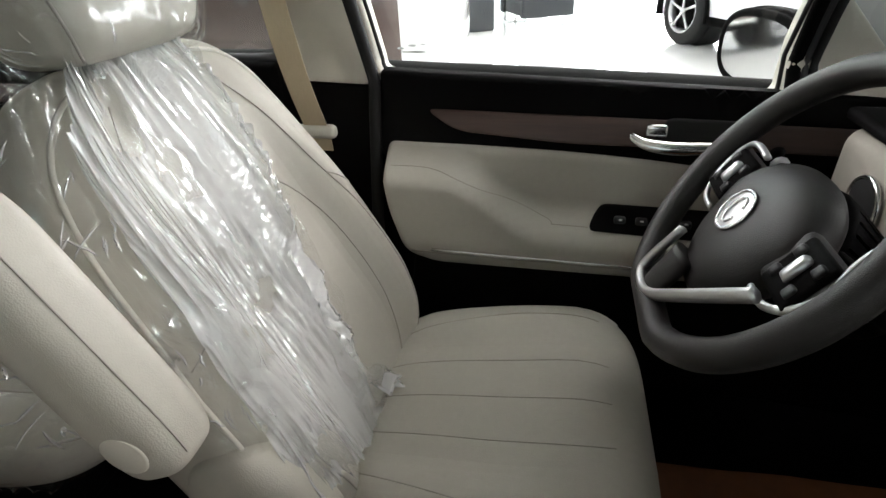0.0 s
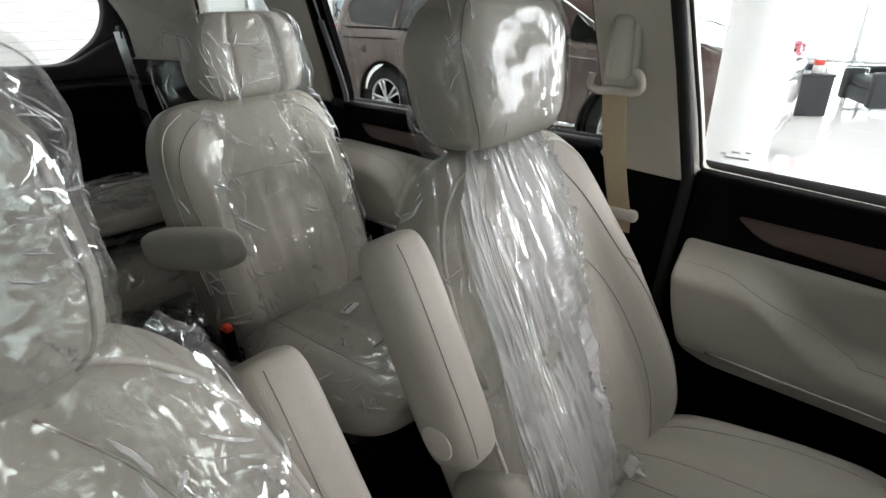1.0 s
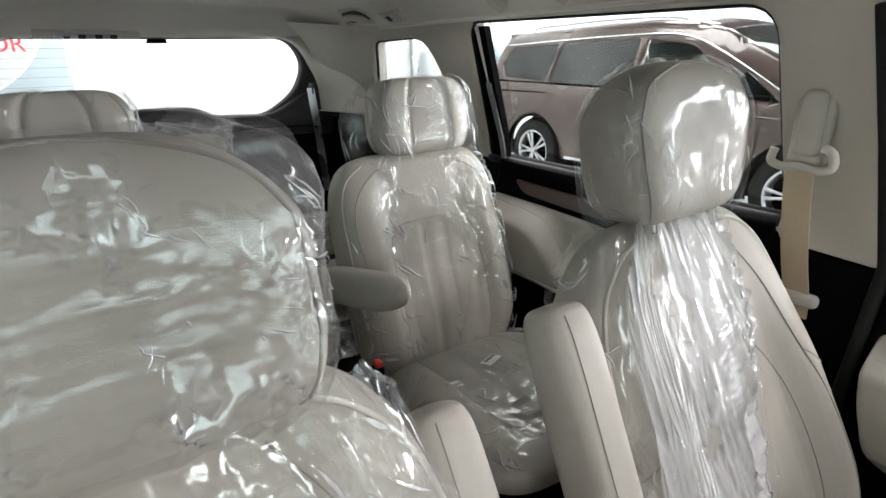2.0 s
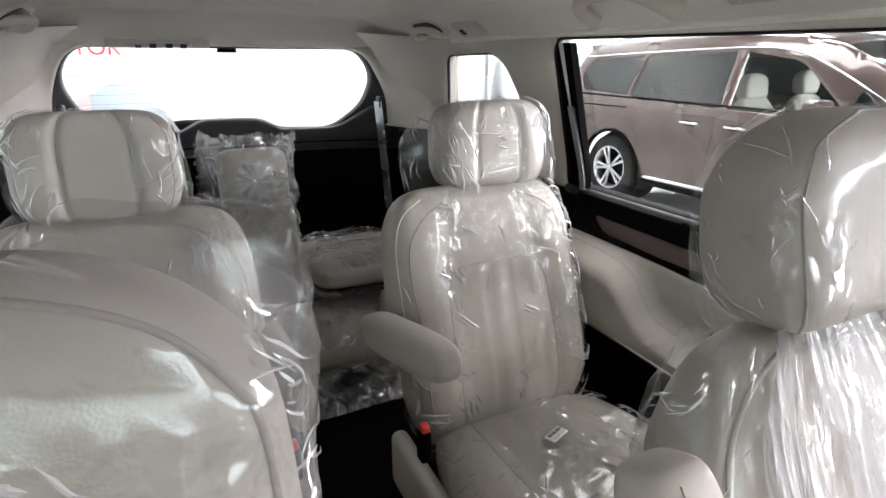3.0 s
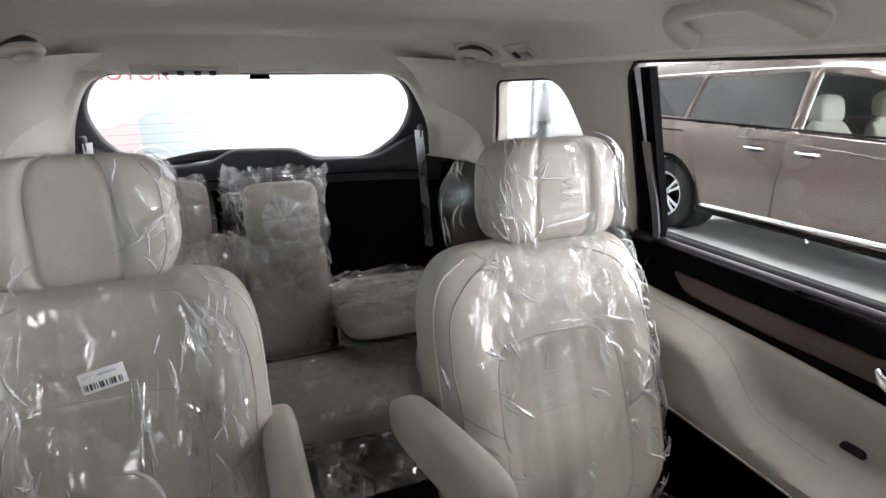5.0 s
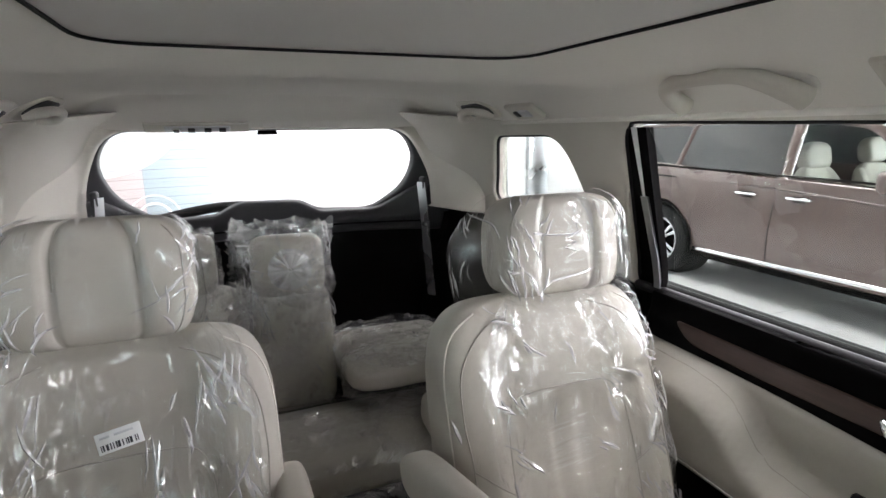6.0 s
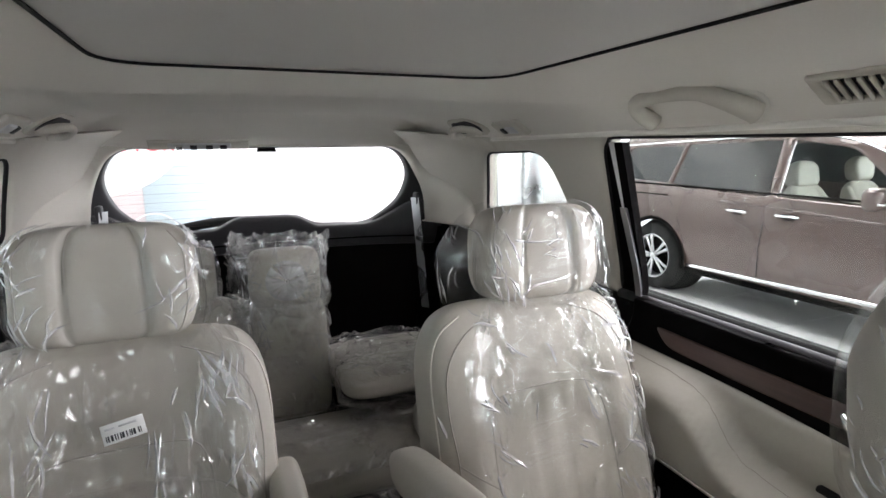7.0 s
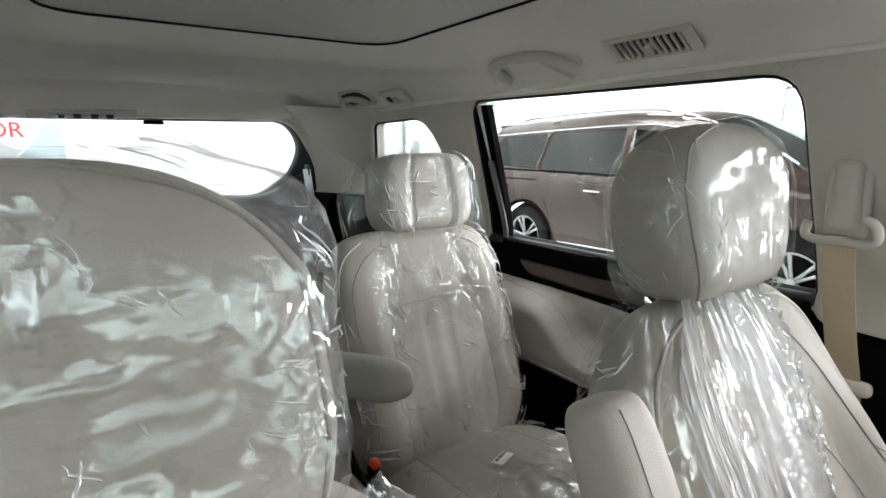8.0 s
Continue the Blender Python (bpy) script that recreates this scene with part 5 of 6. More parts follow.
sheet = cover("plastic_cover", MDR["back"][0].wrap(-0.03, lambda b: 0.375 - 0.02 * b, 0.02, 0.97, 0.004, 0.009, 130, 140, (1.6, 1, 0.25), 8.0, 0.03, calm=0.05, hem=5), FILM_LONG, P, "clear plastic film over the captain seat's back", MDR["back"][1])
creases(sheet, *MDR["back"], 0.08, 0.34, 0.05, 0.94, 190, 29, lean=-6, spread=34, length=(0.02, 0.080), width=(0.0014, 0.0048), cluster=0.12)
hem(sheet, MDR["back"][0], lambda b: 0.375 - 0.02 * b, 0.05, 0.93, FILM_BAG, MDR["back"][1], 0.012, 8.0)
sheet = cover("plastic_cover", MDR["head"][0].wrap(0.0, 1.0, 0.005, 0.985, 0.004, 0.0035, 150, 80, (1, 1, 0.6), 9.0, 0.0, lambda q, s: 0.008 * (1 - s)), FILM_CALM, P, "clear plastic film round the captain seat's head restraint", MDR["head"][1])
creases(sheet, *MDR["head"], 0.03, 0.5, 0.08, 0.93, 45, 30, lean=10, spread=60, grow=0.008)
sheet = cover("plastic_cover", MDR["cush"][0].wrap(-0.03, 0.53, 0.05, 0.98, 0.005, 0.010, 100, 100, (1, 1, 1), 10.0, 0.03), FILM, P, "clear plastic film over the captain seat's cushion", MDR["cush"][1])
creases(sheet, *MDR["cush"], 0.04, 0.46, 0.1, 0.95, 40, 32, lean=80, spread=60)


# ---- paper tag on the film ----
def paper_tag(m, w, h, label):
    t = thing("paper_tag", m, label, "label")
    part("sheet", finish(rbox(w, h, 0.0006, 0.0002, 1)), PAPER, t)
    x = -w * 0.42
    i = 0
    while x < w * 0.40:
        b = (0.0012, 0.002, 0.0032, 0.0016)[i % 4]
        part("barcode_bar", finish(rbox(b, h * 0.30, 0.0008, 0.0001, 1, at=(x, -h * 0.22, 0.0004))), INK, t)
        x += b + (0.0016, 0.0028, 0.0012)[i % 3]
        i += 1
    for j, (a, l) in enumerate(((-0.30, 0.22), (0.12, 0.42))):
        part("text_bar", finish(rbox(w * l, h * 0.10, 0.0008, 0.0001, 1, at=(a * w, h * 0.26, 0.0004))), SILVER, t)
    return t


paper_tag(Matrix.Translation((0.341, -1.135, 0.994)) @ pose(0, 0, 0, 75, 0, 180) @ pose(0, 0, 0, 0, 0, 10), 0.058, 0.030, "white paper tag with a barcode on the film")
paper_tag(Matrix.Translation((-0.37, -0.83, 0.668)) @ pose(0, 0, 0, 5, 0, 20), 0.05, 0.026, "small white paper tag on the seat cushion")


# ---- third row: right part upright, left part folded forward ----
def rear_seat():
    t = thing("rear_bench", pose(0, 0, 0), "beige third-row bench, one back upright and one folded", "car seat")
    cush = Pad(0.46, lambda s: 0.575, lambda s, u: 0.075 - 0.02 * bump_fn(u, -0.23, 0.03), lambda s: 0.07, lambda s: 0.0, 5.0, 6.0, 2.4)
    mc = Matrix.Translation((0, -2.03, 0.470)) @ Matrix.Rotation(radians(4), 4, "X") @ LAY
    part("seat_cushion", stretch(cush.mesh(36, 120), mc), LEATHER, t)
    part("bench_frame", finish(rbox(1.05, 0.34, 0.10, 0.02, 3, at=(0, -1.84, 0.43))), BLACK, t)
    mid = Pad(0.42, lambda s: 0.126, lambda s, u: 0.062 - 0.008 * bump_fn(s, 0.55, 0.1), lambda s: 0.05, lambda s: 0.0, 4.6, 7.0, 3.4)
    mm = Matrix.Translation((-0.004, -2.06, 0.50)) @ Matrix.Rotation(radians(8), 4, "X")
    part("backrest", stretch(mid.mesh(36, 80), mm), LEATHER, t, "narrow middle backrest")
    back = Pad(0.44, lambda s: 0.215, lambda s, u: 0.06, lambda s: 0.05, lambda s: 0.0, 4.0, 6.0, 2.6)
    mb = Matrix.Translation((0.35, -2.07, 0.50)) @ Matrix.Rotation(radians(14), 4, "X")
    part("backrest", stretch(back.mesh(36, 96), mb), LEATHER, t)
    head = Pad(0.200, lambda s: 0.116, lambda s, u: 0.060, lambda s: 0.045, lambda s: 0.0, 5.0, 5.5, 4.0)
    mh = Matrix.Translation((0.0, -2.105, 0.888)) @ Matrix.Rotation(radians(4), 4, "X")
    part("head_restraint", stretch(head.mesh(28, 64), mh), LEATHER, t)
    mh2 = Matrix.Translation((0.33, -2.17, 0.90)) @ Matrix.Rotation(radians(6), 4, "X")
    part("head_restraint", stretch(head.mesh(28, 64), mh2), LEATHER, t)
    fold = Pad(0.46, lambda s: 0.205, lambda s, u: 0.055, lambda s: 0.055, lambda s: 0.0, 4.5, 6.0, 3.0)
    mf = Matrix.Translation((-0.335, -2.23, 0.655)) @ Matrix.Rotation(radians(3), 4, "X") @ LAY
    part("folded_backrest", stretch(fold.mesh(32, 72), mf), LEATHER, t)
    mf2 = Matrix.Translation((-0.42, -1.62, 0.60)) @ Matrix.Rotation(radians(-8), 4, "X") @ LAY
    part("folded_head_restraint", stretch(head.mesh(28, 64), mf2 @ Matrix.Translation((0, 0, -0.10))), LEATHER, t)
    return dict(cush=(cush, mc), back=(back, mb), mid=(mid, mm), head=(head, mh), head2=(head, mh2), fold=(fold, mf))


R3 = rear_seat()
I = Matrix()
sheet = cover("plastic_cover", R3["back"][0].wrap(-0.05, 0.55, 0.05, 0.97, 0.006, 0.014, 110, 90, (1, 1, 0.7), 11.0, 0.04), FILM_CRUMPLED, I, "clear plastic film over the third-row backrest", R3["back"][1])
creases(sheet, *R3["back"], 0.0, 0.5, 0.1, 0.95, 30, 37, grow=0.014)
sheet = cover("plastic_cover", R3["mid"][0].wrap(-0.12, 0.62, 0.05, 0.97, 0.006, 0.012, 110, 90, (1, 1, 0.7), 11.5, 0.04, lambda q, s: 0.045 * bump_fn(q, 0.02, 0.07) * ease(s, 0.3, 0.9)), FILM_CRUMPLED, I, "clear plastic film over the narrow middle backrest", R3["mid"][1])
creases(sheet, *R3["mid"], 0.0, 0.5, 0.1, 0.95, 75, 33, lean=-30, spread=60, grow=0.014)
sheet = cover("plastic_cover", R3["head"][0].wrap(0.0, 1.0, 0.02, 0.985, 0.010, 0.020, 110, 70, (1, 1, 1), 12.0, 0.0, lambda q, s: 0.03 * bump_fn(q, 0.02, 0.08) + 0.012 * s, calm=-0.2), FILM_CRUMPLED, I, "loose clear plastic bag over a third-row head restraint", R3["head"][1])
creases(sheet, *R3["head"], 0.0, 0.55, 0.05, 0.95, 90, 34, lean=0, spread=120, length=(0.01, 0.04), grow=0.022)
star_v, star_uv, star_f = [(0.0, -2.018, 0.99)], [(0, 0)], []
for i in range(1, 15):
    for j in range(72):
        a, r = 2 * math.pi * j / 72, 0.068 * i / 14
        lift = 0.007 * max(0.0, 1 - 2.6 * abs(noise.noise(Vector((2.6 * math.cos(a), 2.6 * math.sin(a), 3))))) * (i / 14)
        star_v.append((r * math.cos(a), -2.022 + lift - 0.01 * (i / 14) ** 3, 0.99 + r * math.sin(a)))
        star_uv.append((0.35 * j / 72 * 1.6, r))
star_f += [(0, 1 + j, 1 + (j + 1) % 72) for j in range(72)]
star_f += [(1 + (i - 1) * 72 + j, 1 + (i - 1) * 72 + (j + 1) % 72, 1 + i * 72 + (j + 1) % 72, 1 + i * 72 + j) for i in range(1, 14) for j in range(72)]
part("pinched_fold", with_uv(mesh_of(star_v, star_f), star_uv), FILM_PLEAT, sheet)
cover("plastic_cover", R3["head2"][0].wrap(0.0, 1.0, 0.02, 0.985, 0.008, 0.016, 100, 60, (1, 1, 1), 13.0, 0.0), FILM_CRUMPLED, I, "loose clear plastic bag over a third-row head restraint", R3["head2"][1])
sheet = cover("plastic_cover", R3["cush"][0].wrap(-0.03, 0.55, 0.05, 0.985, 0.006, 0.012, 160, 80, (1, 1, 1), 14.0, 0.03, calm=-0.15), FILM_CRUMPLED, I, "clear plastic film over the third-row cushion", R3["cush"][1])
creases(sheet, *R3["cush"], 0.03, 0.5, 0.1, 0.95, 110, 35, lean=75, spread=60, grow=0.014)
sheet = cover("plastic_cover", R3["fold"][0].wrap(0.0, 1.0, 0.02, 0.985, 0.008, 0.016, 120, 70, (1, 1, 1), 15.0, 0.0, calm=-0.2), FILM_CRUMPLED, I, "crumpled clear plastic film round the folded backrest", R3["fold"][1])
creases(sheet, *R3["fold"], 0.0, 1.0, 0.05, 0.95, 70, 36, lean=60, spread=90, grow=0.016)
cover("plastic_cover", loose_sheet(lambda a, b: (0.085 + 0.15 * a, -2.0 + 0.10 * math.sin(3.1 * a) * b + 0.03 * b, 0.66 + 0.27 * b - 0.06 * a * b), 60, 70, (0.2, 0.3), 17.0, 0.03), FILM_CRUMPLED, I, "loose crumpled clear plastic film hanging between third-row backs", I)
cover("plastic_cover", loose_sheet(lambda a, b: (-0.42 + 0.62 * a, -1.60 + 0.22 * b ** 2, 0.50 - 0.055 * b), 90, 50, (0.62, 0.3), 16.0, 0.02), FILM_CRUMPLED, I, "crumpled clear plastic film trailing on the floor", I)

# ---- dashboard, steering wheel, outside mirror ----
def steering_wheel():
    m = Matrix.Translation((-0.40, 0.302, 0.944)) @ pose(0, 0, 0, 90 - 36, 0, 0)
    # local x right, local y up the wheel, local z towards the driver
    t = thing("steering_wheel", m, "black leather steering wheel with silver spoke trims", "steering wheel")
    rim = []
    for i in range(72):
        a = 2 * math.pi * i / 72
        y = 0.182 * math.sin(a)
        rim.append((0.186 * math.cos(a), max(y, -0.172), 0.0))
    part("rim", tube(rim, 0.0185, 14, True), WHEEL_LEATHER, t)
    deep = Matrix.Translation((0, 0, -0.028))
    hub = Pad(0.190, lambda s: lerp_table(s, [(0, 0.040), (0.3, 0.076), (0.65, 0.100), (0.9, 0.088), (1, 0.07)]), lambda s, u: 0.042, lambda s: 0.03, lambda s: 0.0, 2.8, 2.8, 2.4)
    part("airbag_cover", stretch(hub.mesh(30, 56), deep @ Matrix.Translation((-0.008, -0.128, 0)) @ Matrix(((1, 0, 0, 0), (0, 0, 1, 0), (0, 1, 0, 0), (0, 0, 0, 1)))), WHEEL_LEATHER, t)
    badge = part("badge", finish(cyl(0.027, 0.025, 0.006, 32, (-0.016, -0.022, 0.012), "z", 0.002)), SILVER, t, "round satin badge")
    part("badge_ring", tube([(-0.016 + 0.026 * math.cos(a), -0.022 + 0.026 * math.sin(a), 0.015) for a in np.linspace(0, 2 * math.pi, 32, endpoint=False)], 0.0022, 6, True), CHROME, badge)
    part("badge_emblem", tube(smooth_line([(-0.016 + 0.011 * math.cos(a), -0.022 + 0.017 * math.sin(a), 0.0155) for a in np.linspace(0.4, 2 * math.pi - 0.4, 12)], 3), 0.0022, 6), CHROME, badge)
    for s in (-1, 1):
        sp = part("spoke", stretch(finish(rbox(0.115, 0.066, 0.022, 0.009, 3, at=(s * 0.125, -0.008, 0.004))), Matrix.Translation((0, 0, -0.018))), WHEEL_LEATHER, t)
        band = [(s * 0.090, -0.052, -0.002), (s * 0.124, -0.050, -0.002), (s * 0.150, -0.030, -0.004), (s * 0.160, 0.002, -0.005), (s * 0.152, 0.028, -0.004), (s * 0.128, 0.036, -0.002), (s * 0.090, 0.034, -0.002)]
        if s > 0:
            band = band[:5] + [(0.150, 0.050, -0.004)]
        part("spoke_trim", tube(smooth_line(band, 5), 0.0048, 8, flat=0.8), SILVER, sp, "bright spoke trim")
        part("switch_pad", finish(rbox(0.062, 0.062, 0.010, 0.010, 3, at=(s * 0.118, -0.008, -0.003))), BLACK, sp)
        part("rocker_switch", finish(rbox(0.016, 0.034, 0.010, 0.004, 3, at=(s * 0.116, -0.006, 0.004), taper=0.8)), SILVER, sp, "silver rocker switch")
        for dx, dy in ((-0.020, 0.012), (-0.020, -0.016), (0.020, 0.014), (0.018, -0.016)):
            part("switch", finish(rbox(0.012, 0.014, 0.008, 0.003, 2, at=(s * (0.118 + dx), -0.006 + dy, 0.002))), GREYBLACK, sp)
    part("lower_spoke", tube(smooth_line([(-0.020, -0.10, 0.010), (-0.022, -0.14, 0.006), (-0.024, -0.172, 0.0)], 5), 0.026, 12, flat=0.5, up=(0, 0, 1)), WHEEL_LEATHER, t)
    low = [(-0.046, -0.085, 0.024), (-0.058, -0.130, 0.018), (-0.060, -0.158, 0.014), (-0.040, -0.168, 0.013), (0.0, -0.162, 0.013), (0.050, -0.120, 0.014), (0.100, -0.072, 0.014), (0.128, -0.045, 0.014)]
    part("lower_trim", tube(smooth_line(low, 5), 0.009, 8, flat=0.7), SILVER, t, "bright lower spoke trim")
    part("column_shroud", finish(cyl(0.05, 0.075, 0.14, 28, (0, -0.01, -0.115), "z", 0.01)), BLACK, t)
    for s in (-1, 1):
        st = part("stalk", tube(smooth_line([(s * 0.04, 0.015, -0.055), (s * 0.10, 0.022, -0.050), (s * 0.165, 0.040, -0.045)], 5), [0.007] * 10 + [0.010], 10), BLACK, t)
        part("stalk_ring", tube([(s * 0.135, 0.031, -0.0475), (s * 0.142, 0.033, -0.047)], 0.0115, 10), SILVER, st)
    return t


steering_wheel()


def dashboard():
    t = thing("dashboard", pose(0, 0, 0), "beige and black dashboard with a hooded instrument cluster", "dashboard", kind="structure")
    def prof(u, v, d):
        # v runs from the windscreen down the face
        pts = [(0.0, (1.30, 1.01)), (0.25, (0.95, 1.06)), (0.45, (0.72, 1.055)), (0.55, (0.62, 1.02)), (0.75, (0.585, 0.86)), (0.9, (0.62, 0.70)), (1.0, (0.72, 0.55))]
        y = lerp_table(v, [(a, b[0]) for a, b in pts])
        z = lerp_table(v, [(a, b[1]) for a, b in pts])
        return (u, y + d + 0.08 * abs(u / 0.72) ** 2 * 0.4, z - d * 0.3)
    up = [(-0.70, 0.0), (0.70, 0.0), (0.70, 0.60), (-0.70, 0.60)]
    part("top_pad", panel(up, [], prof, 0.04, 0.05), TRIM, t, "beige moulded top")
    part("face_panel", panel([(-0.70, 0.605), (0.70, 0.605), (0.70, 0.86), (-0.70, 0.86)], [], lambda u, v, d: prof(u, v, d - 0.006), 0.03, 0.04), LEATHER, t, "beige padded fascia")
    part("lower_panel", panel([(-0.70, 0.865), (0.70, 0.865), (0.70, 1.0), (-0.70, 1.0)], [], prof, 0.03, 0.04), BLACK, t)
    # cluster hood in front of the driver, with pale cheeks
    hood = smooth_line([(-0.56, 0.60, 0.955), (-0.55, 0.57, 1.045), (-0.48, 0.555, 1.105), (-0.375, 0.55, 1.12), (-0.27, 0.555, 1.105), (-0.20, 0.57, 1.045), (-0.19, 0.60, 0.955)], 8)
    part("cluster_hood", tube(hood, 0.022, 10, flat=1.6, up=(0, 1, 0)), BLACK, t)
    part("cluster_face", finish(rbox(0.32, 0.03, 0.13, 0.02, 3, at=(-0.375, 0.635, 1.02))), RUBBER, t)
    for s in (-1, 1):
        part("gauge_ring", tube([(-0.375 + s * 0.085 + 0.052 * math.cos(a), 0.612, 1.025 + 0.052 * math.sin(a)) for a in np.linspace(0, 2 * math.pi, 40, endpoint=False)], 0.004, 8, True), CHROME, t)
        cheek = round_loop([(0, 0), (0.075, 0.01), (0.07, 0.12), (0.02, 0.15), (-0.03, 0.09)], 0.03)
        x0 = -0.375 + s * 0.20
        part("cluster_cheek", panel(cheek, [], lambda u, v, d: (x0 + s * u, 0.575 + d + 0.2 * u, 0.94 + v), 0.03, 0.02, 0.008), LEATHER, t)
    for x in (-0.585, 0.585):
        part("end_pad", finish(rbox(0.25, 0.16, 0.135, 0.035, 5, at=(x, 0.575, 0.885))), LEATHER, t, "beige padded dashboard end")
        part("shelf_strip", finish(rbox(0.26, 0.15, 0.020, 0.008, 2, at=(x, 0.572, 0.963))), BLACK, t)
        part("air_vent", finish(cyl(0.036, 0.036, 0.012, 32, (x + math.copysign(0.01, -x), 0.493, 0.875), "y", 0.003)), RUBBER, t)
        part("vent_trim", tube([(x + math.copysign(0.01, -x) + 0.038 * math.cos(a), 0.490, 0.875 + 0.038 * math.sin(a)) for a in np.linspace(0, 2 * math.pi, 36, endpoint=False)], 0.004, 6, True), CHROME, t)
    return t


dashboard()

# front pillars and scuttle end the cabin ahead
for s, nm in ((-1, "left"), (1, "right")):
    p = part("pillar_" + nm, tube(smooth_line([(s * 0.70, 0.98, 0.99), (s * 0.675, 0.72, 1.15), (s * 0.63, 0.42, 1.325), (s * 0.585, 0.20, 1.42)], 6), 0.042, 12, flat=0.75), TRIM)
    tagged(p, "beige windscreen pillar trim", "car pillar", kind="structure")
wind = part("windscreen", panel(round_loop([(-0.60, 0.0), (0.60, 0.0), (0.70, 1.0), (-0.70, 1.0)], 0.05), [], lambda u, v, d: (u, 0.30 + 0.95 * v - 0.08 * (u / 0.7) ** 2, 1.46 - 0.40 * v + d), 0.005, 0.12), GLASS_FRONT)
wind.visible_shadow = False
tagged(wind, "raked windscreen glass, darkened to cut light from ahead", "windscreen", kind="structure")
fire = part("bulkhead", panel([(-0.74, 0.30), (0.74, 0.30), (0.74, 1.0), (-0.74, 1.0)], [], lambda u, v, d: (u, 1.12 + d, v), 0.03, 0.2), BLACK)
tagged(fire, "black bulkhead under the dashboard", "car body", kind="structure")


def outside_mirror(s):
    m = Matrix.Translation((s * 0.99, 0.455, 0.985)) @ Matrix.Rotation(radians(-s * 20), 4, "Z")
    t = thing("wing_mirror", m, "black-backed outside mirror on the front door", "wing mirror", "outside mirrors")
    shell = Pad(0.155, lambda z: lerp_table(z, [(0, 0.085), (0.3, 0.118), (0.75, 0.118), (1, 0.09)]), lambda z, u: 0.02, lambda z: 0.07, lambda z: 0.0, 3.0, 3.0, 2.4)
    turn = Matrix.Rotation(radians(180), 4, "Z")
    part("shell", stretch(shell.mesh(28, 56), Matrix.Translation((0, 0, -0.065)) @ turn), BLACK, t)
    rim = [(0.108 * math.copysign(abs(math.cos(a)) ** 0.7, math.cos(a)), -0.017, 0.012 + 0.066 * math.copysign(abs(math.sin(a)) ** 0.75, math.sin(a))) for a in np.linspace(0, 2 * math.pi, 56, endpoint=False)]
    part("bezel", tube(rim, 0.009, 8, True), BLACK, t)
    part("mirror_glass", mesh_of([(0, -0.0225, 0.012)] + [(x, -0.0225, z) for x, y, z in rim], [(0, i + 1, (i + 1) % 56 + 1) for i in range(56)], False), MIRROR, t, "mirror glass reflecting the hall")
    part("foot", tube(smooth_line([(-s * 0.09, 0.02, -0.05), (-s * 0.13, 0.02, -0.065), (-s * 0.17, 0.02, -0.075)], 4), 0.02, 10), BLACK, t)
    return t


outside_mirror(-1), outside_mirror(1)

# ---- cars ----
WB = 2.70


def wheel(parent, m, mat_rim=SILVER, spokes=10, r=0.335, wide=0.21, twin=True):
    """A tyre with an alloy rim; local x is the axle, pointing outwards."""
    w = new("wheel")
    w.empty_display_size = 0.05
    w.parent = parent
    w.matrix_local = m
    prof = [(-wide / 2, r * 0.66), (-wide / 2 - 0.006, r * 0.80), (-wide / 2 + 0.01, r * 0.95), (-wide / 2 + 0.03, r), (wide / 2 - 0.03, r), (wide / 2 - 0.01, r * 0.95), (wide / 2 + 0.006, r * 0.80), (wide / 2, r * 0.66), (wide / 2 - 0.02, r * 0.63), (-wide / 2 + 0.02, r * 0.63)]
    def lathe(pr, n=48, closed=True):
        v, f, c = [], [], len(pr)
        for i in range(n):
            a = 2 * math.pi * i / n
            v += [(x, q * math.cos(a), q * math.sin(a)) for x, q in pr]
        for i in range(n):
            k = (i + 1) % n
            for j in range(c if closed else c - 1):
                l = (j + 1) % c
                f.append((i * c + j, i * c + l, k * c + l, k * c + j))
        return mesh_of(v, f)
    part("tyre", lathe(prof), RUBBER, w)
    rim = part("rim", lathe([(wide / 2 - 0.004, r * 0.665), (wide / 2 + 0.004, r * 0.65), (wide / 2 - 0.01, r * 0.60), (wide / 2 - 0.09, r * 0.57), (wide / 2 - 0.09, r * 0.62)]), mat_rim, w, "silver alloy rim")
    part("brake_disc", finish(cyl(r * 0.56, r * 0.56, 0.01, 40, (wide / 2 - 0.085, 0, 0), "x")), BLACK, rim)
    part("hub_cap", finish(cyl(0.036, 0.028, 0.03, 24, (wide / 2 - 0.012, 0, 0), "x", 0.004)), mat_rim, rim)
    sp = tube([(wide / 2 - 0.018, 0, 0.02), (wide / 2 - 0.012, 0, r * 0.35), (wide / 2 - 0.010, 0, r * 0.61)], [0.017, 0.012, 0.016], 8, flat=1.0)
    sp.materials.append(mat_rim)
    for i in range(spokes):
        a = 360 / spokes * (i if not twin else (i // 2) * 2 + (0.28 if i % 2 else -0.28) + 0.5)
        part("spoke", sp, None, rim, m=Matrix.Rotation(radians(a), 4, "X"))
    return w


MPV_TOP = [(-2.36, 0.56), (-2.40, 0.70), (-2.36, 0.92), (-2.30, 1.02), (-2.24, 1.10), (-2.10, 1.40), (-2.06, 1.475), (-2.03, 1.52), (-1.90, 1.545), (-1.5, 1.575), (-0.9, 1.60), (-0.2, 1.605), (0.25, 1.57), (0.55, 1.50), (1.0, 1.30), (1.38, 1.10), (1.50, 1.055), (1.80, 1.00), (2.05, 0.90), (2.15, 0.80), (2.21, 0.62), (2.22, 0.42), (2.17, 0.26)]


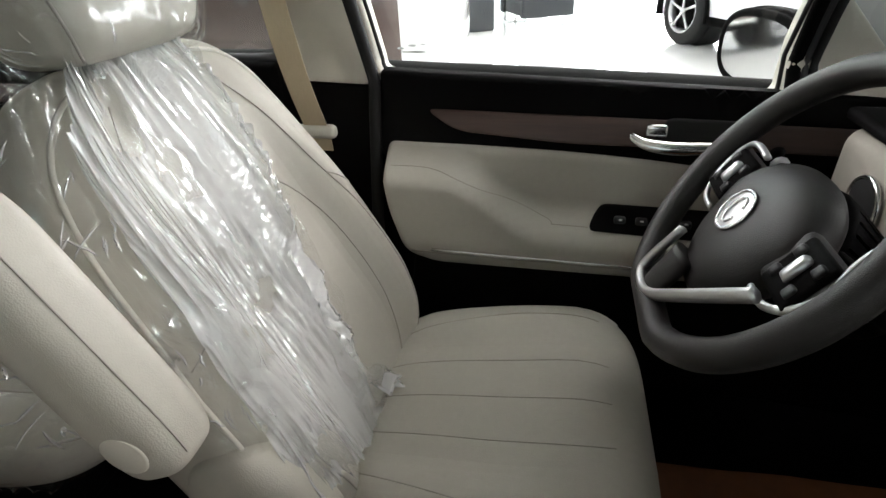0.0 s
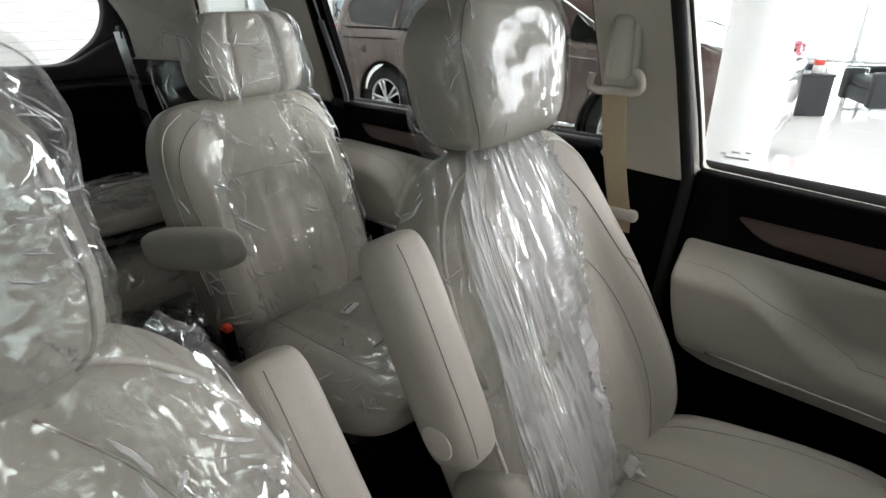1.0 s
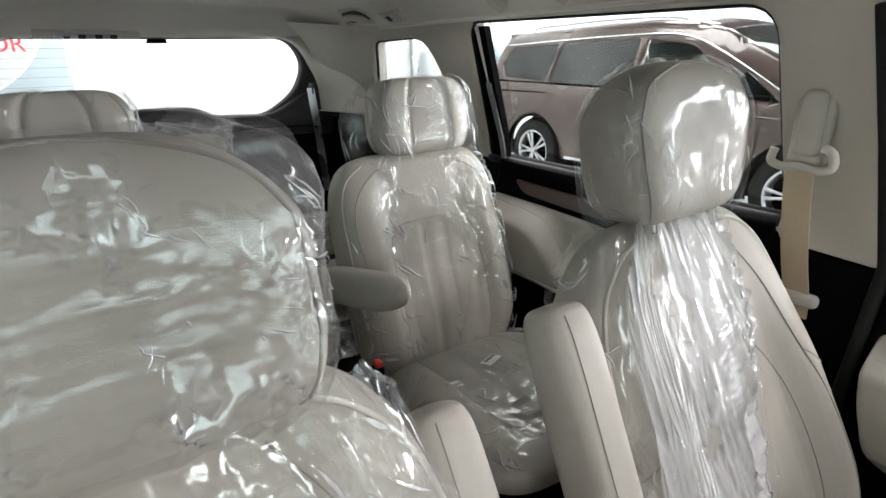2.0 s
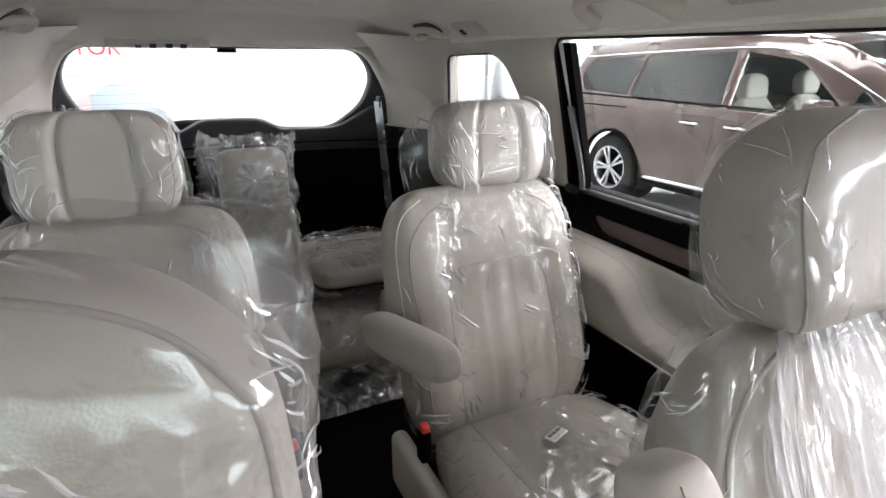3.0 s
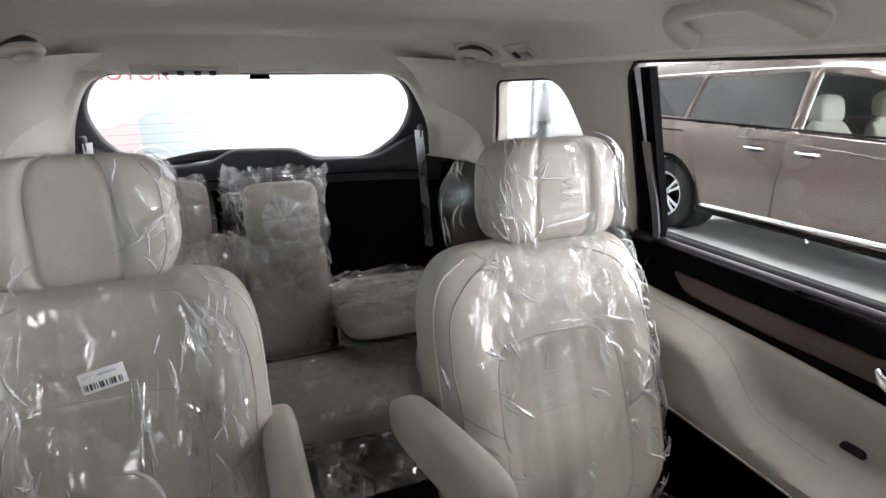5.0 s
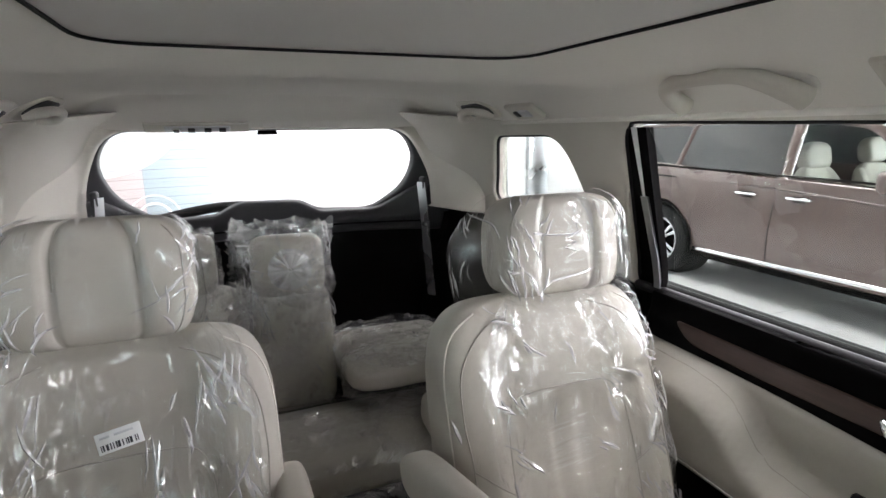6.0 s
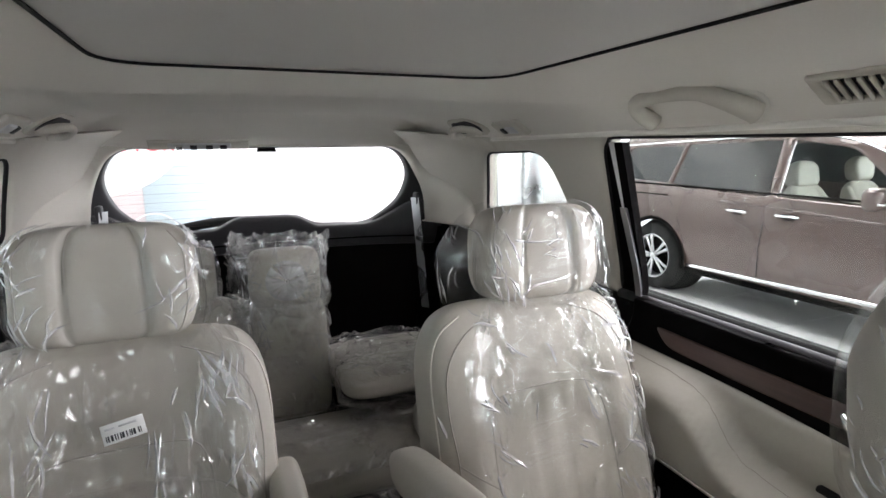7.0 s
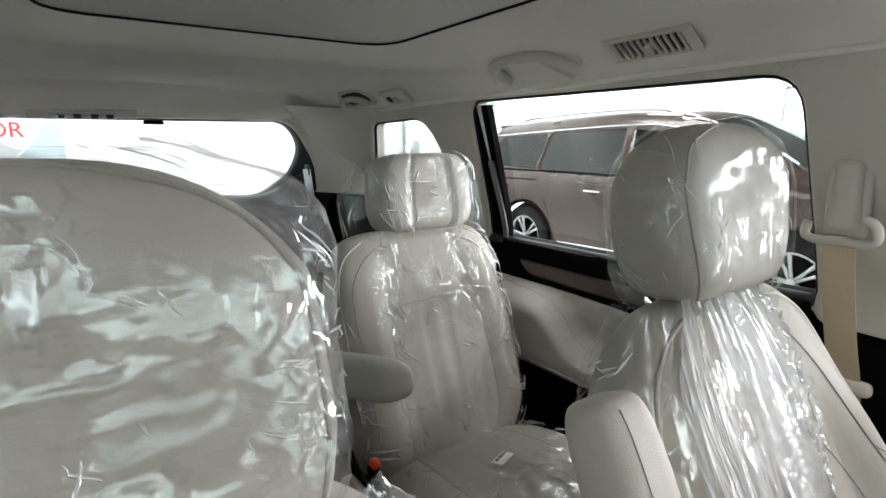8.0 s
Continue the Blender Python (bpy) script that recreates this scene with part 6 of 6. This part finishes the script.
def mpv_half(y, z, w=0.905):
    """Half width of the body at a height: barrel sides, leaning in above the waist, rounded nose and tail."""
    k = lerp_table(z, [(0.22, 0.95), (0.35, 0.975), (0.60, 1.0), (0.86, 0.995), (0.90, 0.985), (1.0, 0.965), (1.05, 0.93), (1.40, 0.78), (1.52, 0.70), (1.60, 0.60)])
    return w * k * (1 - 0.16 * ease(y, 1.6, 2.32) ** 2 - 0.12 * ease(-y, 1.9, 2.42) ** 2)


def car_body(t, paint, windows, open_glass, top=MPV_TOP, half=mpv_half, glass=GLASS_DARK, light_glass=(), arch=0.375, wb=WB, thick=0.04):
    """Two side skins with arches and windows, joined over nose, roof and tail by one strip. Local y ahead, x right, z up from the road."""
    lo = 0.25
    outline = list(top)
    def arch_pts(y0):
        return [(y0 + arch * math.cos(a), max(lo, 0.335 + arch * math.sin(a))) for a in np.linspace(math.radians(-13), math.radians(193), 18)]
    outline += [(1.95, lo)] + arch_pts(wb / 2) + arch_pts(-wb / 2) + [(-2.1, lo), (-2.33, 0.34)]
    for s, nm in ((-1, "left_side"), (1, "right_side")):
        place = lambda y, z, d: (s * (half(y, z) - d), y, z)
        side = part("body_side", panel(outline, [w for w in windows], place, thick, 0.11, 0.03), paint, t)
        for i, w in enumerate(windows):
            if not open_glass:
                g = part("side_window", panel(w, [], lambda y, z, d: (s * (half(y, z) - 0.012 - d), y, z), 0.005, 0.12), GLASS if i in light_glass else glass, side)
                g.visible_shadow = False
    verts, faces, mids = [], [], len(top)
    cols = 13
    for y, z in top:
        hw = half(y, z) - 0.006
        for j in range(cols):
            u = -1 + 2 * j / (cols - 1)
            crown = 0.045 * (1 - u * u) if z > 1.2 else 0.02 * (1 - u * u)
            push = 0.07 * (1 - u * u) * (1 if y > 1.9 else -1 if y < -2.0 and z < 1.45 else 0)
            verts.append((hw * u, y + push, z - 0.004 + (crown if -2.05 < y < 2.1 else 0)))
    n = len(verts)
    def quads(rows):
        return [(i * cols + j, i * cols + j + 1, (i + 1) * cols + j + 1, (i + 1) * cols + j) for i in rows for j in range(cols - 1)]
    rear_rows, wind_rows = ([3, 4, 5, 6] if open_glass else [4]), [13, 14]
    body_rows = [i for i in range(mids - 1) if i not in rear_rows + wind_rows]
    roof = mesh_of(verts, quads(body_rows))
    ob = part("bonnet_roof_and_tail", roof, paint, t)
    sol = ob.modifiers.new("thickness", "SOLIDIFY")
    sol.thickness = 0.012
    if not open_glass:
        part("windscreen", mesh_of(verts, quads(wind_rows)), GLASS, t).visible_shadow = False
        part("rear_window", mesh_of(verts, quads(rear_rows)), glass, t).visible_shadow = False
    bm = bmesh.new()
    bm.from_mesh(ob.data)
    bmesh.ops.delete(bm, geom=[v for v in bm.verts if not v.link_faces], context="VERTS")
    bm.to_mesh(ob.data)
    bm.free()
    part("underbody", finish(rbox(1.50, 4.2, 0.10, 0.03, 2, at=(0, 0, 0.30))), BLACK, t)


WIN_A = round_loop([(-2.02, 1.22, 0.05), (-1.92, 1.10, 0.04), (-1.27, 1.065, 0.02), (-1.22, 1.42, 0.03), (-1.90, 1.40, 0.06)], 0.03)
WIN_B = round_loop([(-1.20, 1.062, 0.02), (-0.20, 1.03, 0.02), (-0.24, 1.45, 0.02), (-1.15, 1.425, 0.03)], 0.03)
WIN_C = round_loop([(-0.12, 1.028, 0.02), (0.72, 1.00, 0.03), (0.74, 1.06, 0.03), (0.32, 1.385, 0.10), (-0.15, 1.45, 0.02)], 0.03)
WIN_D = round_loop([(0.78, 1.0, 0.02), (1.12, 0.985, 0.02), (0.80, 1.20, 0.04)], 0.02)


def brown_mpv():
    t = thing("car", Matrix(), "brown metallic people carrier with chrome sills and alloy wheels", "car")
    car_body(t, BROWN_PAINT, [WIN_A, WIN_B, WIN_C, WIN_D], False, light_glass=(2,))
    for s in (-1, 1):
        for wy in (-WB / 2, WB / 2):
            wheel(t, Matrix.Translation((s * 0.785, wy, 0.335)) @ (Matrix() if s > 0 else Matrix.Rotation(math.pi, 4, "Z")), spokes=10)
            arch = [(s * (mpv_half(wy, 0.5) + 0.002), wy + 0.385 * math.cos(a), 0.335 + 0.385 * math.sin(a)) for a in np.linspace(math.radians(-8), math.radians(188), 24)]
            part("wheel_arch", tube(arch, 0.022, 8, flat=0.7), BLACK, t)
            part("arch_liner", finish(cyl(0.37, 0.37, 0.22, 32, (s * 0.66, wy, 0.335), "x")), RUBBER, t)
        X = lambda y, z, o=0.004: (s * (mpv_half(y, z) + o), y, z)
        part("sill_strip", tube([X(y, 0.335 + 0.014 * y, 0.008) for y in np.linspace(-0.92, 0.93, 24)], 0.018, 8, flat=0.8, up=(1, 0, 0)), CHROME, t, "chrome sill strip")
        part("sill_skirt", tube([X(y, 0.275, -0.02) for y in np.linspace(-0.95, 0.95, 20)], 0.035, 8), BLACK, t)
        waist = [X(y, 1.045 - 0.035 * (y + 1.9) / 2.9 + 0.012, 0.002) for y in np.linspace(-1.98, 1.05, 30)]
        part("waist_strip", tube(waist, 0.009, 6), BLACK, t)
        upper = smooth_line([X(y, z, 0.003) for y, z in ((-2.03, 1.43), (-1.2, 1.462), (-0.2, 1.488), (0.25, 1.455), (0.62, 1.315), (1.13, 1.055))], 8)
        part("window_bright_strip", tube(upper, 0.010, 6), CHROME, t, "chrome window surround")
        for y0 in (-0.20, 1.02):
            part("door_gap", tube([X(y0 + a, z, 0.0) for a, z in ((0.04, 1.03), (0.02, 0.8), (0.0, 0.6), (-0.01, 0.34))], 0.004, 6), RUBBER, t)
        part("door_gap", tube([X(-1.20 + a, z, 0.0) for a, z in ((0.0, 1.06), (0.04, 0.9), (0.16, 0.74), (0.23, 0.55), (0.25, 0.34))], 0.004, 6), RUBBER, t)
        part("slide_rail", tube([X(y, 0.955, 0.0) for y in np.linspace(-2.0, -1.2, 12)], 0.006, 6), BLACK, t)
        for y0 in (-0.42, 0.02):
            h = part("door_handle", tube(smooth_line([X(y0 - 0.09, 0.875, 0.004), X(y0 - 0.07, 0.878, 0.03), X(y0 + 0.07, 0.878, 0.03), X(y0 + 0.09, 0.875, 0.004)], 5), 0.012, 8), CHROME, t, "chrome door handle")
            part("handle_cup", finish(rbox(0.012, 0.10, 0.05, 0.02, 3, at=X(y0, 0.87, -0.002))), BLACK, h)
        crease = [X(y, 0.965 - 0.07 * ease(y, -0.6, 1.2) - 0.02, 0.001) for y in np.linspace(-0.6, 1.3, 24)]
        part("side_crease", tube(crease, 0.008, 6), BROWN_PAINT, t)
        part("tail_lamp", finish(rbox(0.10, 0.34, 0.12, 0.04, 4, at=(s * 0.76, -2.20, 1.02))), RED_LENS, t, "red tail lamp")
        part("headlamp", finish(rbox(0.16, 0.40, 0.13, 0.05, 4, at=(s * 0.70, 2.02, 0.76))), CHROME, t, "clear headlamp")
        mir = part("wing_mirror", finish(joined(rbox(0.22, 0.13, 0.15, 0.05, 4, at=(s * 0.985, 0.66, 1.06)), rbox(0.10, 0.06, 0.03, 0.012, 2, at=(s * 0.88, 0.68, 1.00)))), BROWN_PAINT, t)
        part("mirror_trim", tube([(s * 0.88, 0.735, 1.03), (s * 0.98, 0.735, 1.028), (s * 1.09, 0.71, 1.035)], 0.008, 6), CHROME, mir)
        part("roof_rail", tube(smooth_line([(s * 0.58, -1.70, 1.562), (s * 0.60, -1.55, 1.602), (s * 0.61, -0.6, 1.628), (s * 0.60, 0.0, 1.618), (s * 0.58, 0.15, 1.59)], 8), 0.012, 8), SILVER, t)
    part("grille", finish(rbox(1.0, 0.06, 0.28, 0.06, 4, at=(0, 2.22, 0.66))), CHROME, t)
    part("bumper_grille", finish(rbox(1.1, 0.05, 0.12, 0.04, 3, at=(0, 2.21, 0.36))), BLACK, t)
    part("roof_spoiler", finish(rbox(1.15, 0.22, 0.04, 0.018, 3, at=(0, -2.02, 1.535))), BROWN_PAINT, t)
    return t


FAR = Matrix.Translation((-4.69, -3.02, 0)) @ Matrix.Rotation(radians(0), 4, "Z")
far_car = brown_mpv()
far_car.matrix_world = FAR
for sx in (-1, 1):
    copy_thing(driver if sx < 0 else passenger, FAR @ pose(sx * 0.375, 0.20, -0.02))["label"] = "beige leather seat inside the brown car"


# the car that the camera sits in: its white outer skin and wheels
def host_car():
    t = thing("car", Matrix.Translation((0, -0.28, 0)), "white people carrier whose cabin the view is taken from", "car", kind="structure")
    c = [round_loop([(y + 0.28, z) for y, z in SIDE_WINDOWS[w]], 0.0, 1) for w in ("front", "slide", "quarter")]
    grown = []
    for l in c:
        cx, cy = sum(p[0] for p in l) / len(l), sum(p[1] for p in l) / len(l)
        grown.append([(cx + (p[0] - cx) * 1.05, cy + (p[1] - cy) * 1.13) for p in l])
    car_body(t, WHITE_PAINT, grown, True, thick=0.025)
    for s in (-1, 1):
        belt = [(s * (mpv_half(y + 0.28, z) - 0.010), y + 0.28, z) for y, z in ((-1.36, 0.998), (-0.9, 0.995), (-0.45, 0.99), (-0.25, 0.975), (0.1, 0.96), (0.46, 0.94))]
        part("belt_moulding", tube(smooth_line([(x, y, z + 0.006) for x, y, z in belt], 6), 0.025, 10), RUBBER, t, "black rubber belt moulding")
    for s in (-1, 1):
        for wy in (-WB / 2, WB / 2):
            wheel(t, Matrix.Translation((s * 0.785, wy, 0.335)) @ (Matrix() if s > 0 else Matrix.Rotation(math.pi, 4, "Z")), spokes=10)
    return t


host_car()

# ---- the showroom ----
x0, x1, y0, y1, HZ = HALL["x0"], HALL["x1"], HALL["y0"], HALL["y1"], HALL["z"]
ground = part("ground", panel([(x0 - 30, y0 - 30), (x1 + 30, y0 - 30), (x1 + 30, y1 + 30), (x0 - 30, y1 + 30)], [], lambda u, v, d: (u, v, -0.012 - d), 0.2, 12.0), GROUT)
tagged(ground, "pale grey ground under and around the showroom", "ground", kind="structure")
shop = thing("showroom_floor", pose(0, 0, 0), "polished pale tiled showroom floor reflecting the light", "floor", kind="structure")
for nm, (ax, ay, bx, by) in dict(wall_south=(x0, y0 - 0.2, x1, y0)).items():
    w = part(nm, finish(rbox(bx - ax, by - ay, HZ, 0.01, 1, at=((ax + bx) / 2, (ay + by) / 2, HZ / 2))), WALL_WHITE)
    tagged(w, "plain white painted showroom wall", "wall", kind="structure")
# unseen ceiling, its dark colour holds back light from above
cl = part("ceiling_hall", finish(rbox(x1 - x0 + 0.4, y1 - y0 + 0.4, 0.2, 0.01, 1, at=((x0 + x1) / 2, (y0 + y1) / 2, HZ + 0.1))), CEILING_GREY)
tagged(cl, "unseen showroom ceiling, dark grey to cut bounce light", "ceiling", kind="structure")


def ceiling_light(x, y):
    t = thing("ceiling_light", pose(x, y, HZ - 0.03), "large square lit ceiling panel with a white frame", "ceiling light", "ceiling light panels")
    part("frame", finish(joined(*[rbox(*d, 0.01, 1, at=a) for d, a in (((2.4, 0.08, 0.06), (0, 1.16, 0)), ((2.4, 0.08, 0.06), (0, -1.16, 0)), ((0.08, 2.4, 0.06), (1.16, 0, 0)), ((0.08, 2.4, 0.06), (-1.16, 0, 0)))])), WALL_WHITE, t)
    part("diffuser", finish(rbox(2.24, 2.24, 0.02, 0.005, 1, at=(0, 0, 0.01))), PANEL_GLOW, t)
    return t


for lx, ly in ((-6.5, -4.2), (-6.5, 3.5), (-6.5, 9.5), (-2.5, -4.2), (-2.5, 1.6), (-2.4, 6.5), (3.6, -4.2), (3.6, 6.5), (3.6, 9.5)):
    ceiling_light(lx, ly)


def glazed_wall(name, p, q, n):
    t = thing(name, pose(0, 0, 0), "tall glazed shop front with grey steel mullions", "glass wall", kind="structure")
    p, q = Vector(p), Vector(q)
    d = (q - p) / n
    turn = math.atan2(d.y, d.x)
    for i in range(n + 1):
        part("mullion", finish(rbox(0.07, 0.12, HZ, 0.008, 1, at=(0, 0, HZ / 2))), STEEL, t, m=Matrix.Translation(p + d * i) @ Matrix.Rotation(turn, 4, "Z"))
    for i in range(n):
        c = p + d * (i + 0.5)
        g = part("pane", finish(rbox(d.length - 0.07, 0.012, HZ - 0.1, 0.002, 1, at=(0, 0, HZ / 2))), HALL_GLASS, t, m=Matrix.Translation(c) @ Matrix.Rotation(turn, 4, "Z"))
        g.visible_shadow = False
        for z in (0.05, 2.6, HZ - 0.05):
            part("transom", finish(rbox(d.length, 0.08, 0.07, 0.006, 1, at=(0, 0, z))), STEEL, t, m=Matrix.Translation(c) @ Matrix.Rotation(turn, 4, "Z"))
    return t


glazed_wall("wall_west", (x0, y0, 0), (x0, y1, 0), 9)
# unseen east glazing, added along with its fill light
glazed_wall("wall_east", (x1, y0, 0), (x1, y1, 0), 9)
glazed_wall("wall_north", (x0, y1, 0), (x1, y1, 0), 9)
# added glowing sheets stand in for daylight; the east one is dimmed
for nm, sx, sy, at, glow in (("backdrop", 0.02, 30.0, (x0 - 1.5, 5.0, 2.5), DAY_GLOW), ("backdrop", 0.02, 30.0, (x1 + 1.5, 5.0, 2.5), DAY_DIM), ("backdrop", 28.0, 0.02, (-2.5, y1 + 1.5, 2.5), DAY_GLOW)):
    tagged(part(nm, finish(rbox(sx, sy, 7.0, 0.004, 1, at=at), False), glow), "glowing sheet standing in for daylight outside the hall", "backdrop", kind="structure")


def column(x, y, r):
    t = part("column", finish(joined(cyl(r, r, HZ, 56, (x, y, HZ / 2), "z"), cyl(r + 0.03, r + 0.03, 0.10, 56, (x, y, 0.05), "z", 0.01))), WALL_WHITE, sharp=40)
    return tagged(t, "round white painted showroom column", "column", kind="structure")


column(-3.4, -0.765, 0.18)


def armchair(m, label="black leather lounge armchair on a steel frame"):
    t = thing("armchair", m, label, "armchair", "lounge armchairs")
    part("seat_base", finish(rbox(0.62, 0.66, 0.18, 0.03, 3, at=(0, 0, 0.23))), SOFA, t)
    part("seat_cushion", finish(rbox(0.56, 0.58, 0.14, 0.05, 4, at=(0, 0.04, 0.37))), SOFA, t)
    part("backrest", finish(rbox(0.60, 0.18, 0.44, 0.05, 4, at=(0, -0.26, 0.50))), SOFA, t)
    for s in (-1, 1):
        part("arm", finish(rbox(0.12, 0.74, 0.38, 0.025, 4, at=(s * 0.37, 0, 0.325))), SOFA, t)
        part("leg_frame", tube([(s * 0.34, -0.30, 0.20), (s * 0.34, -0.30, 0.015), (s * 0.34, 0.30, 0.015), (s * 0.34, 0.30, 0.20)], 0.014, 8), CHROME, t)
    part("pillow", finish(rbox(0.38, 0.14, 0.30, 0.06, 4, at=(0.06, -0.12, 0.66))), SOFA, t)
    return t


armchair(pose(-7.98, -0.28, 0, 0, 0, 207), "black leather lounge armchair with a loose back pillow")
armchair(pose(-8.35, -1.60, 0, 0, 0, -70))


def side_table(m):
    t = thing("side_table", m, "square black side table with a flat top", "table")
    part("plinth", finish(rbox(0.40, 0.50, 0.44, 0.01, 2, at=(0, 0, 0.225))), SOFA, t)
    part("tabletop", finish(rbox(0.42, 0.52, 0.03, 0.008, 2, at=(0, 0, 0.462))), SOFA, t)
    return t


side_table(pose(-7.50, -1.10, 0, 0, 0, 207))


def coffee_table(m):
    t = thing("coffee_table", m, "low glass coffee table with chrome legs", "table")
    part("tabletop", finish(rbox(0.5, 0.5, 0.012, 0.004, 2, at=(0, 0, 0.50))), HALL_GLASS, t)
    for sx in (-1, 1):
        for sy in (-1, 1):
            part("leg", finish(cyl(0.02, 0.02, 0.50, 16, (sx * 0.22, sy * 0.22, 0.25))), CHROME, t)
    return t


coffee_table(pose(-8.15, -0.85, 0, 0, 0, 27))


def flower_vase(m):
    t = thing("flower_vase", m, "small vase of pink flowers on the table", "vase")
    part("vase", finish(cyl(0.04, 0.06, 0.16, 24, (0, 0, 0.08), "z", 0.01)), PAPER, t)
    rng = random.Random(4)
    bm = bmesh.new()
    for _ in range(26):
        a, r, z = rng.uniform(0, 6.28), rng.uniform(0, 0.09), rng.uniform(0.2, 0.34)
        bmesh.ops.create_icosphere(bm, subdivisions=1, radius=rng.uniform(0.016, 0.03), matrix=Matrix.Translation((r * math.cos(a), r * math.sin(a), z)))
    part("blossoms", bm, FLOWER, t)
    return t


flower_vase(pose(-7.42, -1.22, 0.477))


def snack_box(m):
    t = thing("paper_box", m, "small white paper box with a red band", "box")
    part("box", finish(rbox(0.11, 0.08, 0.20, 0.004, 1, at=(0, 0, 0.10))), PAPER, t)
    part("band", finish(rbox(0.112, 0.082, 0.06, 0.002, 1, at=(0, 0, 0.12))), RED_PLASTIC, t)
    return t


snack_box(pose(-7.48, -0.98, 0.477, 0, 0, 27))


# white car by the far lounge
def white_suv(m):
    t = thing("car", m, "white sport utility car with black wheel arches", "car")
    car_body(t, WHITE_PAINT, [WIN_A, WIN_B, WIN_C, WIN_D], False)
    for s in (-1, 1):
        for wy in (-WB / 2, WB / 2):
            wheel(t, Matrix.Translation((s * 0.80, wy, 0.345)) @ (Matrix() if s > 0 else Matrix.Rotation(math.pi, 4, "Z")), spokes=5, twin=False, r=0.345)
            arch = [(s * (mpv_half(wy, 0.5) + 0.006), wy + 0.40 * math.cos(a), 0.335 + 0.40 * math.sin(a)) for a in np.linspace(math.radians(-10), math.radians(190), 24)]
            part("wheel_arch", tube(arch, 0.04, 8, flat=0.6), BLACK, t)
            part("arch_liner", finish(cyl(0.37, 0.37, 0.22, 32, (s * 0.66, wy, 0.335), "x")), RUBBER, t)
        part("sill_skirt", tube([(s * (mpv_half(y, 0.3) - 0.01), y, 0.29) for y in np.linspace(-0.95, 0.95, 20)], 0.05, 8), BLACK, t)
    part("rear_skid", finish(rbox(1.3, 0.06, 0.12, 0.03, 3, at=(0, -1.96, 0.36))), BLACK, t)
    for ob in t.children:
        if ob.name.startswith(("body_side", "bonnet", "rear_window", "underbody")):
            for v in ob.data.vertices:
                if v.co.y < -1.62:
                    v.co.y = -1.62 + (v.co.y + 1.62) * 0.48
    return t


white_suv(pose(-5.61, 2.735, 0, 0, 0, -64.5))


# wall poster behind the car and the framed door in the corner
def poster():
    t = thing("wall_sign", pose(0.27, y0 + 0.012, 0), "large pale printed wall sign with a round white emblem", "sign")
    part("board", finish(rbox(2.0, 0.02, 3.0, 0.006, 1, at=(1.0, 0, 1.70))), PINK, t)
    part("pale_blue_field", finish(rbox(0.60, 0.012, 3.0, 0.004, 1, at=(0.30, 0.01, 1.70))), PALE_BLUE, t)
    part("disc", finish(cyl(0.892, 0.892, 0.02, 96, (0.976, 0.022, 1.91), "y", 0.004)), DISC_WHITE, t)
    for cx, cz, r, w in ((0.976, 1.91, 0.895, 0.012), (0.53, 0.60, 0.15, 0.010), (0.53, 0.60, 0.23, 0.006)):
        part("ring", tube([(cx + r * math.cos(a), 0.024, cz + r * math.sin(a)) for a in np.linspace(0, 2 * math.pi, 80, endpoint=False)], w, 6, True), PAPER, t, "raised white ring")
    txt = bpy.data.curves.new("letters", "FONT")
    txt.body, txt.size, txt.extrude, txt.align_x = "MOTOR", 0.185, 0.002, "CENTER"
    ob = new("lettering", txt)
    dg = bpy.context.evaluated_depsgraph_get()
    me = bpy.data.meshes.new_from_object(ob.evaluated_get(dg))
    bpy.data.objects.remove(ob)
    part("lettering", me, RED_INK, t, "red printed word", m=Matrix.Translation((0.62, 0.036, 1.43)) @ pose(0, 0, 0, 90, 0, 180))
    return t


poster()


def hall_door():
    t = thing("door_5", pose(-4.12, y0 + 0.03, 0), "grey-framed glass door in the white wall", "door", kind="structure")
    for x in (-0.62, 0.62):
        part("door_frame", finish(rbox(0.28, 0.08, 2.5, 0.01, 1, at=(x, 0, 1.25))), STEEL, t)
    part("head_frame", finish(rbox(1.52, 0.08, 0.14, 0.01, 1, at=(0, 0, 2.56))), STEEL, t)
    part("leaf", finish(rbox(0.96, 0.04, 2.46, 0.01, 1, at=(0, 0, 1.24))), WALL_WHITE, t)
    part("notice", finish(rbox(0.18, 0.008, 0.26, 0.004, 1, at=(-0.62, 0.046, 1.35))), PALE_BLUE, t)
    return t


hall_door()

# floor tiles, 0.8 m square: the ones nearest the car are single pieces
me_tile = finish(rbox(0.797, 0.797, 0.012, 0.0015, 1), False)
me_tile.materials.append(TILE)
rest = []
for i in range(int((x1 - x0) / 0.8)):
    for j in range(int((y1 - y0) / 0.8)):
        cx, cy = x0 + 0.4 + 0.8 * i, y0 + 0.4 + 0.8 * j
        if -8.4 < cx < 0.5 and -5.6 < cy < 6.5:
            part("tile", me_tile, None, shop, m=Matrix.Translation((cx, cy, -0.006)))
        else:
            rest.append((cx, cy))
v, f = [], []
for cx, cy in rest:
    k = len(v)
    v += [(cx + dx, cy + dy, z) for z in (-0.012, 0.0) for dx, dy in ((-0.3985, -0.3985), (0.3985, -0.3985), (0.3985, 0.3985), (-0.3985, 0.3985))]
    f += [(k + 4, k + 5, k + 6, k + 7)] + [(k + a, k + (a + 1) % 4, k + 4 + (a + 1) % 4, k + 4 + a) for a in range(4)]
far_tiles = part("far_tiles", mesh_of(v, f, False), TILE, shop)
far_tiles["kind"] = "stuff"
